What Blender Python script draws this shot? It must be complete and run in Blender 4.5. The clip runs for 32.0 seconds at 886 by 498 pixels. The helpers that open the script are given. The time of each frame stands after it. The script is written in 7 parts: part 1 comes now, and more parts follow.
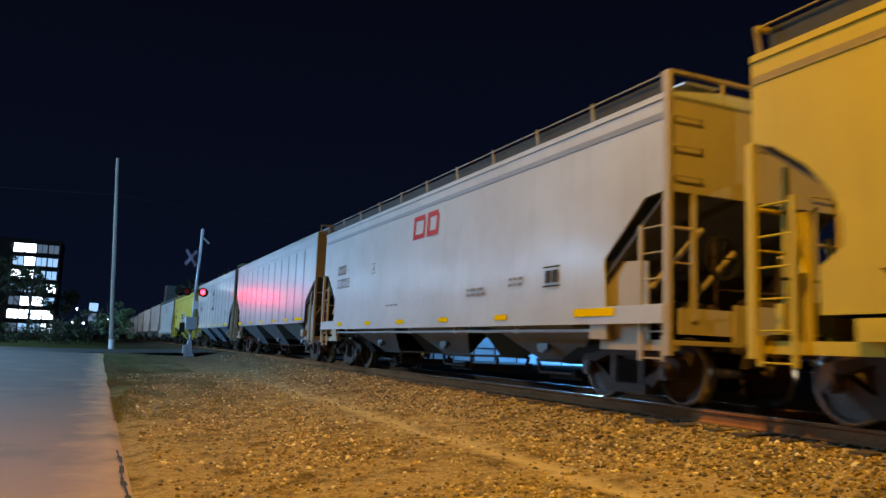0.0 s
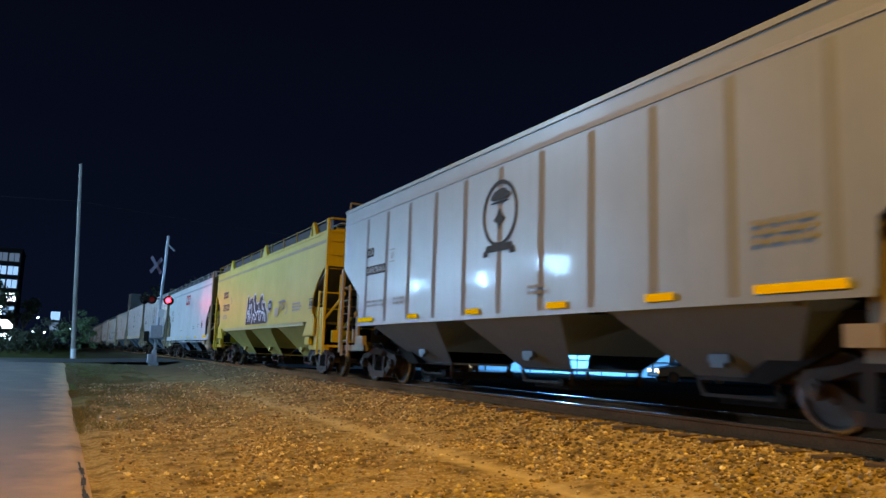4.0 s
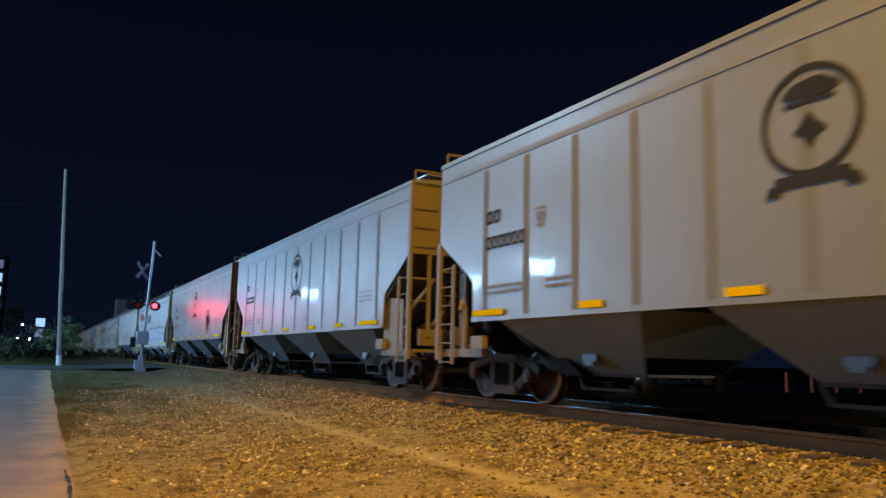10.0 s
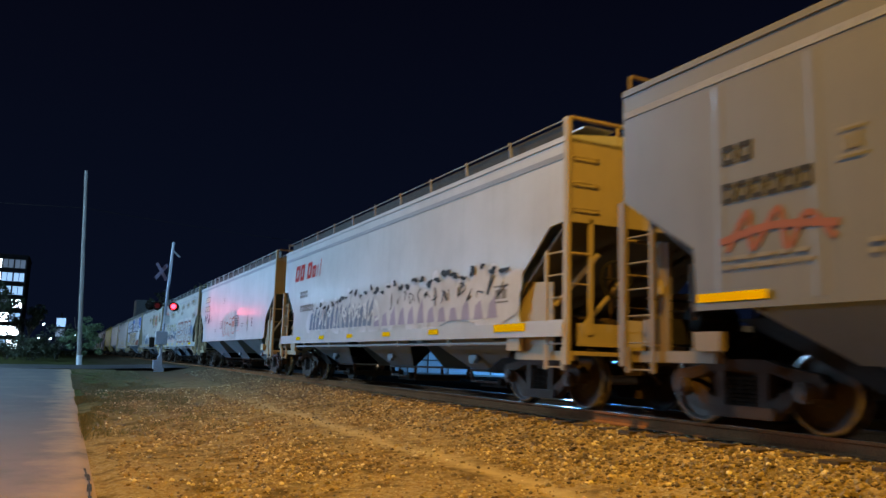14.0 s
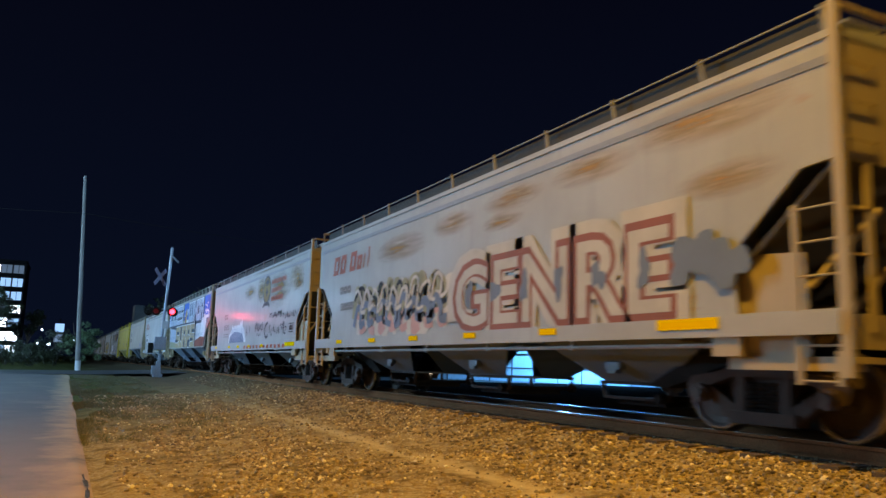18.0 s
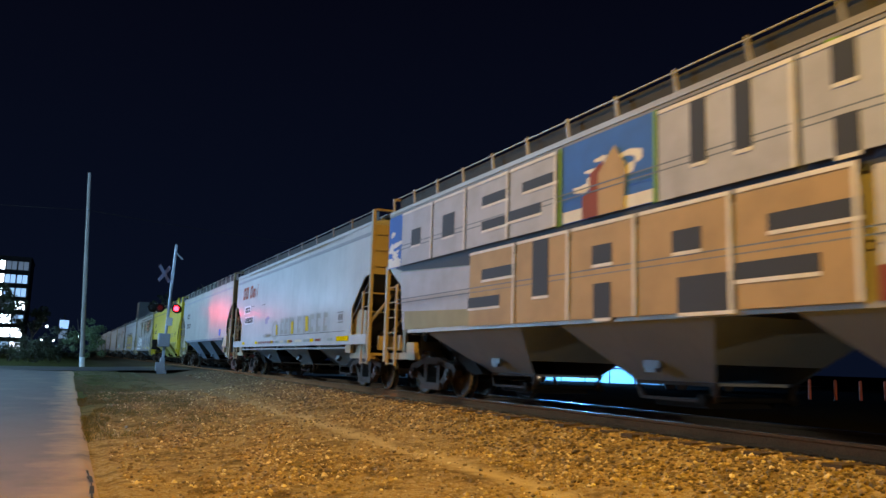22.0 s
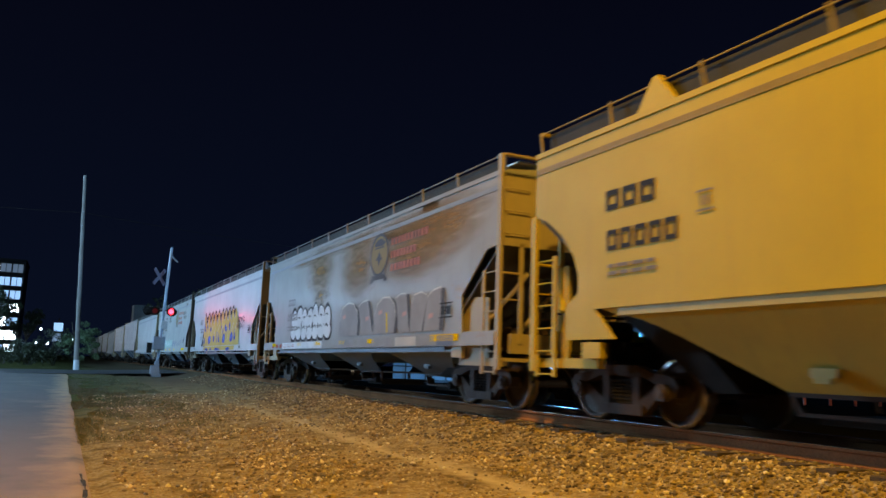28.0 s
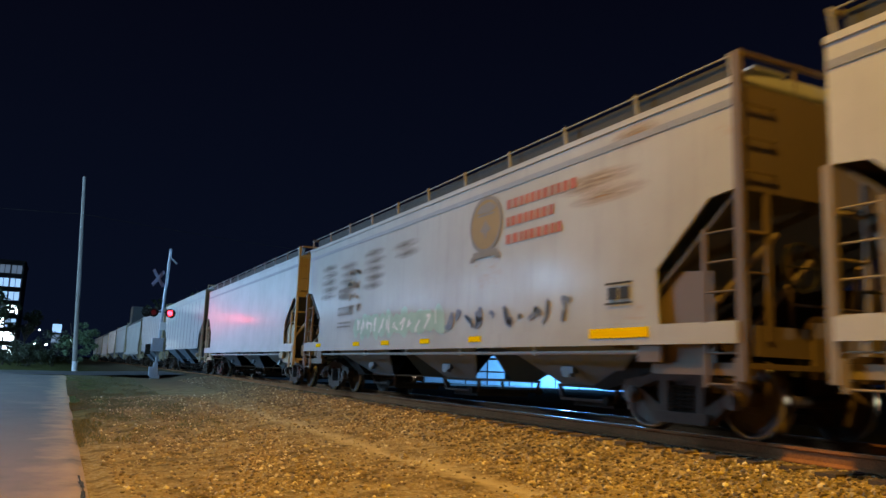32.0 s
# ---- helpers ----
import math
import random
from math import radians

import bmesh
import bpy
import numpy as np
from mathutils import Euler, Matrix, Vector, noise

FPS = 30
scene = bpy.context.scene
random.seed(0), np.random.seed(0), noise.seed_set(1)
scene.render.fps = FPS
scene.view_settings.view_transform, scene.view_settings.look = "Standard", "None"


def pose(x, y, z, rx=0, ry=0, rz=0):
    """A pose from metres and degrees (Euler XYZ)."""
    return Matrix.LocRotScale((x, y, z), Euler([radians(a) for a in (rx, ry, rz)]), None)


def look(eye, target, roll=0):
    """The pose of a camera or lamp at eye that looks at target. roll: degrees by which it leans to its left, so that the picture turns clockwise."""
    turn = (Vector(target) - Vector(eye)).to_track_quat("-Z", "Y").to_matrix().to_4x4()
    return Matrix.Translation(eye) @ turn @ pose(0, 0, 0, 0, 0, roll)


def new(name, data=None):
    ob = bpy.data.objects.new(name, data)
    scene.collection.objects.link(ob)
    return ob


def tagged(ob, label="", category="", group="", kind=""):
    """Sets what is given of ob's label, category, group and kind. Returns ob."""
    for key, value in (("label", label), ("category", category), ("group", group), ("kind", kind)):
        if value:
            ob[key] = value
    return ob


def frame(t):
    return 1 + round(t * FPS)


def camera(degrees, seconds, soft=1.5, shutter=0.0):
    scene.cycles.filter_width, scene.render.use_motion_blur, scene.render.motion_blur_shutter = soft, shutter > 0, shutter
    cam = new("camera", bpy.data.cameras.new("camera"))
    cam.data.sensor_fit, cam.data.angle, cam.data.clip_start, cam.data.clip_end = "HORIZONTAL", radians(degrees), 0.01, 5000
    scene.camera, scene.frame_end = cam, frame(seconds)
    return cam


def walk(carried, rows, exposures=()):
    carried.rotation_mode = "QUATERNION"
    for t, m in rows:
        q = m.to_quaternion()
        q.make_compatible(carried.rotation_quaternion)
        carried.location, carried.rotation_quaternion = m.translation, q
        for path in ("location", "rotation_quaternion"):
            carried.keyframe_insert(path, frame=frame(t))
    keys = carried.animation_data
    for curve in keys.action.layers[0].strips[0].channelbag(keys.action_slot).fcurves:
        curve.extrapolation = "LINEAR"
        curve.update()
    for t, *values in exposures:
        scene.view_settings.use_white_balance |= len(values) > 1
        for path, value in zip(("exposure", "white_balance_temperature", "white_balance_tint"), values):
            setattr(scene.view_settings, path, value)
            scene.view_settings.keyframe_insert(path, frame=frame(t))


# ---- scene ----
EYE = (0.0, 0.0, 1.55)
cam = camera(59.9, 32.0, soft=1.5, shutter=0.32)
# seconds, yaw, pitch, roll of the hand-held camera, which stands in one spot
TURNS = [
    (0.0, -24.20, 7.27, -2.16), (0.5, -24.57, 7.33, -2.21), (1.0, -24.94, 7.45, -2.16), (1.5, -25.27, 7.59, -2.06), (2.0, -25.59,
    7.70, -2.03), (2.5, -25.81, 7.77, -2.03), (4.5, -26.69, 7.93, -1.77), (5.0, -26.84, 7.93, -1.64), (5.5, -26.89, 7.94, -1.53),
    (6.0, -26.86, 7.94, -1.51), (6.5, -26.67, 7.94, -1.43), (7.0, -26.51, 7.96, -1.34), (7.5, -26.68, 8.01, -1.40), (8.0, -26.88,
    8.10, -1.42), (8.5, -27.01, 8.15, -1.42), (9.0, -27.13, 8.20, -1.30), (9.5, -27.27, 8.20, -1.33), (10.0, -27.33, 8.19, -1.37),
    (10.5, -27.34, 8.19, -1.36), (11.0, -27.38, 8.20, -1.38), (11.5, -27.39, 8.19, -1.41), (12.0, -27.36, 8.22, -1.44), (12.5, -27.24,
    8.26, -1.49), (13.0, -26.69, 8.26, -1.54), (13.5, -26.25, 8.25, -1.64), (14.0, -26.12, 8.28, -1.69), (14.5, -26.16, 8.32, -1.60),
    (16.5, -26.41, 8.55, -1.66), (17.0, -26.41, 8.57, -1.62), (17.5, -26.31, 8.63, -1.60), (18.0, -26.19, 8.67, -1.66), (18.5, -26.04,
    8.64, -1.65), (19.0, -25.91, 8.58, -1.66), (19.5, -25.95, 8.53, -1.67), (20.0, -25.96, 8.47, -1.68), (20.5, -25.99, 8.45, -1.69),
    (21.0, -26.00, 8.44, -1.75), (21.5, -25.96, 8.43, -1.75), (22.0, -25.94, 8.46, -1.78), (22.5, -25.99, 8.51, -1.81), (23.0, -26.05,
    8.59, -1.80), (23.5, -26.10, 8.67, -1.81), (24.0, -26.14, 8.71, -1.82), (24.5, -26.16, 8.71, -1.84), (26.5, -26.14, 8.74, -1.95),
    (27.0, -26.16, 8.77, -1.98), (27.5, -26.22, 8.77, -1.97), (28.0, -26.28, 8.78, -1.98), (28.5, -26.29, 8.78, -1.99), (29.0, -26.16,
    8.77, -1.99), (29.5, -26.10, 8.78, -2.12), (30.0, -26.07, 8.83, -2.14), (30.5, -26.09, 8.91, -2.14), (31.0, -26.16, 8.95, -2.15),
    (31.5, -26.26, 8.96, -2.14), (32.0, -26.37, 8.96, -2.15),
]
walk(cam, [(t, pose(*EYE, 90 + p, r, y)) for t, y, p, r in TURNS])

# ---- light: night, sodium lamp behind the camera, white street lamps along the cross street ----
RAIL_Z = 0.87          # top of rail
BODY_Z = 0.55          # datum of the car bodies, below the rail head
LIFT = RAIL_Z - BODY_Z
TRACK_X = 8.2          # centre line of the track
world = bpy.data.worlds.new("night_sky")
scene.world = world
world.use_nodes = True
wn, wl = world.node_tree.nodes, world.node_tree.links
bg = wn["Background"]
tc, sep = wn.new("ShaderNodeTexCoord"), wn.new("ShaderNodeSeparateXYZ")
ramp = wn.new("ShaderNodeValToRGB")
wl.new(tc.outputs["Generated"], sep.inputs[0])
wl.new(sep.outputs["Z"], ramp.inputs[0])
wl.new(ramp.outputs[0], bg.inputs[0])
ramp.color_ramp.elements[0].position, ramp.color_ramp.elements[0].color = 0.0, (0.0026, 0.0048, 0.0140, 1)
ramp.color_ramp.elements[1].position, ramp.color_ramp.elements[1].color = 0.45, (0.0017, 0.0022, 0.0066, 1)
bg.inputs[1].default_value = 1.0


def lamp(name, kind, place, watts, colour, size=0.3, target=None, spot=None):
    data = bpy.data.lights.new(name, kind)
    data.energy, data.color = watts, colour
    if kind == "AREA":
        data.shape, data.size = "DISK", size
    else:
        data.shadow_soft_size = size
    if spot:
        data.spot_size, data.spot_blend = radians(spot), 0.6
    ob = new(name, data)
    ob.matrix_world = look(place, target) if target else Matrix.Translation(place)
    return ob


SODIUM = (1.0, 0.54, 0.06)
COOL = (0.35, 0.65, 1.0)
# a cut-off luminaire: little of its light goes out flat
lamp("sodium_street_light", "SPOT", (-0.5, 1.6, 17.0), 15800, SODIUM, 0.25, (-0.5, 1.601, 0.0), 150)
for place, watts in (((-20.0, 50.0, 9.0), 10000), ((-22.0, 50.4, 9.0), 8200), ((-23.0, 64.0, 9.0), 10600), ((-21.0, 76.0, 9.0), 8000), ((-15.0, 90.0, 9.0), 6400), ((-9.0, 34.0, 16.0), 12800)):
    lamp("led_street_light", "POINT", place, watts, COOL, 0.7 if place[2] < 10 else 1.3)
lamp("far_street_light", "POINT", (43.0, -18.0, 4.6), 9000, (1.0, 0.82, 0.58), 0.25)
lamp("yard_light", "POINT", (32.6, 45.7, 4.8), 11000, (0.16, 0.50, 1.0), 0.4)


# ---- materials ----
def node_material(name):
    m = bpy.data.materials.new(name)
    m.use_nodes = True
    return m, m.node_tree.nodes, m.node_tree.links, m.node_tree.nodes["Principled BSDF"]


def noise_node(n, l, coords, scale, detail=4.0, rough=0.6):
    t = n.new("ShaderNodeTexNoise")
    t.inputs["Scale"].default_value, t.inputs["Detail"].default_value, t.inputs["Roughness"].default_value = scale, detail, rough
    l.new(coords, t.inputs["Vector"])
    return t


def ramp_node(n, l, value, low, high):
    r = n.new("ShaderNodeMapRange")
    r.inputs["From Min"].default_value, r.inputs["From Max"].default_value = low, high
    l.new(value, r.inputs["Value"])
    return r.outputs[0]


def mix_node(n, l, factor, a, b):
    x = n.new("ShaderNodeMix")
    x.data_type = "RGBA"
    for socket, v in ((x.inputs[0], factor), (x.inputs[6], a), (x.inputs[7], b)):
        if isinstance(v, (float, int)):
            socket.default_value = v
        elif isinstance(v, tuple):
            socket.default_value = (*v, 1)
        else:
            l.new(v, socket)
    return x.outputs[2]


def stretched(n, l, scale):
    c, m = n.new("ShaderNodeTexCoord"), n.new("ShaderNodeMapping")
    m.inputs["Scale"].default_value = scale
    l.new(c.outputs["Object"], m.inputs["Vector"])
    return m.outputs[0]


def paint(name, colour, rough=0.34, rust=0.0, grime=0.35, ripple=0.25, seed=0.0, spec=0.5, spread=0.2, coat=0.0, gloss=0.05):
    """Weathered car paint: large faded patches, vertical streaks, rust, rippled sheet."""
    m, n, l, b = node_material(name)
    big = stretched(n, l, (0.7, 0.7, 0.7))
    thin = stretched(n, l, (3.0, 5.0, 0.35))
    fade = noise_node(n, l, big, 1.3, 5)
    streak = noise_node(n, l, thin, 1.6, 4)
    fine = noise_node(n, l, big, 40, 3)
    dark = tuple(c * 0.62 + 0.02 for c in colour)
    c1 = mix_node(n, l, ramp_node(n, l, fade.outputs[0], 0.35, 0.75), colour, tuple(c * 0.84 + 0.01 for c in colour))
    st = n.new("ShaderNodeMath")
    st.operation = "MULTIPLY"
    l.new(ramp_node(n, l, streak.outputs[0], 0.52, 0.8), st.inputs[0])
    st.inputs[1].default_value = grime
    c2 = mix_node(n, l, st.outputs[0], c1, dark)
    c3 = mix_node(n, l, ramp_node(n, l, fine.outputs[0], 0.62, 0.9), c2, dark)
    if rust > 0:
        place = stretched(n, l, (0.5, 0.5, 1.1))
        patch = noise_node(n, l, place, 1.15 + seed, 6, 0.62)
        run = noise_node(n, l, stretched(n, l, (0.9, 0.55, 3.4)), 2.2, 5, 0.65)
        mul = n.new("ShaderNodeMath")
        mul.operation = "MULTIPLY"
        l.new(ramp_node(n, l, patch.outputs[0], 0.66 - rust * 0.2, 0.8 - rust * 0.15), mul.inputs[0])
        l.new(ramp_node(n, l, run.outputs[0], 0.38, 0.62), mul.inputs[1])
        c3 = mix_node(n, l, mul.outputs[0], c3, (0.34, 0.19, 0.07))
    l.new(c3, b.inputs["Base Color"])
    b.inputs["Specular IOR Level"].default_value = spec
    r = n.new("ShaderNodeMapRange")
    r.inputs["To Min"].default_value, r.inputs["To Max"].default_value = rough - spread * 0.3, rough + spread
    l.new(fade.outputs[0], r.inputs["Value"])
    l.new(r.outputs[0], b.inputs["Roughness"])
    if ripple > 0:
        wave = noise_node(n, l, stretched(n, l, (1.0, 1.3, 0.5)), 1.0, 2)
        bump = n.new("ShaderNodeBump")
        bump.inputs["Strength"].default_value, bump.inputs["Distance"].default_value = ripple, 0.05
        l.new(wave.outputs[0], bump.inputs["Height"])
        l.new(bump.outputs[0], b.inputs["Normal"])
        if coat > 0 and gloss < 0.1:
            l.new(bump.outputs[0], b.inputs["Coat Normal"])
    b.inputs["Coat Weight"].default_value, b.inputs["Coat Roughness"].default_value = coat, gloss
    return m


def rough_stuff(name, a, b2, scale=6.0, rough=0.85, metal=0.0, bump_size=0.02, spec=0.35):
    """Two-scale mottled surface: earth, asphalt, concrete, cast steel, bark."""
    m, n, l, b = node_material(name)
    c = n.new("ShaderNodeTexCoord").outputs["Object"]
    big, fine = noise_node(n, l, c, scale * 0.18, 4), noise_node(n, l, c, scale * 5, 6, 0.7)
    mid = mix_node(n, l, ramp_node(n, l, big.outputs[0], 0.35, 0.68), a, b2)
    low = mix_node(n, l, ramp_node(n, l, fine.outputs[0], 0.45, 0.85), mid, tuple(v * 0.45 for v in a))
    l.new(low, b.inputs["Base Color"])
    b.inputs["Roughness"].default_value, b.inputs["Metallic"].default_value = rough, metal
    b.inputs["Specular IOR Level"].default_value = spec
    bump = n.new("ShaderNodeBump")
    bump.inputs["Strength"].default_value, bump.inputs["Distance"].default_value = 0.6, bump_size
    l.new(fine.outputs[0], bump.inputs["Height"])
    l.new(bump.outputs[0], b.inputs["Normal"])
    return m


def glow(name, colour, strength, base=(0.5, 0.5, 0.5)):
    m, n, l, b = node_material(name)
    b.inputs["Base Color"].default_value = (*base, 1)
    b.inputs["Emission Color"].default_value = (*colour, 1)
    b.inputs["Emission Strength"].default_value = strength
    return m


STEEL = rough_stuff("cast_steel_rusty", (0.040, 0.025, 0.017), (0.075, 0.045, 0.027), 9, 0.72, 0.35)
WHEEL = rough_stuff("wheel_steel_brown", (0.06, 0.042, 0.032), (0.095, 0.066, 0.048), 7, 0.6, 0.3)
TREAD = rough_stuff("polished_tread", (0.45, 0.44, 0.42), (0.36, 0.35, 0.33), 14, 0.22, 1.0, 0.003)
RAILTOP = rough_stuff("polished_rail_head", (0.42, 0.42, 0.43), (0.33, 0.32, 0.31), 14, 0.2, 1.0, 0.003)
RAILSIDE = rough_stuff("rusty_rail_web", (0.30, 0.135, 0.06), (0.22, 0.10, 0.045), 8, 0.9, 0.0, 0.01, 0.02)
BLACK = rough_stuff("black_under_gear", (0.016, 0.015, 0.014), (0.03, 0.027, 0.024), 9, 0.85, 0.0, 0.02, 0.08)
GALV = rough_stuff("galvanised_steel", (0.5, 0.51, 0.52), (0.38, 0.39, 0.4), 6, 0.45, 0.6, 0.004)
SILVER = rough_stuff("aluminium_mast_paint", (0.44, 0.48, 0.56), (0.36, 0.39, 0.46), 6, 0.42, 0.3, 0.003)
WOODPOLE = rough_stuff("grey_weathered_pole", (0.3, 0.28, 0.26), (0.22, 0.2, 0.18), 5, 0.85)
TIE = rough_stuff("creosoted_tie", (0.07, 0.05, 0.035), (0.12, 0.085, 0.06), 7, 0.9)


# ---- mesh helpers ----
def box(bm, x0, x1, y0, y1, z0, z1):
    v = [bm.verts.new(p) for p in ((x0, y0, z0), (x1, y0, z0), (x1, y1, z0), (x0, y1, z0),
                                   (x0, y0, z1), (x1, y0, z1), (x1, y1, z1), (x0, y1, z1))]
    for f in ((3, 2, 1, 0), (4, 5, 6, 7), (0, 1, 5, 4), (1, 2, 6, 5), (2, 3, 7, 6), (3, 0, 4, 7)):
        bm.faces.new([v[i] for i in f])


def prism(bm, points, a, b, axis=0):
    """A polygon of two coordinates, drawn out along an axis (0: x, 1: y, 2: z) from a to b."""
    def at(p, d):
        q = list(p)
        q.insert(axis, d)
        return q
    lo, hi = [bm.verts.new(at(p, a)) for p in points], [bm.verts.new(at(p, b)) for p in points]
    k = len(points)
    bm.faces.new(lo[::-1])
    bm.faces.new(hi)
    for i in range(k):
        bm.faces.new((lo[i], lo[(i + 1) % k], hi[(i + 1) % k], hi[i]))


def rod(bm, p, q, r, sides=6, r2=None):
    p, q = Vector(p), Vector(q)
    turn = (q - p).to_track_quat("Z", "Y").to_matrix()
    rings = []
    for c, s in ((p, r), (q, r if r2 is None else r2)):
        rings.append([bm.verts.new(c + turn @ Vector((s * math.cos(i * math.tau / sides), s * math.sin(i * math.tau / sides), 0))) for i in range(sides)])
    for i in range(sides):
        j = (i + 1) % sides
        bm.faces.new((rings[0][i], rings[0][j], rings[1][j], rings[1][i]))
    bm.faces.new(rings[0][::-1])
    bm.faces.new(rings[1])


def lathe(bm, profile, sides=24, mirror=1.0):
    """A profile of (x, radius) turned about the x axis."""
    rings = [[bm.verts.new((x * mirror, r * math.cos(i * math.tau / sides), r * math.sin(i * math.tau / sides))) for i in range(sides)] for x, r in profile]
    for a, b in zip(rings, rings[1:]):
        for i in range(sides):
            j = (i + 1) % sides
            bm.faces.new((a[i], a[j], b[j], b[i]))
    for ring in (rings[0], rings[-1]):
        if len(set(ring)) > 2:
            bm.faces.new(ring)


def bevelled(bm, width, angle=0.5):
    bm.normal_update()
    edges = [e for e in bm.edges if len(e.link_faces) == 2 and e.calc_face_angle(0) > angle]
    bmesh.ops.bevel(bm, geom=edges, offset=width, segments=1, affect="EDGES")


def mesh_of(name, bm, material, smooth=False):
    bmesh.ops.recalc_face_normals(bm, faces=bm.faces)
    me = bpy.data.meshes.new(name)
    bm.to_mesh(me)
    bm.free()
    me.materials.append(material)
    if smooth:
        for p in me.polygons:
            p.use_smooth = True
    return me


def part(name, bm, material, parent, label="", smooth=False):
    me = bm if isinstance(bm, bpy.types.Mesh) else mesh_of(name, bm, material, smooth)
    ob = new(name, me)
    ob.parent = parent
    return tagged(ob, label)


def thing(name, label, category, group="", kind="", place=(0, 0, 0)):
    ob = new(name)
    ob.empty_display_size = 0.2
    ob.location = place
    return tagged(ob, label, category, group, kind)


SHARED = {}


def shared(key, material, make, smooth=False):
    """One mesh for all parts of a kind in one material."""
    k = (key, material.name)
    if k not in SHARED:
        bm = bmesh.new()
        make(bm)
        SHARED[k] = mesh_of(key.split("/")[0], bm, material, smooth)
    return SHARED[k]


# ---- ground ----
def eased(v, low, high):
    f = min(max((v - low) / (high - low), 0.0), 1.0)
    return f * f * (3 - 2 * f)


def ground_height(x, y):
    """Flat lane, earth rising to the track bed, level yard beyond."""
    rise = 0.36 * eased(x, 1.0, 6.6)
    along = min(max((y - 8.0) / 36.0, 0.0), 1.0)
    z = rise + (0.5 - rise) * along * along
    if x > 9.6:
        z += 0.04 * min((x - 9.6) / 3.0, 1.0) * (1 - along)
    if 0.8 < x < 7.0 and y < 44:
        z += 0.035 * noise.noise((x * 0.9, y * 0.5, 0.0)) + 0.015 * noise.noise((x * 3.1, y * 2.3, 4.0))
        z -= 0.03 * math.exp(-((x - 4.75) / 0.3) ** 2)
    bed = RAIL_Z - 0.19 + 0.12 * along * along
    up = eased(x, 5.2, 7.25) * (1 - eased(x, 9.5, 12.0))
    z += (bed - z) * up
    if 7.42 < x < 9.6 and y < 46:
        z -= 0.05
    if -8 < x < 0.62 and y < 60:
        z -= 0.03
    return z


def earth_material():
    """Gravelly earth with a worn tan wheel track and a grass verge; beyond the tracks the colour is near-black for
    unlit ground.
    """
    m, n, l, b = node_material("gravelly_earth")
    c = n.new("ShaderNodeTexCoord").outputs["Object"]
    s = n.new("ShaderNodeSeparateXYZ")
    l.new(c, s.inputs[0])
    big, mid, fine = noise_node(n, l, c, 0.7, 4), noise_node(n, l, c, 5, 5), noise_node(n, l, c, 38, 5, 0.7)
    vor = n.new("ShaderNodeTexVoronoi")
    vor.inputs["Scale"].default_value = 26
    l.new(c, vor.inputs["Vector"])
    earth = mix_node(n, l, ramp_node(n, l, mid.outputs[0], 0.35, 0.7), (0.26, 0.18, 0.075), (0.45, 0.325, 0.135))
    grit = mix_node(n, l, ramp_node(n, l, vor.outputs["Color"], 0.35, 0.95), earth, (0.50, 0.405, 0.25))
    grit = mix_node(n, l, ramp_node(n, l, fine.outputs[0], 0.5, 0.8), grit, (0.11, 0.078, 0.048))
    grit = mix_node(n, l, ramp_node(n, l, noise_node(n, l, c, 1.5, 5, 0.65).outputs[0], 0.50, 0.66), grit, (0.12, 0.085, 0.045))
    # worn track, a strip along the rails
    wob = n.new("ShaderNodeMath")
    wob.operation = "MULTIPLY_ADD"
    l.new(big.outputs[0], wob.inputs[0])
    wob.inputs[1].default_value = 0.5
    l.new(s.outputs["X"], wob.inputs[2])
    off = n.new("ShaderNodeMath")
    off.operation = "SUBTRACT"
    l.new(wob.outputs[0], off.inputs[0])
    off.inputs[1].default_value = 5.0
    ab = n.new("ShaderNodeMath")
    ab.operation = "ABSOLUTE"
    l.new(off.outputs[0], ab.inputs[0])
    worn = n.new("ShaderNodeMath")
    worn.operation = "MULTIPLY_ADD"
    l.new(mid.outputs[0], worn.inputs[0])
    worn.inputs[1].default_value = 0.5
    l.new(ab.outputs[0], worn.inputs[2])
    strip = ramp_node(n, l, worn.outputs[0], 0.52, 0.24)
    mul = n.new("ShaderNodeMath")
    mul.operation = "MULTIPLY"
    l.new(strip, mul.inputs[0])
    l.new(ramp_node(n, l, s.outputs["Y"], 27.0, 19.0), mul.inputs[1])
    track = mix_node(n, l, mul.outputs[0], grit, (0.56, 0.44, 0.235))
    # grass verge by the street; unlit dark beyond the tracks painted near-black
    far = ramp_node(n, l, s.outputs["Y"], 15.0, 27.0)
    near_road = ramp_node(n, l, wob.outputs[0], 4.6, 1.4)
    g = n.new("ShaderNodeMath")
    g.operation = "MULTIPLY"
    l.new(far, g.inputs[0])
    l.new(near_road, g.inputs[1])
    grass = mix_node(n, l, ramp_node(n, l, fine.outputs[0], 0.35, 0.7), (0.035, 0.045, 0.015), (0.12, 0.115, 0.05))
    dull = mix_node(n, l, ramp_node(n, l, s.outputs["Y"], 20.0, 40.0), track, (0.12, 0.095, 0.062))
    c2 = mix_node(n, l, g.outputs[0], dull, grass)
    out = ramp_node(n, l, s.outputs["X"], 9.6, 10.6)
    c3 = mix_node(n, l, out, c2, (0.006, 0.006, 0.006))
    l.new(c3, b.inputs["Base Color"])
    b.inputs["Roughness"].default_value = 0.95
    b.inputs["Specular IOR Level"].default_value = 0.0
    bump = n.new("ShaderNodeBump")
    bump.inputs["Strength"].default_value, bump.inputs["Distance"].default_value = 0.9, 0.03
    l.new(fine.outputs[0], bump.inputs["Height"])
    l.new(bump.outputs[0], b.inputs["Normal"])
    return m


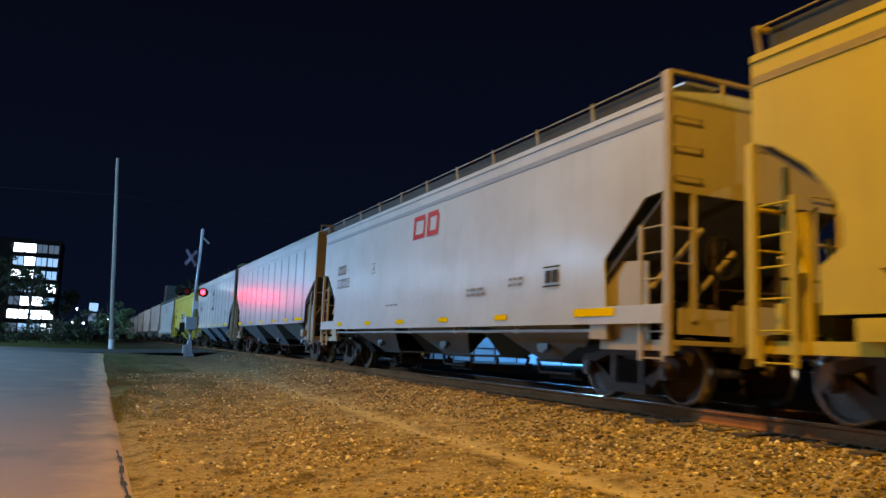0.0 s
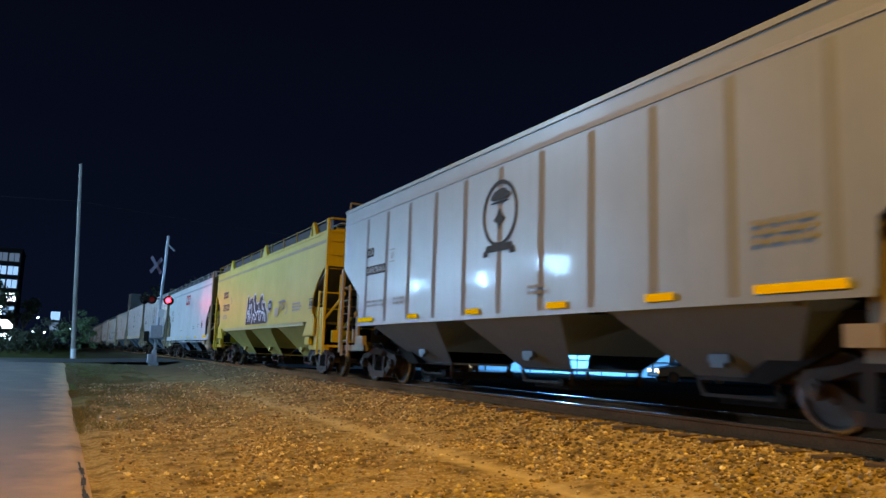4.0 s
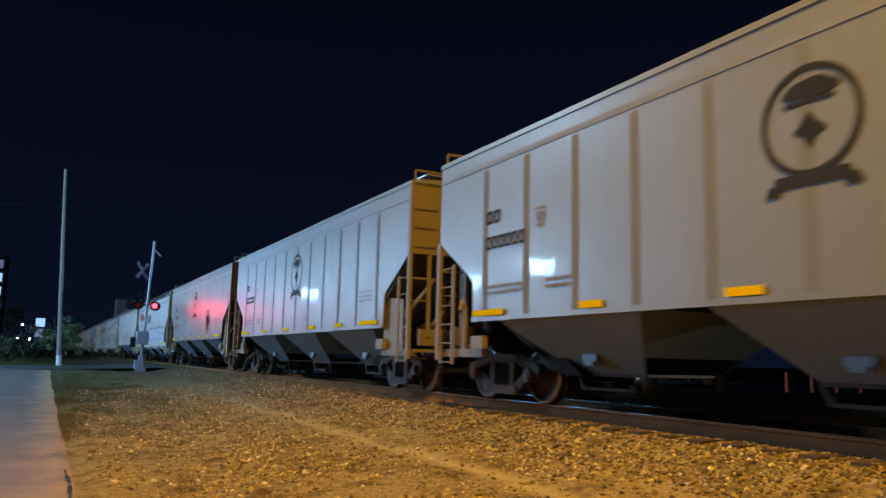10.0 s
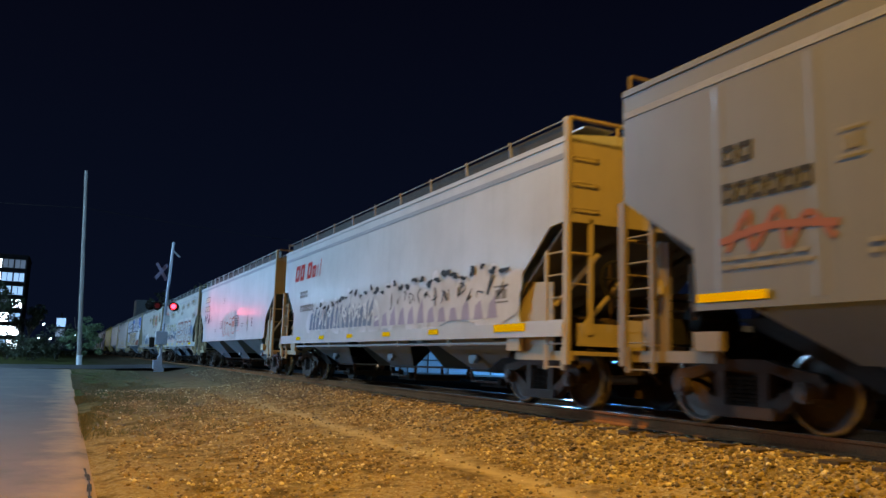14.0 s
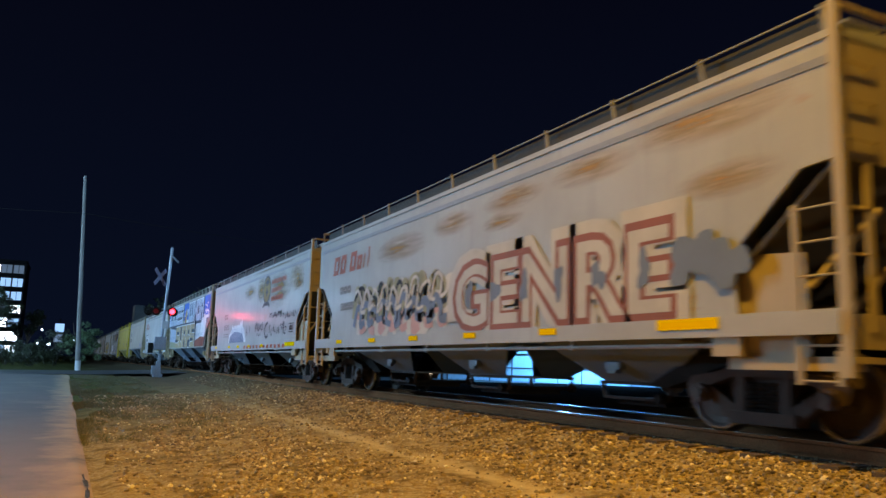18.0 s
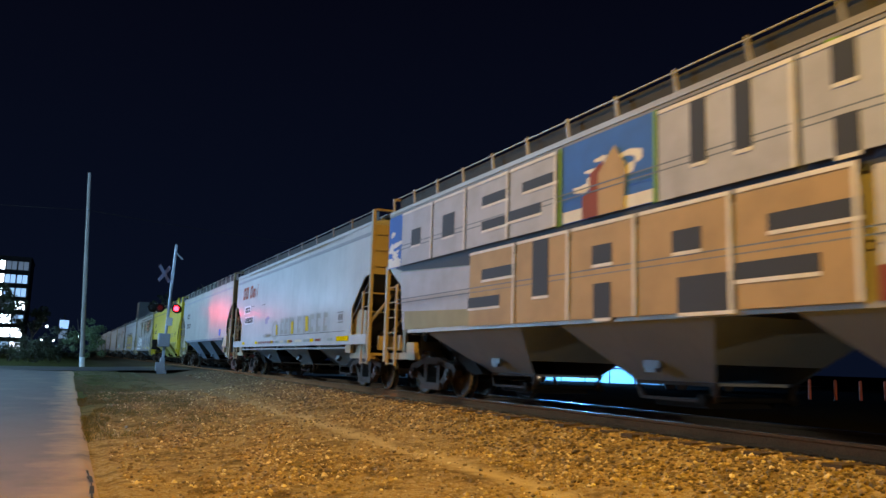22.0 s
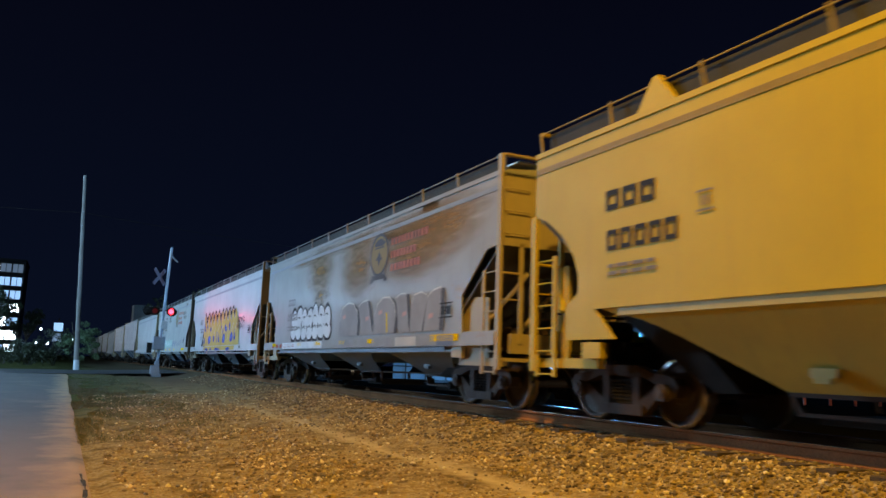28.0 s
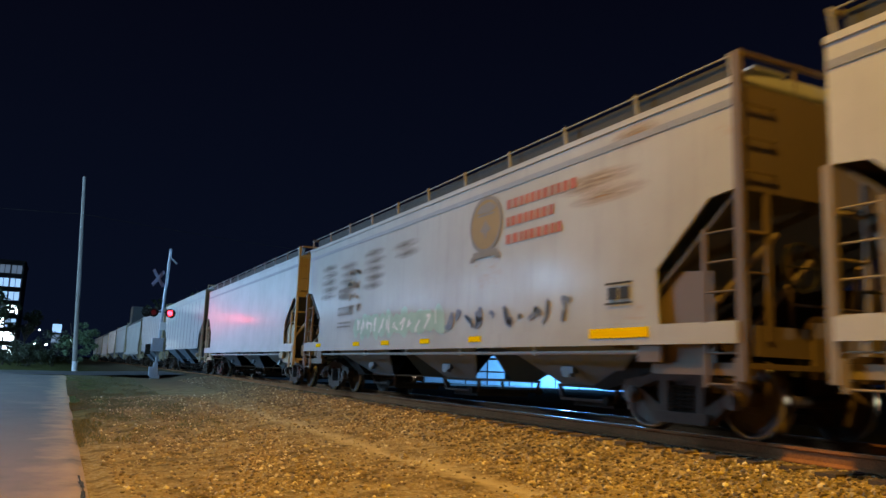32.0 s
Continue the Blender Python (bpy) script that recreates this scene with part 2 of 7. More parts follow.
def sheet(name, xs, ys, height, material):
    verts = [(x, y, height(x, y)) for y in ys for x in xs]
    w = len(xs)
    faces = [(j * w + i, j * w + i + 1, (j + 1) * w + i + 1, (j + 1) * w + i) for j in range(len(ys) - 1) for i in range(w - 1)]
    me = bpy.data.meshes.new(name)
    me.from_pydata(verts, [], faces)
    me.materials.append(material)
    for p in me.polygons:
        p.use_smooth = True
    return new(name, me)


def steps(*spans):
    out = []
    for a, b, k in spans:
        out += [a + (b - a) * i / k for i in range(k)]
    return out + [spans[-1][1]]


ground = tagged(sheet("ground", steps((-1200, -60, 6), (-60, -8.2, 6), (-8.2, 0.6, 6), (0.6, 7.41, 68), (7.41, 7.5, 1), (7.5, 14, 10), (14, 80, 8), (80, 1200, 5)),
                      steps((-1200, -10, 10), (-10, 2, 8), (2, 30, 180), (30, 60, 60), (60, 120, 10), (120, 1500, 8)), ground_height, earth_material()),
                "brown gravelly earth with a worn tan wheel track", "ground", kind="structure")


def asphalt(name, a, b2, rough):
    m = rough_stuff(name, a, b2, 5, rough, 0, 0.006, 0.5)
    return m


def lane_material():
    """Worn asphalt, paler and browner towards its near end, with sand spilled along its edge and fine cracks."""
    m = asphalt("worn_pavement", (0.085, 0.078, 0.072), (0.065, 0.06, 0.056), 0.8)
    n, l, b = m.node_tree.nodes, m.node_tree.links, m.node_tree.nodes["Principled BSDF"]
    c = n.new("ShaderNodeTexCoord").outputs["Object"]
    s = n.new("ShaderNodeSeparateXYZ")
    l.new(c, s.inputs[0])
    add = n.new("ShaderNodeMath")
    add.operation = "MULTIPLY_ADD"
    l.new(noise_node(n, l, c, 1.3, 6, 0.7).outputs[0], add.inputs[0])
    add.inputs[1].default_value = 1.6
    l.new(s.outputs["X"], add.inputs[2])
    old = b.inputs["Base Color"].links[0].from_socket
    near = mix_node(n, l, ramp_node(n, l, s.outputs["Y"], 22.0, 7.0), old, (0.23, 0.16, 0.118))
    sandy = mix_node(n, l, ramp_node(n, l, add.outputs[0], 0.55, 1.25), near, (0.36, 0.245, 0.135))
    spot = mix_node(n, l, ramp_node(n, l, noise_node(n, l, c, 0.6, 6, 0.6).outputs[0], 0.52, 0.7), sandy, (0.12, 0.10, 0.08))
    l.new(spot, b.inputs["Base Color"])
    return m


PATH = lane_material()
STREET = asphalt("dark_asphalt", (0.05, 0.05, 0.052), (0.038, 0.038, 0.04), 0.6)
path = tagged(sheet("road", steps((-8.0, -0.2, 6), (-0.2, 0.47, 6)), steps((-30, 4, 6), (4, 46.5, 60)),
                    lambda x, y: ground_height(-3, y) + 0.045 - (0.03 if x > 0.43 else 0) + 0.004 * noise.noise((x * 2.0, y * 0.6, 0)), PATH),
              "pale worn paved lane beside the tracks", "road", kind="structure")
street = tagged(sheet("road", steps((-140, 6.3, 30), (6.3, 60, 20)), steps((46.5, 58, 8)),
                      lambda x, y: ground_height(x, y) + 0.04 + (0.02 if x > 0 else 0), STREET), "dark asphalt cross street over the tracks", "road", kind="structure")

bm = bmesh.new()
for i in range(14):
    y0 = 7.6 + i * 0.26
    w = 0.018 + 0.012 * math.sin(i * 1.9)
    x0, x1 = 0.40 + 0.012 * math.sin(i * 0.8), 0.40 + 0.012 * math.sin((i + 1) * 0.8)
    z = ground_height(-3, y0) + 0.064
    bm.faces.new([bm.verts.new(p) for p in ((x0 - w, y0, z), (x0 + w, y0, z), (x1 + w, y0 + 0.26, z), (x1 - w, y0 + 0.26, z))])
part("edge_line", bm, rough_stuff("dark_line", (0.05, 0.04, 0.03), (0.03, 0.025, 0.02), 9, 0.9), path, "thin dark line along the lane's edge")


# ---- covered hopper cars; a car's origin is at its far end, on the datum of the bodies; it reaches towards -y; the side seen is at -x ----
HW = 1.6
TRUCK_D = 1.45
STYLES = {
    # side bottom, eave, crest, cut-out (depth from the end, height) points, roof railing, sill band
    "grey": dict(zs=1.68, eave=4.70, crest=4.86, seam=0.29, cut=((0.0, 3.18), (1.26, 2.40), (1.30, 1.68)), rail=False, band=False, seams=11),
    "soo": dict(zs=1.44, eave=4.44, crest=4.62, cut=((0.0, 3.14), (0.42, 3.10), (1.32, 2.34), (1.28, 1.66), (0.0, 1.66)), rail=True, band=True, seams=0, railh=0.35, step=1.62),
    "newer": dict(zs=1.64, eave=4.44, crest=4.60, seam=0.07, cut=((0.0, 3.2), (1.22, 2.38), (1.26, 1.64)), rail=True, band=False, seams=0, railh=0.37, step=1.18),
    "yellow": dict(zs=1.90, eave=4.42, crest=4.62, cut=((0.0, 3.42), (0.3, 3.31), (0.72, 3.02), (1.02, 2.68), (1.13, 2.4), (1.13, 2.13), (0.87, 1.96)), rail=True, band=False, seams=0, railh=0.40, step=1.72, arch=True),
}
STYLES["arched"] = dict(STYLES["soo"], arch=True)


def side_outline(st, length):
    cut = st["cut"]
    a = [(0.0, st["eave"])] + [(-d, z) for d, z in cut]
    b = [(-length + d, z) for d, z in reversed(cut)] + [(-length, st["eave"])]
    if st["band"]:
        a += [(0.0, st["zs"])]
        b = [(-length, st["zs"])] + b
    else:
        a += [(-cut[-1][0], st["zs"])] if cut[-1][1] > st["zs"] else []
        b = ([(-length + cut[-1][0], st["zs"])] if cut[-1][1] > st["zs"] else []) + b
    return a + b


def wheel_profile():
    return [(0.70, 0.10), (0.72, 0.13), (0.755, 0.15), (0.75, 0.34), (0.715, 0.39), (0.70, 0.42), (0.69, 0.485), (0.715, 0.485), (0.73, 0.462), (0.83, 0.455),
            (0.835, 0.44), (0.835, 0.40), (0.80, 0.37), (0.785, 0.30), (0.80, 0.16), (0.86, 0.13), (0.86, 0.09)]


def wheel_mesh(bm):
    for s in (-1, 1):
        lathe(bm, wheel_profile(), 28, s)
    rod(bm, (-0.95, 0, 0), (0.95, 0, 0), 0.075, 10)
    for s in (-1, 1):
        for k in range(3):
            a = k * math.tau / 3
            rod(bm, (s * 0.79, 0.25 * math.cos(a), 0.25 * math.sin(a)), (s * 0.797, 0.25 * math.cos(a), 0.25 * math.sin(a)), 0.025, 6)


def tread_mesh(bm):
    for s in (1,):
        ring = [[bm.verts.new((s * x, r * math.cos(i * math.tau / 28), r * math.sin(i * math.tau / 28))) for i in range(28)] for x, r in ((0.733, 0.4655), (0.80, 0.4605), (0.838, 0.457), (0.838, 0.42))]
        for a, b in zip(ring, ring[1:]):
            for i in range(28):
                bm.faces.new((a[i], a[(i + 1) % 28], b[(i + 1) % 28], b[i]))


def frame_mesh(bm):
    """Cast side frame with its spring window and journal arms."""
    for s in (1, -1):
        prism(bm, [(0.0, 0.80), (0.0, 0.66), (s * 0.42, 0.66), (s * 0.80, 0.545), (s * 0.80, 0.40), (s * 1.10, 0.40), (s * 1.14, 0.56), (s * 1.05, 0.655), (s * 0.62, 0.72), (s * 0.36, 0.80)], -0.10, 0.07)
        prism(bm, [(s * 0.80, 0.44), (s * 0.80, 0.56), (s * 0.40, 0.34), (s * 0.30, 0.16), (s * 0.46, 0.14)], -0.08, 0.05)
        prism(bm, [(s * 0.24, 0.66), (s * 0.24, 0.24), (s * 0.38, 0.22), (s * 0.40, 0.66)], -0.09, 0.06)
    prism(bm, [(-0.48, 0.27), (-0.46, 0.13), (0.46, 0.13), (0.48, 0.27)], -0.12, 0.08)


def spring_mesh(bm):
    """One coil nest, turned as a ribbed drum."""
    prof = []
    for j in range(7):
        z = 0.27 + 0.05 * j
        prof += [(z, 0.05), (z + 0.006, 0.068), (z + 0.03, 0.068), (z + 0.036, 0.05)]
    rings = [[bm.verts.new((r * math.cos(i * math.tau / 10), r * math.sin(i * math.tau / 10), z)) for i in range(10)] for z, r in prof]
    for a, b in zip(rings, rings[1:]):
        for i in range(10):
            bm.faces.new((a[i], a[(i + 1) % 10], b[(i + 1) % 10], b[i]))


def make_truck(car, y):
    t = part("truck", shared("truck_bolster", STEEL, lambda bm: (box(bm, -1.02, 1.02, -0.2, 0.2, 0.52, 0.72), rod(bm, (0, 0, 0.7), (0, 0, 0.86), 0.2, 12))), STEEL, car, "rusty cast steel truck")
    t.location = (0, y, LIFT)
    for s in (-1, 1):
        f = part("side_frame", shared("side_frame", STEEL, frame_mesh), STEEL, t)
        f.location = (s * 1.0, 0, 0)
        if s > 0:
            f.rotation_euler = (0, 0, math.pi)
        for w in (-0.15, 0.0, 0.15):
            sp = part("spring", shared("spring", BLACK, spring_mesh), BLACK, t)
            sp.location = (s * 1.04, w, 0)
        for w in (-0.89, 0.89):
            cap = part("bearing_cap", shared("bearing_cap", WHEEL, lambda bm: (rod(bm, (0, 0, 0), (-0.12, 0, 0), 0.115, 12), rod(bm, (-0.12, 0, 0), (-0.15, 0, 0), 0.07, 8))), WHEEL, t)
            cap.location = (s * 1.05, w, 0.457)
            if s > 0:
                cap.rotation_euler = (0, 0, math.pi)
    for w in (-0.89, 0.89):
        ws = part("wheelset", shared("wheelset", WHEEL, wheel_mesh, False), WHEEL, t, "brown steel wheels with bright treads")
        ws.location = (0, w, 0.457)
        for turn in (0, math.pi):
            part("tread", shared("tread", TREAD, tread_mesh, True), TREAD, ws).rotation_euler = (0, 0, turn)
        WHEELSETS.append((ws, w))
    return t


WHEELSETS = []


HOPPER_FOOT = 0.72     # half width of the hoppers at their feet
PLATE_LOW = 0.84       # lower edge of the hopper sheets over the rail


def hopper_shape(st, far, near):
    """Top and bottom of a hopper: half widths, heights, and reach along the car at both edges."""
    zt = st["zs"] - (0.0 if st["band"] and not st.get("arch") else -0.02)
    wt = 1.28 if st["band"] and not st.get("arch") else HW - 0.03
    return zt, wt, HOPPER_FOOT, far, near, 0.62 if st["band"] and not st.get("arch") else 0.74


def lid_mesh(st):
    """Flat plate round the outlet between the feet of the hopper's sheets."""
    b = 0.60 if st["band"] and not st.get("arch") else 0.72
    return lambda bm: box(bm, -HOPPER_FOOT + 0.03, HOPPER_FOOT - 0.03, -b, b, PLATE_LOW - 0.02, PLATE_LOW + 0.02)


def slope_mesh(st, far, near, s):
    """Sloping end sheet across the car, ending over the outlet; s is 1 for the far and -1 for the near one."""
    def make(bm):
        zt, wt, wb, f, n, b = hopper_shape(st, far, near)
        slant = st["band"] and not st.get("arch")
        zc = PLATE_LOW if slant else 1.09
        k = (zt - zc) / (zt - PLATE_LOW)
        w = wt + (wb - wt) * k
        reach = f if s > 0 else n
        y1 = reach + (b - reach) * k

        def across(a, ww, z):
            if slant and a * s > 0:
                return -s * 0.12 if z == zc else s * 0.95
            return a * ww - a * 0.02
        rows = [[bm.verts.new((across(a, ww, z), s * (y - t), z)) for a in (-1, 1)] for ww, y, z, t in ((wt, reach, zt, 0), (w, y1, zc, 0), (w, y1, zc, 0.04), (wt, reach, zt, 0.04))]
        for m in range(4):
            p, q = rows[m], rows[(m + 1) % 4]
            bm.faces.new((p[0], p[1], q[1], q[0]))
        bm.faces.new([r[0] for r in rows])
        bm.faces.new([r[1] for r in rows])
    return make


def plate_mesh(st, far, near, side):
    """Slanting side sheet of a hopper; rounded gussets at its upper corners where the style has them."""
    def make(bm):
        zt, wt, wb, f, n, b = hopper_shape(st, far, near)
        def edge(z, reach):
            return reach + (b - reach) * (zt - z) / (zt - PLATE_LOW)
        right = [(b, PLATE_LOW)]
        left = [(-b, PLATE_LOW)]
        if st.get("arch"):
            for q, reach, sg in ((right, f, 1), (left, n, -1)):
                for dz, out in ((0.44, 0.0), (0.30, 0.03), (0.21, 0.10), (0.15, 0.22), (0.12, 0.40)):
                    q.append((sg * (edge(zt - dz, reach) + out), zt - dz))
                q.append((sg * (reach + 0.5), zt))
        else:
            right.append((f, zt))
            left.append((-n, zt))
        pts = right + left[::-1]
        loops = []
        for t in (0.0, 0.025):
            loops.append([bm.verts.new((side * (wt + (wb - wt) * (zt - z) / (zt - PLATE_LOW) - t), y, z)) for y, z in pts])
        bm.faces.new(loops[0])
        bm.faces.new(loops[1][::-1])
        for m in range(len(pts)):
            p = (m + 1) % len(pts)
            bm.faces.new((loops[0][m], loops[0][p], loops[1][p], loops[1][m]))
    return make


def rim_mesh(bm):
    """Open frame along one side of the outlet: top angle, lower bar and end posts in one ring."""
    outer = [(-0.78, PLATE_LOW + 0.02), (0.78, PLATE_LOW + 0.02), (0.66, 0.60), (-0.74, 0.60)]
    inner = [(-0.72, PLATE_LOW - 0.03), (0.72, PLATE_LOW - 0.03), (0.60, 0.64), (-0.69, 0.64)]
    loops = [[bm.verts.new((x, y, z)) for y, z in pts] for x in (-0.02, 0.04) for pts in (outer, inner)]
    for a, b in ((0, 1), (1, 3), (3, 2), (2, 0)):
        for k in range(4):
            m = (k + 1) % 4
            bm.faces.new((loops[a][k], loops[a][m], loops[b][m], loops[b][k]))


def gate_mesh(bm):
    """Outlet box with its sliding gate, rack and capstan."""
    box(bm, -0.6, 0.6, -0.5, 0.5, 0.52, 0.62)
    rod(bm, (-0.8, -0.62, 0.64), (0.8, -0.62, 0.64), 0.035, 8)
    for s in (-1, 1):
        rod(bm, (s * 0.72, -0.62, 0.64), (s * 0.84, -0.62, 0.64), 0.075, 8)


def vibrator_mesh(bm):
    """Bracket for a shaker, bolted on a hopper's side."""
    box(bm, -0.07, 0.02, -0.16, 0.16, -0.05, 0.05)
    box(bm, -0.09, 0.0, -0.1, 0.1, -0.11, -0.05)


def ladder_mesh(low, high, wide):
    def make(bm):
        for y in (0.0, -wide):
            box(bm, -0.022, 0.022, y - 0.03, y + 0.03, low, high if y else 1.25)
    return make


def roof_mesh(st, length):
    def make(bm):
        e, c = st["eave"], st["crest"]
        prism(bm, [(-HW - 0.02, e - 0.06), (-HW - 0.02, e + 0.02), (-1.35, e + 0.07), (-0.6, c - 0.02), (0.6, c - 0.02), (1.35, e + 0.07), (HW + 0.02, e + 0.02), (HW + 0.02, e - 0.06)], -length, 0.0, 1)
    return make


def board_mesh(st, length):
    """Running boards on the roof, with brackets; open grating reads as two long planks each side of the hatches."""
    def make(bm):
        c = st["crest"]
        for s in (-1, 1):
            box(bm, s * 0.62, s * 1.18, -length + 0.1, -0.1, c + 0.06, c + 0.09)
            k = int(length / 1.05)
            for i in range(k):
                y = -0.5 - i * (length - 1.0) / (k - 1)
                box(bm, s * 0.6, s * 1.2, y - 0.03, y + 0.03, st["eave"] + 0.03, c + 0.06)
    return make


def hatch_mesh(st, length):
    def make(bm):
        c = st["crest"]
        prism(bm, [(-0.3, c), (-0.26, c + 0.1), (0, c + 0.14), (0.26, c + 0.1), (0.3, c)], -length + 0.9, -0.9, 1)
        for i in range(10):
            y = -1.2 - i * (length - 2.4) / 9
            box(bm, -0.34, 0.34, y - 0.05, y + 0.05, c, c + 0.18)
    return make


def rail_mesh(st, length):
    """Low guard rail along both eaves, on leaning posts."""
    def make(bm):
        e = st["eave"]
        top = e + st["railh"]
        for s in (-1, 1):
            box(bm, s * (HW - 0.13) - 0.01, s * (HW - 0.13) + 0.01, -length + 0.05, -0.05, top - 0.008, top + 0.010)
    return make


def post_mesh(st):
    def make(bm):
        h = st["railh"]
        prism(bm, [(-0.02, 0.0), (0.02, 0.0), (0.08, h), (0.05, h)], -0.018, 0.018)
    return make


def brace_mesh(bm):
    rod(bm, (-0.44, -0.5, -0.78), (0, 0, 0), 0.04, 6)


def stay_mesh(bm):
    box(bm, -0.04, 0.04, -0.04, 0.0, 1.45, 3.2)
    for z, r in ((2.66, 0.024), (2.2, 0.014)):
        rod(bm, (-0.44, -0.02, z), (0.02, -0.02, z), r, 6)


def end_gear_mesh(bm):
    rod(bm, (-0.75, -0.35, 1.65), (-0.05, -0.35, 1.65), 0.17, 12)
    rod(bm, (0.15, -0.75, 1.55), (0.95, -0.75, 1.55), 0.22, 12)
    box(bm, -0.35, 0.1, -0.6, -0.3, 1.3, 1.5)
    box(bm, -1.25, -0.95, -0.5, -0.2, 1.3, 1.62)
    rod(bm, (-1.3, -0.1, 1.9), (0.6, -0.1, 1.9), 0.02, 6)
    rod(bm, (0.7, -0.05, 1.35), (0.7, -0.1, 2.6), 0.025, 6)


def wheel_brake_mesh(bm):
    """Hand-brake wheel: a ring of square section with four spokes run into it."""
    k = 20
    ring = [[bm.verts.new((r * math.cos(i * math.tau / k), d, r * math.sin(i * math.tau / k))) for r, d in ((0.262, -0.018), (0.298, -0.018), (0.298, 0.018), (0.262, 0.018))] for i in range(k)]
    for i in range(k):
        a, b = ring[i], ring[(i + 1) % k]
        for m in range(4):
            bm.faces.new((a[m], a[(m + 1) % 4], b[(m + 1) % 4], b[m]))
    for i in range(4):
        a = i * math.tau / 4
        rod(bm, (0, 0.02, 0), (0.28 * math.cos(a), 0, 0.28 * math.sin(a)), 0.014, 5)


def coupler_mesh(bm):
    box(bm, -0.13, 0.13, 0.0, 0.34, 0.74, 0.98)
    prism(bm, [(-0.2, 0.34), (-0.24, 0.66), (-0.02, 0.70), (0.02, 0.5), (0.2, 0.66), (0.22, 0.36)], 0.70, 1.0, 2)
    rod(bm, (0.35, 0.1, 0.85), (0.3, 0.55, 0.45), 0.028, 6)


def make_car(rear, length, style, body, lower, ends, label, step=None):
    st = STYLES[style]
    step = step or st.get("step", 1.6)
    key = "%s/%.1f" % (style, length)
    car = thing("hopper_car", label, "freight car", "cars of the grain train")
    outline = side_outline(st, length)
    rail_paint = body if style == "newer" or body is TAN else RAIL_Y if body is YELLOW else RAIL_G
    for s in (-1, 1):
        o = part("side_sheet", shared("side_sheet/%s/%d" % (key, s), body, lambda bm: prism(bm, outline, s * HW, s * (HW - 0.03))), body, car)
        part("roof_seam", shared("roof_seam/%s/%d" % (key, s), SEAM_Y if style == "yellow" and body is YELLOW else SEAM, lambda bm: box(bm, s * (HW + 0.012), s * HW, -length + 0.02, -0.02, st["eave"] - st.get("seam", 0.24) - 0.09, st["eave"] - st.get("seam", 0.24))), SEAM, car, "seam strip under the eave, its shade in the colour")
        if st["band"]:
            part("side_sill", shared("side_sill/%s/%d" % (key, s), body, lambda bm: (box(bm, s * HW, s * (HW + 0.05), -length, 0.0, st["zs"] - 0.03, st["zs"] + 0.2))), body, car)
            part("pipe", shared("pipe/%s/%d" % (key, s), body, lambda bm: (rod(bm, (s * (HW - 0.05), -length + 1.6, st["zs"] - 0.12), (s * (HW - 0.05), -1.6, st["zs"] - 0.12), 0.03, 6),
                 [box(bm, s * (HW - 0.08), s * (HW - 0.02), -y - 0.03, -y + 0.03, st["zs"] - 0.16, st["zs"]) for y in (2.5, 5.0, 7.5, 10.0, 12.5)])), body, car)
        else:
            part("side_sill", shared("side_sill/%s/%d" % (key, s), body, lambda bm: box(bm, s * HW, s * (HW + (0.012 if style == "yellow" else 0.035)), -length + 1.3, -1.3, st["zs"] - 0.02, st["zs"] + (0.02 if style == "yellow" else 0.05))), body, car)
        if s < 0:
            for i in range(st["seams"]):
                y = -1.7 - i * (length - 3.4) / (st["seams"] - 1)
                sm = part("side_rib", shared("side_rib/%s" % style, RIB if body is GREY else body, lambda bm: prism(bm, [(-0.006, -0.05), (0, -0.09), (0, 0.09), (-0.006, 0.05)], st["zs"] + 0.06, st["eave"] - 0.43, 2)), RIB, car)
                sm.location = (-HW, y, 0)
    if style == "yellow":
        for y, f in ((0.0, 1), (-length, -1)):
            for sx in (-1, 1):
                wb = part("side_web", shared("side_web/%d" % (sx * f), ends, lambda bm: prism(bm, [(-0.86, 1.46), (-0.86, 1.96), (-1.45, 1.96), (-1.95, 1.46)], sx * f * (HW - 0.04), sx * f * (HW + 0.01))), ends, car)
                wb.location = (0, y, 0)
                if f < 0:
                    wb.rotation_euler = (0, 0, math.pi)
        for i in range(3 if body is YELLOW else 0):
            yb = -2.7 - i * 6.1
            for sx in (-1, 1):
                br = part("hatch_bracket", shared("hatch_bracket", ends, lambda bm: prism(bm, [(-0.36, 0), (0.36, 0), (0.04, 0.42), (-0.04, 0.42)], -0.05, 0.05)), ends, car)
                br.location = (sx * 1.48, yb, st["eave"] + 0.06)
    part("roof", shared("roof/" + key, body, roof_mesh(st, length)), body, car)
    part("running_board", shared("running_board/" + key, GALV, board_mesh(st, length)), GALV, car)
    part("hatch_cover", shared("hatch_cover/" + key, body, hatch_mesh(st, length)), body, car)
    if st["rail"]:
        part("guard_rail", shared("guard_rail/" + key, rail_paint, rail_mesh(st, length)), rail_paint, car)
        for sx in (-1, 1):
            part("guard_mesh", shared("guard_mesh/%s/%d" % (key, sx), MESHDARK, lambda bm: box(bm, sx * (HW - 0.2), sx * (HW - 0.19), -length + 0.1, -0.1, st["eave"] + 0.02, st["eave"] + st["railh"] - 0.03)), MESHDARK, car, "dark roof walk mesh")
        k = round(length / step)
        for s in (-1, 1):
            for i in range(k + 1):
                p = part("rail_post", shared("rail_post/%s" % style, rail_paint, post_mesh(st)), rail_paint, car)
                p.location, p.rotation_euler = (s * (HW - 0.06), -0.08 - i * (length - 0.16) / k, st["eave"]), (0, 0, 0 if s < 0 else math.pi)
    zc = st["cut"][0][1]
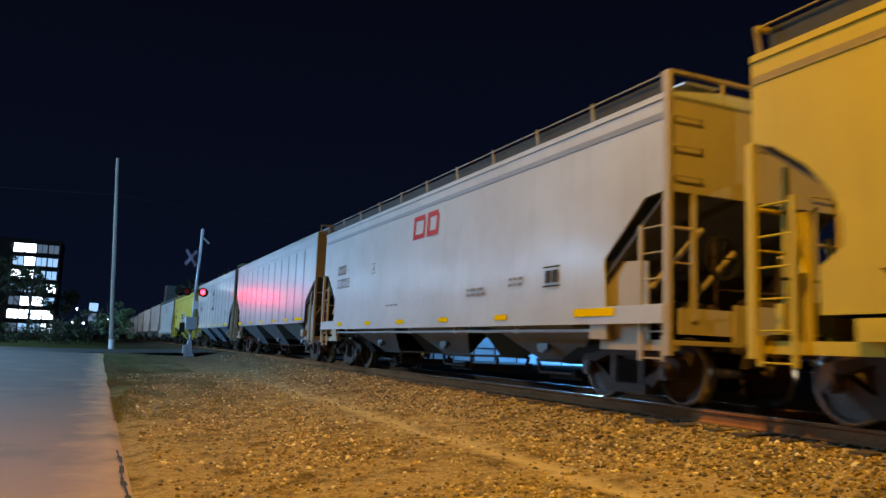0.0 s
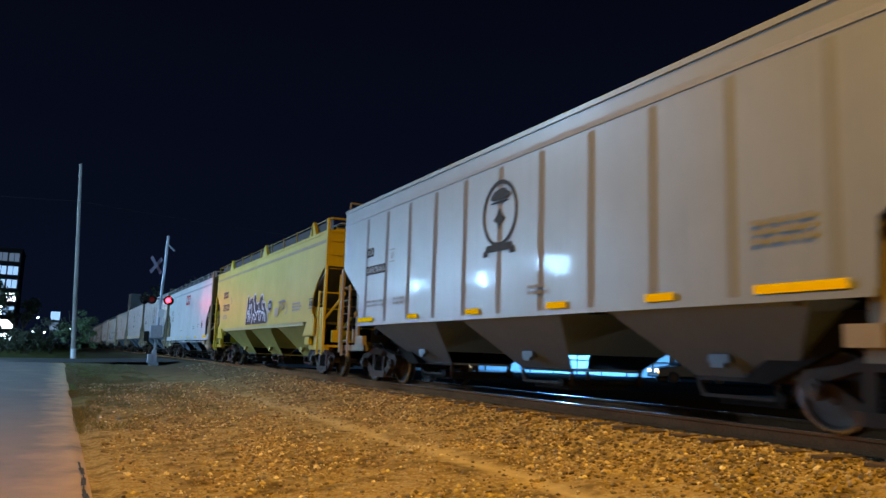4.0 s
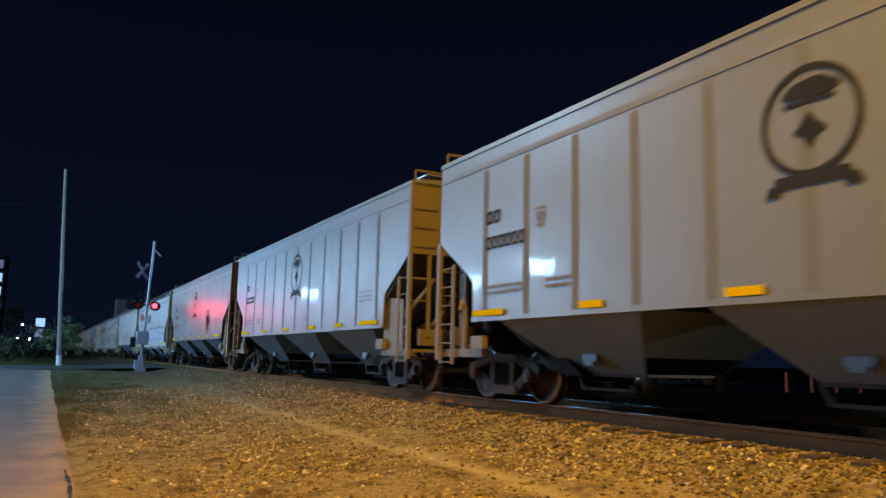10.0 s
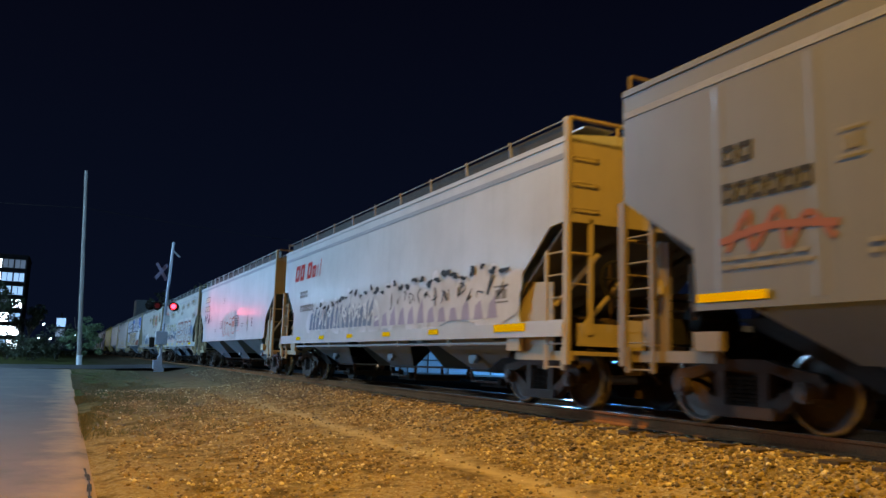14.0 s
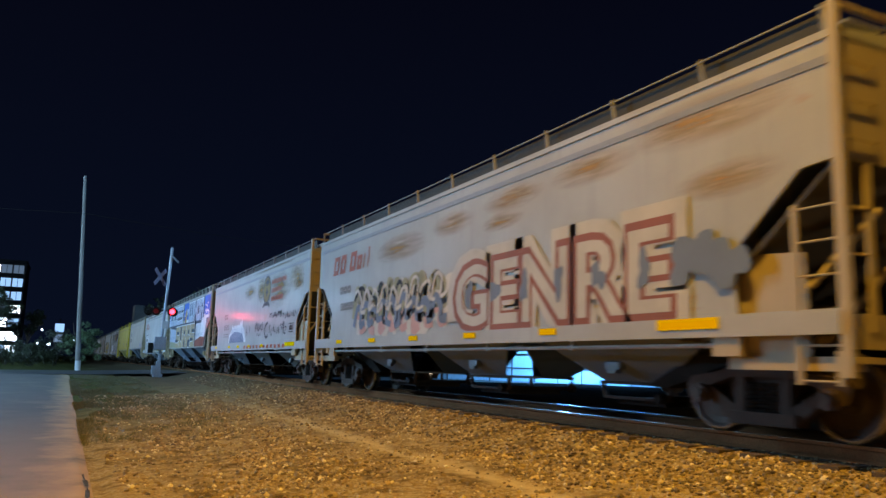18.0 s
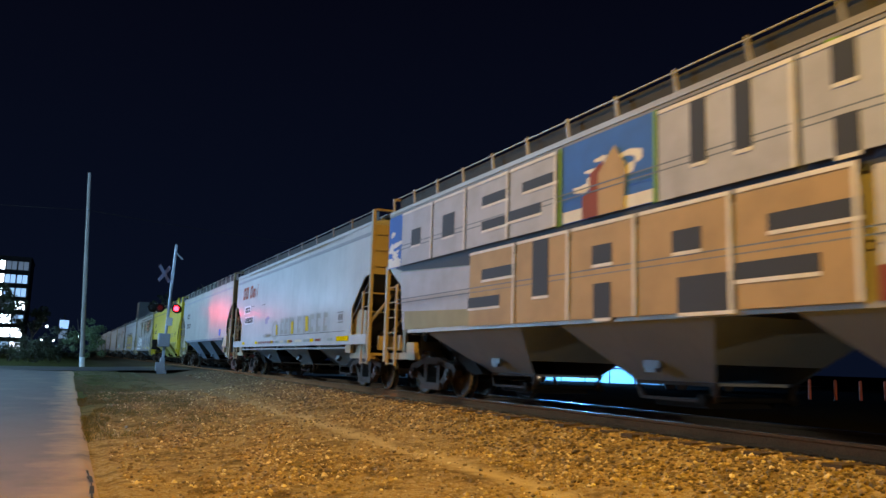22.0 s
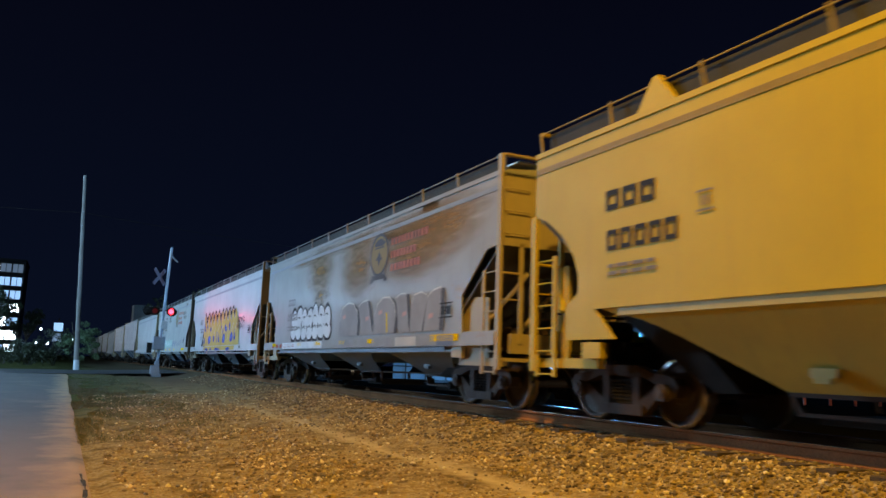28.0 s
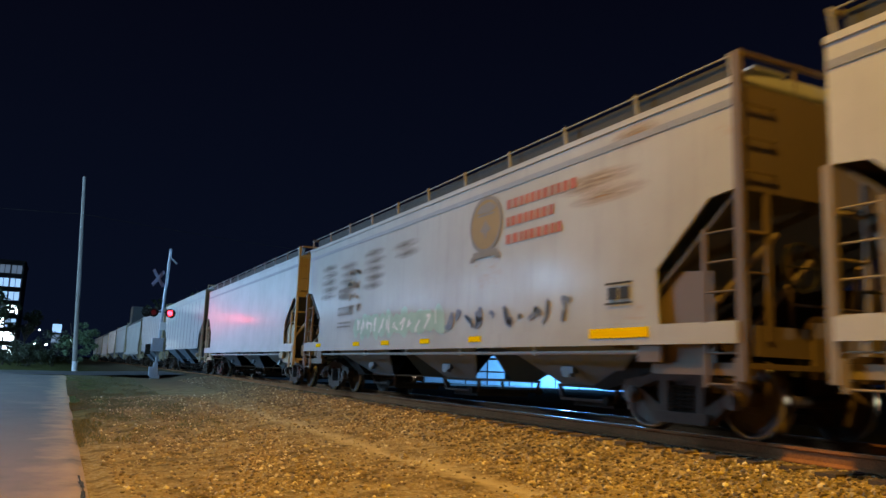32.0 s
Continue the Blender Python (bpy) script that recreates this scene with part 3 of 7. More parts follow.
    for y, f in ((0.0, 1), (-length, -1)):
        o = part("end_sheet", shared("end_sheet/%s" % style, ends, lambda bm: box(bm, -HW + 0.03, HW - 0.03, -0.03, 0.0, zc, st["eave"])), ends, car)
        # black wedge added to stand for the dark under the car's end
        low = part("lower_slope", shared("lower_slope/%s" % style, BLACK, lambda bm: prism(bm, [(-1.3, st["zs"] - 0.08), (-2.3, st["zs"] - 0.08), (-3.5, 0.82), (-3.1, 0.8)], -0.95, 0.95)), BLACK, car)
        plate = part("end_sill", shared("end_sill", ends, lambda bm: (box(bm, -1.3, 1.3, -0.12, -0.02, 1.28, 1.62), box(bm, -0.45, 0.45, -0.05, 0.03, 1.05, 1.7))), ends, car)
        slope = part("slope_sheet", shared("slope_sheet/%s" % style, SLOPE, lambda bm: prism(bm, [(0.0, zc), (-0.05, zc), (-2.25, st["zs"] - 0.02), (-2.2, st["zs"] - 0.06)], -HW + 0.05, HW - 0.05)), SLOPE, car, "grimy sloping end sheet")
        deck = part("end_platform", shared("end_platform", ends, lambda bm: (box(bm, -1.5, 1.5, -0.25, 0.1, 1.14, 1.2), box(bm, -1.52, -1.4, -1.5, 0.05, 1.06, 1.2), box(bm, 1.4, 1.52, -1.5, 0.05, 1.06, 1.2))), ends, car)
        for sx in (-1, 1):
            if f > 0:
                part("end_upright", shared("end_upright/%d" % sx, ends, lambda bm: box(bm, sx * 1.3 - 0.03, sx * 1.3 + 0.03, -0.52, -0.36, 1.2, 2.6)), ends, car)
                continue
            web = part("bolster_web", shared("bolster_web/%d" % (sx * f), ends, lambda bm: prism(bm, [(-0.46, 1.2), (-0.5, 2.26), (-1.5, 2.34), (-1.45, 1.2)], sx * f * 1.46, sx * f * 1.49)), ends, car)
            web.location = (0, y, 0)
            if f < 0:
                web.rotation_euler = (0, 0, math.pi)
        for sx in (-1, 1):
            for bx, bz in ((0.98, 2.68), (0.42, 2.42)):
                br = part("end_brace", shared("end_brace", ends, brace_mesh), ends, car)
                br.location, br.rotation_euler, br.scale = (sx * bx, y, bz), (0, 0, 0 if f > 0 else math.pi), (1 if sx * f < 0 else -1, 1, 1)
            stay = part("end_stay", shared("end_stay", ends, stay_mesh), ends, car)
            stay.location, stay.rotation_euler, stay.scale = (sx * 1.12, y, 0), (0, 0, 0 if f > 0 else math.pi), (1 if sx * f < 0 else -1, 1, 1)
        gear = part("brake_gear", shared("brake_gear", BLACK if f > 0 else STEEL, end_gear_mesh), BLACK, car)
        cp = part("coupler", shared("coupler", STEEL, coupler_mesh), STEEL, car)
        for o2 in (o, slope, low, plate, deck, gear, cp):
            o2.location = (0, y, LIFT if o2 is cp else 0)
            if f < 0:
                o2.rotation_euler = (0, 0, math.pi)
        if f < 0:
            bw = part("brake_wheel", shared("brake_wheel", BLACK, wheel_brake_mesh), BLACK, car)
            bw.location = (-0.75, y - 0.12, 2.3)
        for s in (-1, 1):
            cpost = part("corner_post", shared("corner_post/%s/%d" % (style, f), ends, lambda bm: box(bm, -0.035, 0.035, -0.055, 0.055, 1.0, zc if f > 0 else st["eave"] + (st["railh"] - 0.04 if st["rail"] else 0.02))), ends, car)
            cpost.location = (s * (HW - 0.01), y + f * 0.03, 0)
            lad = part("side_ladder", shared("side_ladder/%s" % style, ends, ladder_mesh(0.92, 2.74, 0.46)), ends, car)
            lad.location = (s * (HW - 0.02), y - f * 0.06, 0)
            if f < 0:
                lad.rotation_euler = (0, 0, math.pi)
            for i in range(6):
                part("rung", shared("ladder_rung", ends, lambda bm: rod(bm, (0, 0, 0), (0, -0.46, 0), 0.014, 6)), ends, lad).location = (0, 0, 0.96 + 0.345 * i)
            for z in (3.35, 3.75, 4.15):
                rung = part("end_rung", shared("end_rung", ends, lambda bm: (rod(bm, (-0.23, 0.04, 0), (0.23, 0.04, 0), 0.011, 6), box(bm, -0.235, -0.21, 0, 0.045, -0.012, 0.012), box(bm, 0.21, 0.235, 0, 0.045, -0.012, 0.012))), ends, car)
                rung.location = (s * (HW - 0.36), y, z)
                if f < 0:
                    rung.rotation_euler = (0, 0, math.pi)
            jack = part("jacking_pad", shared("jacking_pad", ends, lambda bm: (box(bm, -0.05, 0.05, -0.2, 0.2, 1.2, 1.42), rod(bm, (-0.055, 0, 1.31), (0.055, 0, 1.31), 0.06, 8))), ends, car)
            jack.location = (s * (HW - 0.04), y - f * TRUCK_D, 0)
    if not st["rail"]:
        for y in (-0.02, -length + 0.02):
            part("end_rail", shared("end_rail/%s" % style, ends, lambda bm: (rod(bm, (-HW + 0.1, 0, st["crest"] + 0.1), (HW - 0.1, 0, st["crest"] + 0.1), 0.025, 6),
                 [rod(bm, (x, 0, st["eave"]), (x, 0, st["crest"] + 0.1), 0.022, 6) for x in (-HW + 0.1, -0.6, 0.6, HW - 0.1)])), ends, car).location = (0, y, 0)
    if st["rail"]:
        for y in (-0.02, -length + 0.02):
            part("end_rail", shared("end_rail/%s" % style, ends, lambda bm: (rod(bm, (-HW + 0.1, 0, st["eave"] + st["railh"] - 0.02), (HW - 0.1, 0, st["eave"] + st["railh"] - 0.02), 0.03, 6),
                 rod(bm, (-0.6, 0, st["eave"]), (-0.6, 0, st["eave"] + st["railh"] - 0.02), 0.025, 6), rod(bm, (0.6, 0, st["eave"]), (0.6, 0, st["eave"] + st["railh"] - 0.02), 0.025, 6))), ends, car).location = (0, y, 0)
    for y0 in (-3.0, -length + 0.1):
        part("stub_sill", shared("stub_sill/%s/%.1f" % (key, y0), BLACK, lambda bm: box(bm, -0.2, 0.2, y0, y0 + 2.9, 1.08, 1.42)), BLACK, car)
    middle = length / 2 + 0.15
    for k in (-1, 0, 1):
        d = middle + 4.25 * k
        inner = 1.6
        far = d - 2.0 if k < 0 else inner
        near = length - 2.0 - d if k > 0 else inner
        spec = "%s/%.2f/%.2f" % (style, far, near)
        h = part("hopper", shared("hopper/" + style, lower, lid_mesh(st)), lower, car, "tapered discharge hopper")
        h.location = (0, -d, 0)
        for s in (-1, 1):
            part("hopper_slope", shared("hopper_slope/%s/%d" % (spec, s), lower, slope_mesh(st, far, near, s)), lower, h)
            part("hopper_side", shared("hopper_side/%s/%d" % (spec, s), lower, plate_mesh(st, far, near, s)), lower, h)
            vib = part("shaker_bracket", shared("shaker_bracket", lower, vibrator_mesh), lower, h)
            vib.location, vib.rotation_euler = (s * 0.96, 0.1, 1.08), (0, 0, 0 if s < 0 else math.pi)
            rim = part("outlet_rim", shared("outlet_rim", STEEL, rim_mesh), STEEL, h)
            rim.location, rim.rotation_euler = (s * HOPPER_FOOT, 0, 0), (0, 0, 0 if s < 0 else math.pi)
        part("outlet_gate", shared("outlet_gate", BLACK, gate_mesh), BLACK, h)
    if st.get("arch"):
        for s in (-1, 1):
            part("skirt", shared("skirt/%s/%d" % (key, s), lower, lambda bm: box(bm, s * (HW - 0.05), s * (HW - 0.015), -length + 2.0, -2.0, st["zs"] - 0.13, st["zs"] + 0.02)), lower, car, "plain strip over the hopper arches")
    for d in (TRUCK_D, length - TRUCK_D):
        make_truck(car, -d)
    CARS.append((car, rear))
    return car


CARS = []
MESHDARK = rough_stuff("dark_roof_mesh", (0.05, 0.05, 0.046), (0.035, 0.035, 0.033), 9, 0.8)
WHITE = paint("white_car_paint", (0.445, 0.45, 0.455), 0.45, 0.0, 0.3, 0.10, spec=0.2, coat=0.05, gloss=0.18)
WHITE_RUST = paint("white_car_paint_rusty", (0.375, 0.375, 0.36), 0.5, 0.13, 0.45, 0.12, spec=0.2, coat=0.05, gloss=0.18)
WHITE_RUSTIER = paint("white_car_paint_very_rusty", (0.32, 0.315, 0.30), 0.5, 0.3, 0.5, 0.12, 0.2, spec=0.2, coat=0.05, gloss=0.18)
GREY = paint("grey_car_paint", (0.228, 0.243, 0.262), 0.34, 0.0, 0.3, 0.12, 0.0, 0.34, 0.1, coat=0.06)
YELLOW = paint("yellow_car_paint", (0.53, 0.402, 0.012), 0.45, 0.0, 0.25, 0.1, 0.0, 0.16)
TAN = paint("cream_car_paint", (0.30, 0.29, 0.255), 0.4, 0.1, 0.4, 0.1)
# hopper paints darkened, the greys blued, to hold the underside's shade besides dirt
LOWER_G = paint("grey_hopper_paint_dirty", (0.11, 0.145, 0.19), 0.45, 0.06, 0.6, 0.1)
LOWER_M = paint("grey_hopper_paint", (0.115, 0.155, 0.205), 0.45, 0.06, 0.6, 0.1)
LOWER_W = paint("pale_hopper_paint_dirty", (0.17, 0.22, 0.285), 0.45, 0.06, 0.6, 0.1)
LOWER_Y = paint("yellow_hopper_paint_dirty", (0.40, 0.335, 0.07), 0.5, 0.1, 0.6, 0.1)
# end paints tinted orange: part of the sodium light is in their colour
GREY_END = paint("sodium_tinted_grey_end_paint", (0.23, 0.18, 0.105), 0.55, 0.15, 0.5, 0.0)
WHITE_END = paint("sodium_tinted_white_end_paint", (0.39, 0.315, 0.185), 0.55, 0.15, 0.5, 0.0)
# dark from grime and from the end opening's shade, both in the colour
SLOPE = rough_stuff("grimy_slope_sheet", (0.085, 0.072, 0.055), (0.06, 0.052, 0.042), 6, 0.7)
RUST_END = paint("rusty_end_paint", (0.12, 0.082, 0.045), 0.6, 0.0, 0.5, 0.0)
RAIL_G = rough_stuff("dull_rail_steel", (0.25, 0.25, 0.25), (0.2, 0.2, 0.2), 8, 0.55)
RAIL_Y = rough_stuff("dull_yellow_rail", (0.30, 0.22, 0.02), (0.24, 0.18, 0.02), 8, 0.55)
GREY_DUSTY = paint("dusty_grey_car_paint", (0.168, 0.168, 0.166), 0.36, 0.0, 0.4, 0.12, 0.0, 0.18, 0.1, coat=0.028)
# a darker copy of the car grey: the ribs' soft shading as paint
RIB = paint("shaded_grey_rib_paint", (0.205, 0.217, 0.232), 0.7, 0.0, 0.4, 0.0, spec=0.02)
# seam colours carry the shade of the groove under the eave
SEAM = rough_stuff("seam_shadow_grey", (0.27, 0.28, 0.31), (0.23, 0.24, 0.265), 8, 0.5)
SEAM_Y = rough_stuff("seam_shadow_yellow", (0.34, 0.24, 0.01), (0.27, 0.19, 0.01), 8, 0.5)


# rear end on the line at the start, body length, style, paints; in order from the camera outwards
ROSTER = [
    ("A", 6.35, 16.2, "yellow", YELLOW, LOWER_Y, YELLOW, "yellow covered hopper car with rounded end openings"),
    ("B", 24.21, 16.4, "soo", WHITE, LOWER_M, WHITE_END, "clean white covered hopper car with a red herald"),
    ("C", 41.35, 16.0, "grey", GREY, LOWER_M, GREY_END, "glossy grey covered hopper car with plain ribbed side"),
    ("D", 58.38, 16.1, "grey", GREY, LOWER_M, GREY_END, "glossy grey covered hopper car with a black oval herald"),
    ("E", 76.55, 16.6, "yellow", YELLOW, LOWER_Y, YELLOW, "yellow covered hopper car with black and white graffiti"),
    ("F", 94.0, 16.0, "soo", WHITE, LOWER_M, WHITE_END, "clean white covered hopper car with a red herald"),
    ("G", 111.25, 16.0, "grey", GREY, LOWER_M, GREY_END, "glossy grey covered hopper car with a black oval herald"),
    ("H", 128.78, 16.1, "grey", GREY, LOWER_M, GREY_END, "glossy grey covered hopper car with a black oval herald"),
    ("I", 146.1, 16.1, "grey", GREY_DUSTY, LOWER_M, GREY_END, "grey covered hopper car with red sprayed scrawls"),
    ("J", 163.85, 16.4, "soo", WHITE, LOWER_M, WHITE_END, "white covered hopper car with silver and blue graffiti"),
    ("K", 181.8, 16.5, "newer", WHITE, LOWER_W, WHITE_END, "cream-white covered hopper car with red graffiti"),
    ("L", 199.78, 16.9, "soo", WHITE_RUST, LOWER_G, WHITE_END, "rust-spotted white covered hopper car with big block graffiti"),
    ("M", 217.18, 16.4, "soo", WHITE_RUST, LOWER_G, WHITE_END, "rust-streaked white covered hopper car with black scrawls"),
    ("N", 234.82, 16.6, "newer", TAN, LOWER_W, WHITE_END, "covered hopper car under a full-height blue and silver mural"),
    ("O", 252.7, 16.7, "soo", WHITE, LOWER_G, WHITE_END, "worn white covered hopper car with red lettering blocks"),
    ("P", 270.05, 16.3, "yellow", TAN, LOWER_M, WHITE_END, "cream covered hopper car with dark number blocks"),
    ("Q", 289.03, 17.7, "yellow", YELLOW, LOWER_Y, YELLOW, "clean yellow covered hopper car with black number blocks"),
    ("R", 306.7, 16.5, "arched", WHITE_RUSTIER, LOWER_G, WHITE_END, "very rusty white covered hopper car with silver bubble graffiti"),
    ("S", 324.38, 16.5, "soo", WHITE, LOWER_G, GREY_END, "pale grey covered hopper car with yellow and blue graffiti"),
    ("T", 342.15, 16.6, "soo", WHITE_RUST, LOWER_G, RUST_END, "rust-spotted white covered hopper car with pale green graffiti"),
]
for i in range(9):
    ROSTER.append(("far%d" % i, 342.15 + 17.7 * (i + 1), 16.4, ("soo", "grey", "grey")[i % 3], (WHITE, GREY, GREY, WHITE_RUST)[i % 4], LOWER_G, (WHITE_END, GREY_END)[i % 2], "dusty pale covered hopper car"))
CAR = {}
for code, rear, length, style, body, lower, ends, label in ROSTER:
    CAR[code] = make_car(rear, length, style, body, lower, ends, label, step=1.18 if code in "KNP" else None)
    CAR[code].location = (TRACK_X, rear, BODY_Z)


# ---- track ----
def rail_part(x):
    bm = bmesh.new()
    prism(bm, [(x - 0.07, 0.37), (x + 0.07, 0.37), (x + 0.07, 0.385), (x + 0.012, 0.41), (x + 0.012, 0.50), (x + 0.036, 0.512), (x + 0.036, 0.545), (x - 0.036, 0.545), (x - 0.036, 0.512), (x - 0.012, 0.50), (x - 0.012, 0.41), (x - 0.07, 0.385)], -420, 720, 1)
    r = new("rail", mesh_of("rail", bm, RAILSIDE))
    r.location.z = LIFT
    tagged(r, "rusty steel rail with a polished head", "rail", "rails of the track", "structure")
    bm = bmesh.new()
    box(bm, x - 0.034, x + 0.034, -420, 720, 0.545, 0.55)
    part("rail_head", bm, RAILTOP, r)


for x in (TRACK_X - 0.753, TRACK_X + 0.753):
    rail_part(x)


# ---- grade crossing signal ----
def crossing_signal():
    base = Vector((4.88, 45.9, 0.0))
    z0 = 0.62
    sig = thing("crossing_signal", "silver railroad crossing signal with crossbuck and red flashing lamps", "crossing signal", place=(base.x, base.y, z0))
    lean = 0.035
    bm = bmesh.new()
    rod(bm, (0, 0, 0.1), (lean * 7.1, 0, 7.1), 0.075, 14)
    rod(bm, (lean * 7.1, 0, 7.1), (lean * 7.15, 0, 7.2), 0.1, 14, 0.04)
    part("mast", bm, SILVER, sig)
    bm = bmesh.new()
    box(bm, -0.24, 0.24, -0.24, 0.24, -0.3, 0.06)
    prism(bm, [(-0.16, 0.06), (0.16, 0.06), (0.1, 0.75), (-0.1, 0.75)], -0.16, 0.16, 1)
    part("foundation", bm, SILVER, sig)
    bm = bmesh.new()
    box(bm, -0.33, -0.12, -0.2, 0.2, 0.02, 0.5)
    part("junction_box", bm, SILVER, sig)
    # crossbuck
    for a in (45, -45):
        bm = bmesh.new()
        box(bm, -0.60, 0.60, -0.012, 0.012, -0.1, 0.1)
        b = part("crossbuck_blade", bm, CROSSBUCK, sig)
        b.location, b.rotation_euler = (-0.28, -0.12 - (0.02 if a > 0 else 0), 5.45), (0, radians(a), radians(42))
    bm = bmesh.new()
    rod(bm, (-1.0, 0.1, 3.55), (0.75, 0.1, 3.6), 0.035, 8)
    part("cross_arm", bm, BLACK, sig)
    bm = bmesh.new()
    rod(bm, (0.2, -0.05, 6.75), (0.65, -0.05, 6.35), 0.05, 8)
    part("bell", bm, SILVER, sig)
    for x, y, on in ((-0.36, -0.1, False), (0.5, -0.12, True), (-0.7, 0.3, True), (0.62, 0.3, False)):
        f = -1 if y < 0 else 1
        bm = bmesh.new()
        rod(bm, (0, 0, 0), (0, f * 0.03, 0), 0.25, 20)
        rod(bm, (0, -f * 0.22, 0), (0, 0, 0), 0.1, 12, 0.17)
        for i in range(9):
            a0, a1 = math.pi * (i / 9), math.pi * ((i + 1) / 9)
            v = [bm.verts.new((0.17 * math.cos(a), f * d, 0.17 * math.sin(a))) for a, d in ((a0, 0.03), (a1, 0.03), (a1, 0.3 * math.sin(a1) + 0.03), (a0, 0.3 * math.sin(a0) + 0.03))]
            bm.faces.new(v)
        h = part("lamp_housing", bm, BLACK, sig)
        h.location = (x, y, 3.52)
        bm = bmesh.new()
        rod(bm, (0, f * 0.032, 0), (0, f * 0.05, 0), 0.14, 20)
        part("red_lens", bm, RED_LIT if on else RED_DIM, h)
    bm = bmesh.new()
    box(bm, -0.32, 0.30, -0.26, 0.2, 1.36, 2.1)
    bevelled(bm, 0.03)
    part("relay_box", bm, SILVER, sig)
    bm = bmesh.new()
    box(bm, -0.6, -0.36, -0.16, 0.2, 1.2, 1.75)
    part("bell_box", bm, BLACK, sig)
    bm = bmesh.new()
    box(bm, 0.02, 0.36, -0.16, -0.14, 2.55, 3.0)
    part("notice_plate", bm, NOTICE, sig)
    return sig, base, z0


CROSSBUCK = rough_stuff("faded_red_white_board", (0.27, 0.20, 0.27), (0.22, 0.16, 0.22), 6, 0.5)
NOTICE = rough_stuff("pale_enamel_plate", (0.7, 0.72, 0.74), (0.6, 0.62, 0.64), 6, 0.4)
RED_LIT = glow("lit_red_lens", (1.0, 0.008, 0.016), 40.0, (0.5, 0.02, 0.02))
RED_DIM = glow("dim_red_lens", (1.0, 0.02, 0.03), 0.04, (0.12, 0.01, 0.01))
crossing_signal()
lamp("crossing_lamp_glow", "SPOT", (3.85, 45.2, 4.05), 480, (1.0, 0.02, 0.035), 0.08, (6.6, 32.6, 2.8), 66)


# ---- tall pole and its wires ----
def tall_pole():
    p = thing("utility_pole", "tall slim grey wooden utility pole", "pole", place=(1.1, 60.0, 0.45))
    bm = bmesh.new()
    rod(bm, (0, 0, -0.3), (-0.75, 0, 13.9), 0.17, 14, 0.1)
    part("shaft", bm, WOODPOLE, p)
    bm = bmesh.new()
    rod(bm, (0, 0, 0), (-0.03, 0, 0.75), 0.19, 14)
    part("marker_sleeve", bm, NOTICE, p, "pale marker sleeve at the foot")
    bm = bmesh.new()
    for z in (11.2, 10.2):
        rod(bm, (-0.61, -0.12, z), (-0.61, -0.3, z), 0.05, 8)
    part("insulator", bm, GALV, p)
    for q, sag in (((60, 75, 14.0), 1.2), ((-60, 50, 13.0), 1.6)):
        bm = bmesh.new()
        a, b = Vector((0.5, 59.8, 11.6)), Vector(q)
        pts = [a.lerp(b, i / 24) - Vector((0, 0, sag * 4 * (i / 24) * (1 - i / 24))) for i in range(25)]
        rings = [[bm.verts.new(q0 + Vector((0, 0.016 * math.cos(k * math.tau / 5), 0.016 * math.sin(k * math.tau / 5)))) for k in range(5)] for q0 in pts]
        for r0, r1 in zip(rings, rings[1:]):
            for k in range(5):
                bm.faces.new((r0[k], r0[(k + 1) % 5], r1[(k + 1) % 5], r1[k]))
        tagged(new("overhead_wire", mesh_of("overhead_wire", bm, BLACK)), "thin dark overhead wire hung from the pole", "wire")


tall_pole()


# ---- background on the street side: lit block, sign, trees and bushes ----
DARKWALL = rough_stuff("dark_facade", (0.05, 0.05, 0.055), (0.035, 0.036, 0.04), 2, 0.8)
PANE_LIT = glow("lit_window", (0.80, 0.90, 1.0), 9.0, (0.6, 0.6, 0.6))
PANE_BLUE = glow("blue_lit_window", (0.35, 0.62, 1.0), 1.0, (0.5, 0.5, 0.6))
PANE_DIM = glow("dim_window", (0.4, 0.6, 0.9), 0.2, (0.3, 0.3, 0.35))


def lit_block():
    """A tall office block with lit bays, seen past bare trees."""
    b = thing("office_building", "tall dark office block with brightly lit windows", "building", place=(-9.6, 205.0, 0.3))
    bm = bmesh.new()
    box(bm, -42.0, 0.3, 0.25, 18.0, -0.3, 22.6)
    part("wall", bm, DARKWALL, b)
    bm = bmesh.new()
    box(bm, -42.2, 0.5, 0.0, 18.2, 22.6, 23.0)
    part("roof", bm, DARKWALL, b)
    rnd = random.Random(5)
    lit = {6: 0.85, 5: 0.75, 4: 0.55, 3: 0.6, 2: 0.4, 1: 0.8, 0: 0.7}
    for row in range(7):
        z = 1.0 + row * 3.12
        for col in range(14):
            x = -1.2 - col * 2.45
            if col in (4, 5):
                continue
            r = rnd.random()
            m = PANE_LIT if r < lit[row] * (0.95 if col < 4 else 0.6) else (PANE_BLUE if r < 0.85 else PANE_DIM)
            if col == 0 and row in (2, 4):
                m = PANE_BLUE
            w = part("window", shared("window", DARKWALL, lambda bm: [box(bm, -1.1, 1.1, -0.02, 0.25, 0, 0.12), box(bm, -1.1, 1.1, -0.02, 0.25, 2.08, 2.2), box(bm, -0.06, 0.06, -0.02, 0.25, 0.12, 2.08)]), DARKWALL, b)
            w.location = (x, 0, z)
            p = part("pane", shared("pane", m, lambda bm: box(bm, -1.05, 1.05, 0.1, 0.2, 0.1, 2.1)), m, w)
    return b


lit_block()


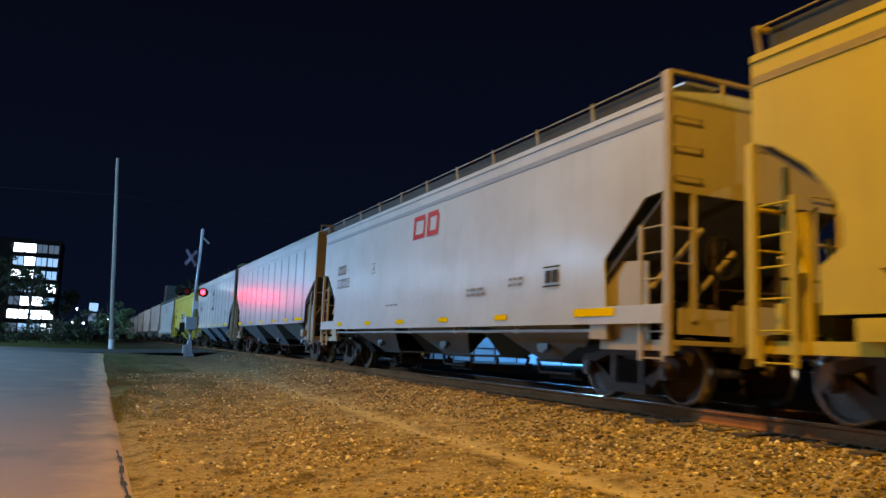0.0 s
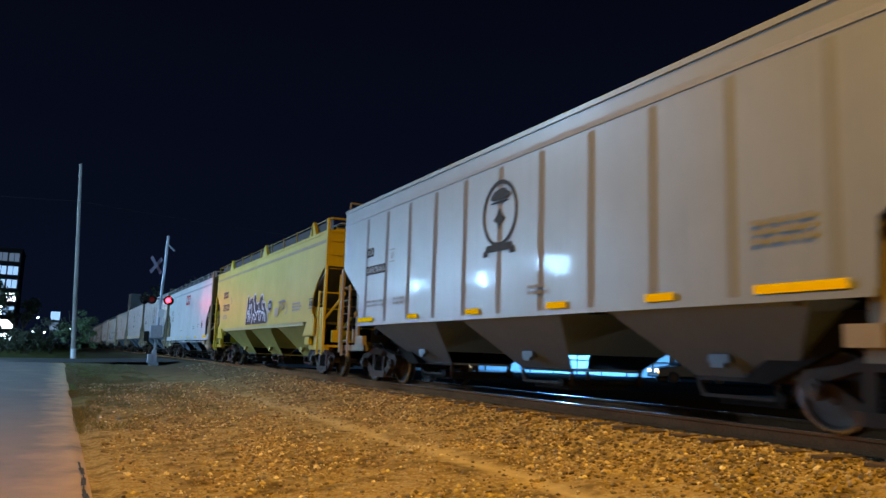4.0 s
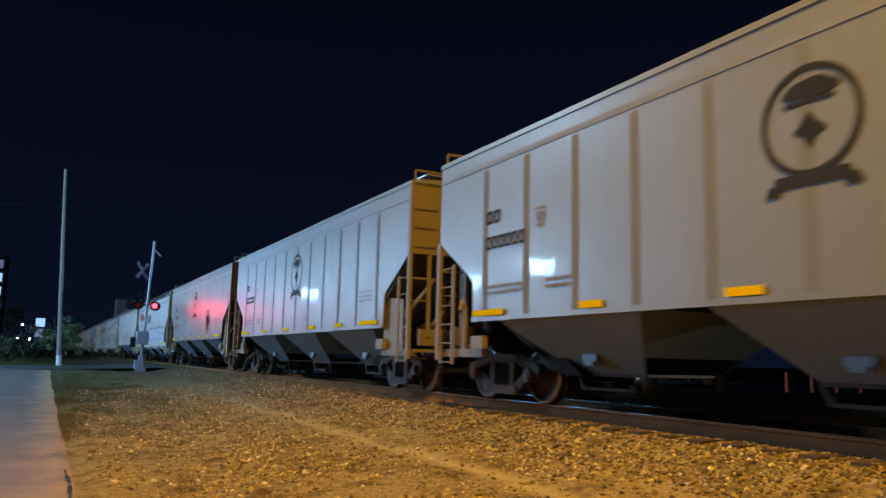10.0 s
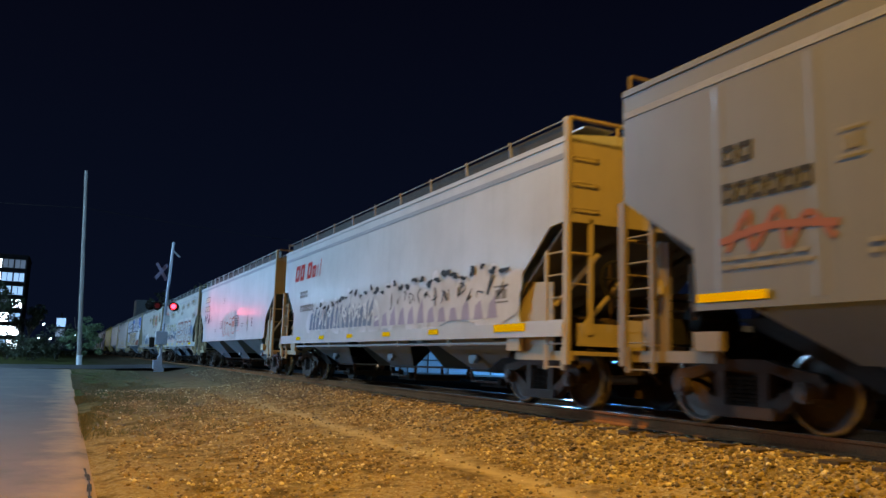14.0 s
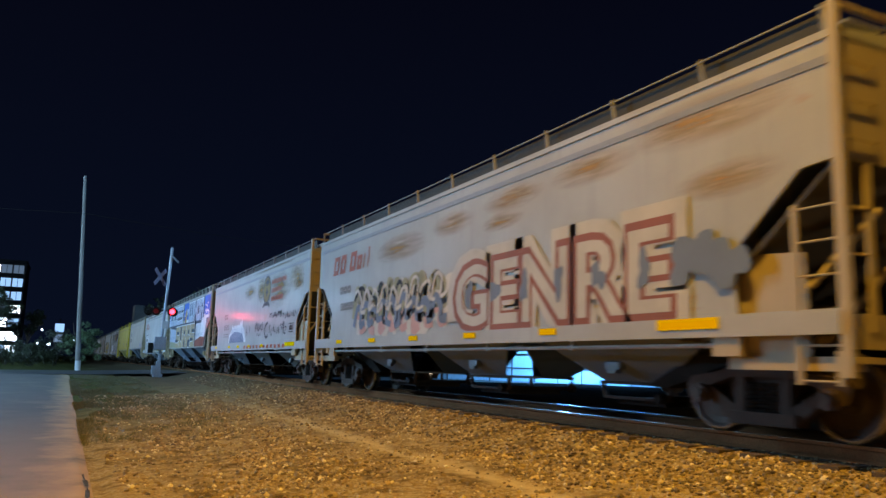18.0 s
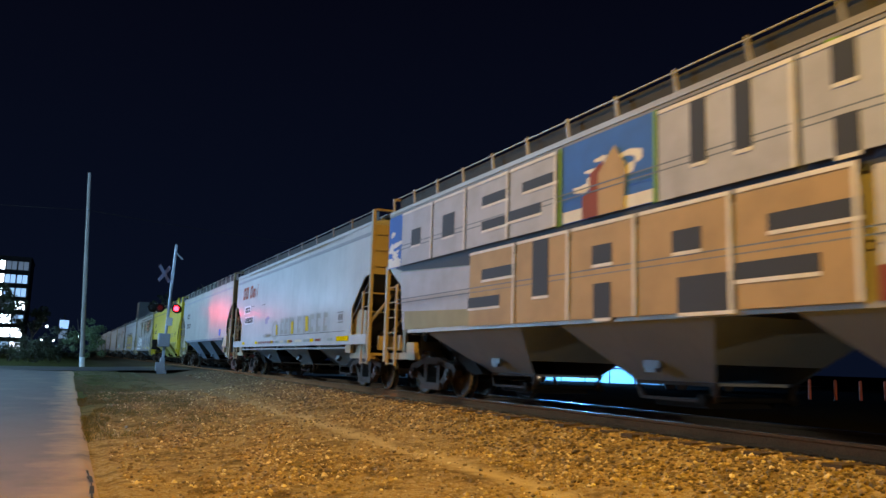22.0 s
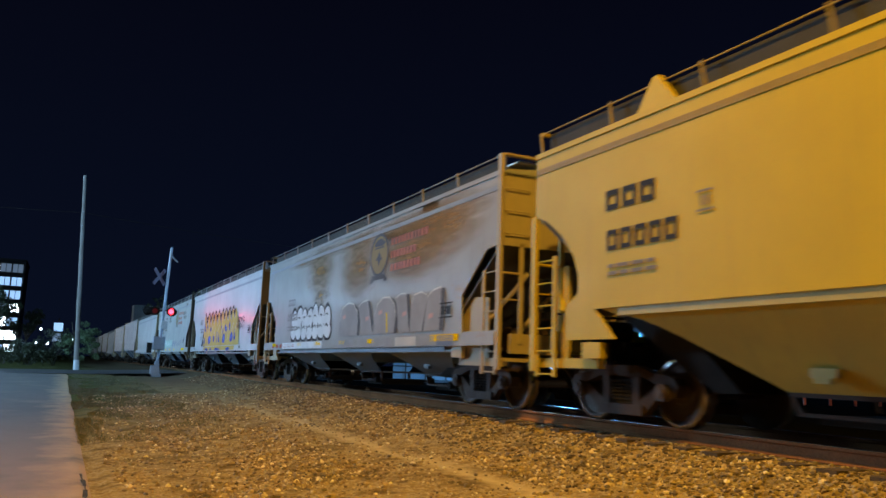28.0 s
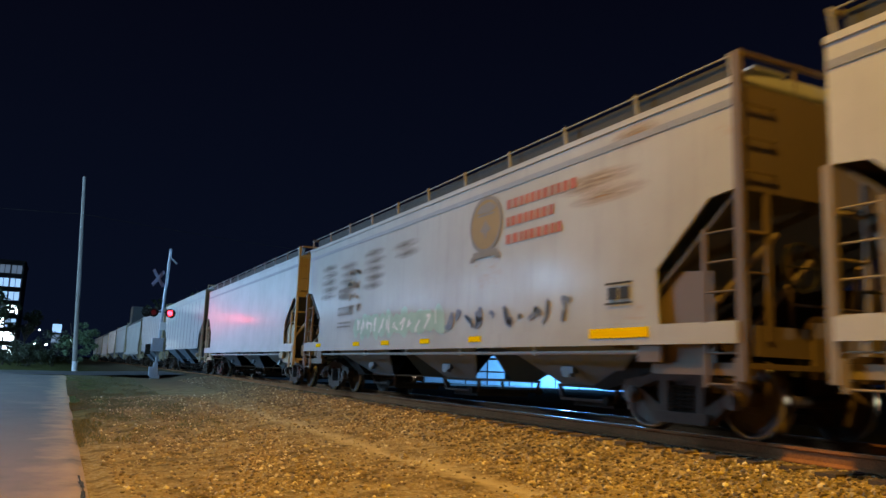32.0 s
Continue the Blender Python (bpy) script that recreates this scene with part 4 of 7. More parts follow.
def leaf_mesh(name, clumps, material, leaf, seed, per=60, flat=0.75):
    """A crown of many small leaf cards, gathered in uneven clumps."""
    rnd = np.random.RandomState(seed)
    verts, faces = [], []
    for cx, cy, cz, r in clumps:
        d = rnd.normal(size=(per, 3))
        d /= np.linalg.norm(d, axis=1)[:, None]
        d *= (r * rnd.uniform(0.25, 1.0, per) ** 0.45)[:, None]
        d[:, 2] *= flat
        for p in d:
            c = np.array((cx, cy, cz)) + p
            a, b2 = rnd.normal(size=3), rnd.normal(size=3)
            a *= leaf / np.linalg.norm(a)
            b2 *= leaf * 0.6 / np.linalg.norm(b2)
            k = len(verts)
            verts += [tuple(c - a), tuple(c + b2), tuple(c + a), tuple(c - b2)]
            faces.append((k, k + 1, k + 2, k + 3))
    me = bpy.data.meshes.new(name)
    me.from_pydata(verts, [], faces)
    me.materials.append(material)
    return me


def leaves_material(name, a, b2):
    m, n, l, b = node_material(name)
    g = n.new("ShaderNodeNewGeometry")
    l.new(mix_node(n, l, g.outputs["Random Per Island"], a, b2), b.inputs["Base Color"])
    b.inputs["Roughness"].default_value = 0.6
    return m


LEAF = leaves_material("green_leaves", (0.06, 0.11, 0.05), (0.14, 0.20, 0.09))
# near-black copy of the leaves: lack of light put into the colour
LEAF_UNLIT = leaves_material("unlit_leaves", (0.014, 0.022, 0.009), (0.035, 0.046, 0.016))
BARK = rough_stuff("dark_bark", (0.05, 0.04, 0.032), (0.08, 0.065, 0.05), 8, 0.9)


def bush(x, y, z, w, h, seed, material, label):
    rnd = random.Random(seed)
    b = thing("bush", label, "bush", "bushes by the street", place=(x, y, z))
    clumps = []
    for i in range(26):
        a, r = rnd.uniform(0, math.tau), w * 0.5 * math.sqrt(rnd.random())
        zz = h * (0.12 + 0.72 * rnd.random() * (1 - 0.45 * r / (w * 0.5)))
        clumps.append((r * math.cos(a), r * math.sin(a) * 0.7, zz, w * rnd.uniform(0.10, 0.2)))
    ob = new("foliage", leaf_mesh("foliage", clumps, material, 0.11, seed, 70))
    ob.parent = b
    for i in range(5):
        bm = bmesh.new()
        a = rnd.uniform(0, math.tau)
        rod(bm, (0.1 * math.cos(a), 0.1 * math.sin(a), -0.1), (w * 0.28 * math.cos(a), w * 0.2 * math.sin(a), h * 0.7), 0.04, 6, 0.015)
        part("stem", bm, BARK, b)


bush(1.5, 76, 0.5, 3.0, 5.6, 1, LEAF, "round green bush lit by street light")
bush(-0.6, 80, 0.5, 3.6, 4.6, 2, LEAF_UNLIT, "round dark bush in shade")
bush(-2.4, 78, 0.5, 3.6, 2.4, 3, LEAF_UNLIT, "low dark bush in shade")
bush(-4.8, 84, 0.5, 3.8, 3.0, 4, LEAF_UNLIT, "loose dark bush in shade")
bush(-7.4, 80, 0.5, 3.5, 2.0, 5, LEAF_UNLIT, "low dark bush in shade")


def tree(x, y, z, h, crown, seed, material, label, per=34, clumps_n=46, leaf=0.2, bare=False):
    rnd = random.Random(seed)
    t = thing("tree", label, "tree", "trees round the crossing", place=(x, y, z))
    bm = bmesh.new()
    top = Vector((rnd.uniform(-0.4, 0.4), 0, h * 0.55))
    rod(bm, (0, 0, -0.2), top, h * 0.022, 9, h * 0.013)
    tips = []
    for i in range(9):
        a = i * 2.4 + rnd.uniform(-0.4, 0.4)
        s = Vector((0, 0, 0)).lerp(top, rnd.uniform(0.5, 1.0))
        e = s + Vector((math.cos(a) * crown * rnd.uniform(0.35, 0.8), math.sin(a) * crown * rnd.uniform(0.3, 0.7), h * rnd.uniform(0.15, 0.4)))
        rod(bm, s, e, h * 0.010, 6, h * 0.003)
        tips.append(e)
        for k in range(3):
            b0 = s.lerp(e, rnd.uniform(0.4, 0.9))
            e2 = b0 + Vector((rnd.uniform(-1, 1) * crown * 0.3, rnd.uniform(-1, 1) * crown * 0.3, h * rnd.uniform(0.03, 0.16)))
            rod(bm, b0, e2, h * 0.004, 5, h * 0.0015)
            tips.append(e2)
    part("trunk", bm, BARK, t)
    cl = []
    for i in range(clumps_n):
        p = rnd.choice(tips)
        cl.append((p.x + rnd.gauss(0, crown * 0.13), p.y + rnd.gauss(0, crown * 0.13), p.z + rnd.gauss(0, h * 0.05), crown * rnd.uniform(0.1, 0.22)))
    ob = new("crown", leaf_mesh("crown", cl, material, leaf, seed, per))
    ob.parent = t
    return t


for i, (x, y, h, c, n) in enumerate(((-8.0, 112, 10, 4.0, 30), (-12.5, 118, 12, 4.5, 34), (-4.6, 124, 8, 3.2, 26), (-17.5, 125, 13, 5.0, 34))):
    tree(x, y, 0.45, h, c, 40 + i, LEAF_UNLIT, "thin dark tree before the lit block", 60, n, 0.2)
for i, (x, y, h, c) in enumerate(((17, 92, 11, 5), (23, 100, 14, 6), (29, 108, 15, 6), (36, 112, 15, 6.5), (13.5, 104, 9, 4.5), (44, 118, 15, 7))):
    tree(x, y, 0.45, h, c, 60 + i, LEAF_UNLIT, "broad dark tree beyond the tracks", 40, 54, 0.28)


SILO = rough_stuff("pale_elevator_concrete", (0.5, 0.55, 0.56), (0.4, 0.45, 0.46), 2, 0.8)


def silo():
    s = thing("grain_elevator", "pale concrete elevator block beyond the train", "building", place=(16.2, 190.0, 0.4))
    bm = bmesh.new()
    box(bm, -2.0, 2.0, 0, 6, -0.3, 13.0)
    part("tower", bm, SILO, s)
    bm = bmesh.new()
    box(bm, 2.1, 6.5, 1, 6, -0.3, 8.6)
    part("annex", bm, SILO, s)


silo()


def street_sign():
    s = thing("shop_sign", "two-tier lit sign on a post", "sign", place=(-0.6, 125.0, 0.45))
    bm = bmesh.new()
    rod(bm, (0, 0, -0.2), (0, 0, 6.3), 0.1, 8)
    part("post", bm, BLACK, s)
    for z, h, m in ((4.4, 1.2, PANE_BLUE), (2.9, 1.2, PANE_DIM)):
        bm = bmesh.new()
        box(bm, -0.6, 0.6, -0.15, 0.15, z, z + h)
        part("panel", bm, m, s)
    for x, z, r in ((-2.2, 4.6, 0.16), (-2.6, 2.6, 0.2), (-1.2, 2.6, 0.22), (2.1, 3.2, 0.16)):
        l = thing("lot_lamp", "small bright lot lamp", "lamp", "lot lamps", place=(-0.6 + x, 124.0, 0.45))
        bm = bmesh.new()
        rod(bm, (0, 0, -0.2), (0, 0, z - 0.15), 0.04, 6)
        part("post", bm, BLACK, l)
        bm = bmesh.new()
        rod(bm, (0, 0, z - 0.12), (0, 0, z + 0.12), r * 0.75, 10)
        part("head", bm, PANE_LIT, l)


street_sign()

# ---- yard beyond the tracks ----
SIDING = rough_stuff("pale_blue_siding", (0.40, 0.58, 0.72), (0.34, 0.5, 0.64), 3, 0.6)
CAR_DARK = rough_stuff("dark_car_paint", (0.03, 0.032, 0.036), (0.024, 0.026, 0.03), 3, 0.5, 0.0, 0.001)
GLASS = rough_stuff("car_glass", (0.02, 0.025, 0.03), (0.03, 0.035, 0.04), 3, 0.08, 0, 0.001, 0.8)
HEADLAMP = glow("lit_headlamp", (0.7, 0.86, 1.0), 14.0)
AMBER = glow("amber_marker", (1.0, 0.35, 0.05), 3.0)
RUBBER = rough_stuff("tyre_rubber", (0.02, 0.02, 0.02), (0.03, 0.03, 0.03), 8, 0.85)


def shed():
    a, b = Vector((25.0, 60.0, 0)), Vector((39.2, 42.4, 0))
    d = (b - a).length
    s = thing("metal_shed", "long low pale metal shed under a blue-white yard light", "building")
    s.matrix_world = Matrix.Translation((a.x, a.y, 0.38)) @ Matrix.Rotation(math.atan2(b.y - a.y, b.x - a.x), 4, "Z")
    bm = bmesh.new()
    box(bm, 0, d, 0.0, 9, -0.2, 4.2)
    part("wall", bm, SIDING, s)
    bm = bmesh.new()
    prism(bm, [(-0.3, 4.2), (4.5, 5.6), (9.3, 4.2)], -0.3, d + 0.3)
    part("roof", bm, DARKWALL, s)
    for i in range(12):
        q = part("corner_seam", shared("corner_seam", DARKWALL, lambda bm: box(bm, -0.04, 0.04, -0.05, 0.0, -0.1, 4.2)), DARKWALL, s)
        q.location = (1.2 + i * (d - 2.4) / 11, 0, 0)
    bm = bmesh.new()
    box(bm, 0.02, d - 0.02, -0.06, 0, 1.15, 1.24)
    part("kick_rail", bm, DARKWALL, s)


shed()


def parked(name, x, y, turn, paint_m, label):
    c = thing(name, label, "car")
    c.matrix_world = pose(x, y, 0.4, 0, 0, turn)
    L = 4.7
    top = 1.45
    prof = [(0, 0.35), (0.05, 0.85), (1.25, 1.02), (2.0, top - 0.05), (2.4, top), (L - 0.9, top), (L - 0.05, 1.1), (L, 0.4)]
    bm = bmesh.new()
    prism(bm, prof, -0.86, 0.86, 1)
    bevelled(bm, 0.05)
    part("body", bm, paint_m, c)
    for s in (-1, 1):
        bm = bmesh.new()
        prism(bm, [(1.45, 1.06), (2.08, top - 0.12), (L - 1.1, top - 0.12), (L - 0.7, 1.1)], s * 0.862, s * 0.875, 1)
        part("side_window", bm, GLASS, c)
    bm = bmesh.new()
    bm.faces.new([bm.verts.new(p) for p in ((1.27, -0.75, 1.06), (1.27, 0.75, 1.06), (1.96, 0.68, top - 0.06), (1.96, -0.68, top - 0.06))])
    bmesh.ops.translate(bm, verts=bm.verts, vec=(-0.03, 0, 0.02))
    part("windscreen", bm, GLASS, c)
    for s in (-1, 1):
        for m, z, x0 in ((HEADLAMP, 0.72, -0.012), (AMBER, 0.62, -0.01)):
            bm = bmesh.new()
            box(bm, x0, 0.08, s * 0.52 - 0.16 if m is HEADLAMP else s * 0.78 - 0.05, s * 0.52 + 0.16 if m is HEADLAMP else s * 0.78 + 0.05, z - 0.07, z + 0.08)
            if m is HEADLAMP or s < 0:
                part("headlamp" if m is HEADLAMP else "marker_lamp", bm, m, c)
            else:
                bm.free()
        for xx in (0.9, L - 0.95):
            w = part("wheel", shared("car_wheel", RUBBER, lambda bm: rod(bm, (0, -0.1, 0), (0, 0.1, 0), 0.34, 18)), RUBBER, c)
            w.location = (xx, s * 0.8, 0.34)
            r = part("rim", shared("rim", STEEL, lambda bm: rod(bm, (0, -0.11, 0), (0, 0.11, 0), 0.2, 12)), STEEL, w)


parked("parked_car", 31.6, 35.6, -18, CAR_DARK, "dark parked car with lit headlamps and amber markers")
ORANGE = rough_stuff("orange_red_post", (0.62, 0.11, 0.04), (0.5, 0.09, 0.03), 6, 0.5)
for i in range(4):
    b = thing("bollard", "short orange-red marker post in grass", "bollard", "orange posts in the yard", place=(31.5 + i * 1.45, 25.4 - i * 0.25, 0.38))
    bm = bmesh.new()
    rod(bm, (0, 0, -0.1), (0, 0, 0.92), 0.07, 10)
    part("post", bm, ORANGE, b)
    bm = bmesh.new()
    rod(bm, (0, 0, 0.92), (0, 0, 0.97), 0.07, 10, 0.03)
    part("cap", bm, ORANGE, b)


# ---- paint on the cars: heralds, number blocks, reflectors, graffiti; u runs from a car's far end towards its near end, v up from the datum ----
def flat(name, colour, rough=0.6, wear=0.25):
    """Thin paint, a little worn and uneven."""
    m, n, l, b = node_material(name)
    c = n.new("ShaderNodeTexCoord").outputs["Object"]
    big, fine = noise_node(n, l, c, 1.6, 5), noise_node(n, l, c, 22, 5, 0.7)
    k = mix_node(n, l, ramp_node(n, l, big.outputs[0], 0.4, 0.75), colour, tuple(v * (1 - wear) + 0.06 * wear for v in colour))
    k = mix_node(n, l, ramp_node(n, l, fine.outputs[0], 0.62, 0.95), k, tuple(v * 0.6 + 0.05 for v in colour))
    l.new(k, b.inputs["Base Color"])
    b.inputs["Roughness"].default_value = rough
    b.inputs["Specular IOR Level"].default_value = 0.07
    return m


INK = flat("black_stencil", (0.03, 0.03, 0.032))
FADED = flat("faded_grey_stencil", (0.22, 0.21, 0.2))
HERALD_RED = flat("herald_red", (0.50, 0.028, 0.025))
WORN_RED = flat("worn_red", (0.40, 0.11, 0.07), 0.5, 0.5)
REFLECT = flat("yellow_reflector_tape", (0.90, 0.56, 0.0), 0.6, 0.05)
REFLECT.node_tree.nodes["Principled BSDF"].inputs["Specular IOR Level"].default_value = 0.0
REDTAPE = flat("red_stripe", (0.45, 0.10, 0.06))
SPRAY = {
    "white": flat("white_spray", (0.75, 0.76, 0.78)), "silver": flat("silver_spray", (0.58, 0.58, 0.61)), "black": flat("black_spray", (0.02, 0.02, 0.024)),
    "blue": flat("blue_spray", (0.012, 0.05, 0.30)), "slate": flat("slate_blue_spray", (0.06, 0.07, 0.10)), "sky": flat("sky_blue_spray", (0.06, 0.17, 0.60)),
    "gold": flat("golden_yellow_spray", (0.76, 0.50, 0.01)), "red": flat("red_spray", (0.45, 0.06, 0.05)), "brown": flat("maroon_spray", (0.26, 0.075, 0.05)),
    "cream": flat("cream_spray", (0.66, 0.58, 0.42)), "olive": flat("olive_spray", (0.34, 0.32, 0.20)), "pink": flat("pink_spray", (0.58, 0.34, 0.31)),
    "lilac": flat("lilac_spray", (0.36, 0.33, 0.47)), "mint": flat("pale_green_spray", (0.36, 0.52, 0.46)), "tan": flat("tan_spray", (0.45, 0.33, 0.195)),
    "lightgrey": flat("pale_grey_spray", (0.44, 0.48, 0.60)), "green": flat("lime_spray", (0.22, 0.42, 0.05)), "charcoal": flat("thin_charcoal_spray", (0.10, 0.10, 0.11)), "steel": flat("faded_blue_spray", (0.17, 0.21, 0.30)), "ghost": flat("faint_grey_spray", (0.40, 0.39, 0.36)), "teal": flat("dull_teal_spray", (0.34, 0.36, 0.33)),
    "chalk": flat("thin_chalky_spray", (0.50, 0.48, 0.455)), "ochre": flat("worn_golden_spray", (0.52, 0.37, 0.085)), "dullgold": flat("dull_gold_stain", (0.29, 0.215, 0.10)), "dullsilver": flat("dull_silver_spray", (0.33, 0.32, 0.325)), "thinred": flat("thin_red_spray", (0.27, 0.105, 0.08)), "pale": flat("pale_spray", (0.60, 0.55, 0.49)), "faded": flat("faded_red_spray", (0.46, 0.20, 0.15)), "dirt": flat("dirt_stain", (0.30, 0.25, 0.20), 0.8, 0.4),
}


class Art:
    """Collects flat shapes of one paint for one car and links them as one part."""
    def __init__(self, code, proud=0.0):
        self.car, self.layer, self.base = CAR[code], 0, HW + 0.010 + proud

    def begin(self):
        self.bm = bmesh.new()
        self.layer += 1
        self.x = -(self.base + 0.0030 * self.layer)
        return self

    def poly(self, pts):
        try:
            self.x -= 0.00008
            self.bm.faces.new([self.bm.verts.new((self.x, -u, v)) for u, v in pts])
        except ValueError:
            pass

    def rect(self, u0, v0, u1, v1, slant=0.0):
        self.poly([(u0, v0), (u1, v0), (u1 + slant * (v1 - v0), v1), (u0 + slant * (v1 - v0), v1)])

    def blob(self, u, v, ru, rv, rnd, rough=0.12, k=22):
        ph = [rnd.uniform(0, math.tau) for _ in range(4)]
        pts = []
        for i in range(k):
            a = i * math.tau / k
            r = 1 + rough * (math.sin(2 * a + ph[0]) + 0.7 * math.sin(3 * a + ph[1]) + 0.5 * math.sin(5 * a + ph[2]))
            pts.append((u + ru * r * math.cos(a), v + rv * r * math.sin(a)))
        self.poly(pts)

    def ring(self, u, v, ru, rv, w, k=32):
        for i in range(k):
            a, b = i * math.tau / k, (i + 1) * math.tau / k
            self.poly([(u + ru * math.cos(a), v + rv * math.sin(a)), (u + ru * math.cos(b), v + rv * math.sin(b)), (u + (ru - w) * math.cos(b), v + (rv - w) * math.sin(b)), (u + (ru - w) * math.cos(a), v + (rv - w) * math.sin(a))])

    def stroke(self, pts, w):
        """A ribbon through the points, smoothed, of even width."""
        p = [Vector(q) for q in pts]
        line = []
        for i in range(len(p) - 1):
            p0, p1, p2, p3 = p[max(i - 1, 0)], p[i], p[i + 1], p[min(i + 2, len(p) - 1)]
            for j in range(5):
                t = j / 5
                line.append(0.5 * ((2 * p1) + (p2 - p0) * t + (2 * p0 - 5 * p1 + 4 * p2 - p3) * t * t + (3 * p1 - p0 - 3 * p2 + p3) * t ** 3))
        line.append(p[-1])
        side = []
        for i, q in enumerate(line):
            d = line[min(i + 1, len(line) - 1)] - line[max(i - 1, 0)]
            n = Vector((-d.y, d.x)).normalized() * w * 0.5 if d.length > 1e-6 else Vector((0, w * 0.5))
            side.append((q + n, q - n))
        vs = [(self.bm.verts.new((self.x, -a.x, a.y)), self.bm.verts.new((self.x, -b.x, b.y))) for a, b in side]
        for (a, b), (c, d) in zip(vs, vs[1:]):
            self.bm.faces.new((a, b, d, c))

    def letters(self, text, u0, v0, u1, v1, fat=0.0, slant=0.0, wob=0.0, seed=0):
        """Built-in font, stretched into a box; fat swells the strokes."""
        data = bpy.data.curves.new("lettering", "FONT")
        data.body, data.offset, data.shear, data.resolution_u, data.fill_mode = text, fat, slant, 3, "FRONT"
        ob = bpy.data.objects.new("lettering", data)
        me = ob.to_mesh()
        co = np.array([v.co[:2] for v in me.vertices])
        plain = bpy.data.curves.new("lettering", "FONT")
        plain.body, plain.shear, plain.resolution_u = text, slant, 3
        ob2 = bpy.data.objects.new("lettering", plain)
        ref = np.array([v.co[:2] for v in ob2.to_mesh().vertices])
        lo, hi = ref.min(0), ref.max(0)
        q = (co - lo) / (hi - lo)
        vs = []
        for a, b in q:
            du = wob * noise.noise((a * 9, b * 3, seed)) if wob else 0
            dv = wob * noise.noise((a * 7, b * 2, seed + 9)) if wob else 0
            vs.append(self.bm.verts.new((self.x, -(u0 + a * (u1 - u0) + du), v0 + b * (v1 - v0) + dv)))
        for f in me.polygons:
            try:
                self.bm.faces.new([vs[i] for i in f.vertices])
            except ValueError:
                pass
        bpy.data.objects.remove(ob)
        bpy.data.objects.remove(ob2)

    def end(self, name, material, label=""):
        for f in self.bm.faces:
            f.normal_update()
            if f.normal.x > 0:
                f.normal_flip()
        for group in self.pieces(name):
            ids = {v: i for i, v in enumerate(dict.fromkeys(v for f in group for v in f.verts))}
            me = bpy.data.meshes.new(name)
            me.from_pydata([tuple(v.co) for v in ids], [], [[ids[v] for v in f.verts] for f in group])
            me.materials.append(material)
            o = new(name, me)
            o.parent = self.car
            tagged(o, label)
        self.bm.free()

    def pieces(self, name):
        """Faces of the paint, gathered by touching faces where the shapes are large enough to tell apart."""
        faces = list(self.bm.faces)
        if name not in ("graffiti", "red_herald", "red_lettering"):
            return [faces]
        seen, groups = set(), []
        for f in faces:
            if f in seen:
                continue
            group, todo = [], [f]
            seen.add(f)
            while todo:
                g = todo.pop()
                group.append(g)
                for v in g.verts:
                    for h in v.link_faces:
                        if h not in seen:
                            seen.add(h)
                            todo.append(h)
            groups.append(group)
        return groups if len(groups) <= 40 else [faces]


def number_blocks(art, u0, v0, u1, v1, count, material, label, name="number_marking"):
    """Plain hollow blocks that stand for characters."""
    art.begin()
    w = (u1 - u0) / count
    t = w * 0.22
    for i in range(count):
        a, b = u0 + i * w + w * 0.1, u0 + (i + 1) * w - w * 0.1
        art.rect(a, v0, a + t, v1)
        art.rect(b - t, v0, b, v1)
        art.rect(a + t, v1 - t, b - t, v1)
        art.rect(a + t, v0, b - t, v0 + t)
    art.end(name, material, label)


def small_print(art, u0, v0, u1, lines, material=None, h=0.048, seed=1):
    rnd = random.Random(seed)
    art.begin()
    for i in range(lines):
        u = u0
        v = v0 - i * h * 2.1
        while u < u1 - 0.08:
            w = rnd.uniform(0.08, 0.3)
            art.rect(u, v, min(u + w, u1), v + h)
            u += w + 0.05
    art.end("small_print", material or FADED)


def panel_box(art, u0, v0, u1, v1, material=None):
    art.begin()
    t = 0.03
    art.rect(u0, v0, u1, v0 + t)
    art.rect(u0, v1 - t, u1, v1)
    art.rect(u0 + 0.06, v0 + 0.07, (u0 + u1) / 2 - 0.02, v1 - 0.07)
    art.rect((u0 + u1) / 2 + 0.02, v0 + 0.07, u1 - 0.06, v1 - 0.07)
    art.end("stencil_box", material or INK)


def oval_herald(code, u, v, ru=0.66, rv=0.6, ink=None, fill=None):
    a = Art(code)
    if fill:
        a.begin()
        a.blob(u, v, ru * 0.95, rv * 0.95, random.Random(1), 0.0, 28)
        a.end("herald_field", fill, "stained field of the herald")
    a.begin()
    a.ring(u, v, ru, rv, 0.07)
    rnd = random.Random(3)
    a.blob(u + 0.02, v + rv * 0.55, ru * 0.48, rv * 0.20, rnd, 0.14)
    a.rect(u - ru * 0.5, v + rv * 0.30, u + ru * 0.5, v + rv * 0.36)
    a.poly([(u, v - rv * 0.52), (u + ru * 0.12, v - rv * 0.3), (u + ru * 0.34, v - rv * 0.2), (u + ru * 0.16, v - rv * 0.05), (u, v + rv * 0.16), (u - ru * 0.16, v - rv * 0.05), (u - ru * 0.34, v - rv * 0.2), (u - ru * 0.12, v - rv * 0.3)])
    a.poly([(u - ru * 0.8, v - rv * 1.14), (u + ru * 0.8, v - rv * 1.14), (u + ru * 0.72, v - rv * 0.92), (u - ru * 0.72, v - rv * 0.92)])
    a.poly([(u - ru * 0.95, v - rv * 1.26), (u - ru * 0.62, v - rv * 1.26), (u - ru * 0.62, v - rv * 1.08), (u - ru * 0.86, v - rv * 1.06)])
    a.poly([(u + ru * 0.62, v - rv * 1.26), (u + ru * 0.95, v - rv * 1.26), (u + ru * 0.86, v - rv * 1.06), (u + ru * 0.62, v - rv * 1.08)])
    a.end("oval_herald", ink or INK, "black oval herald")


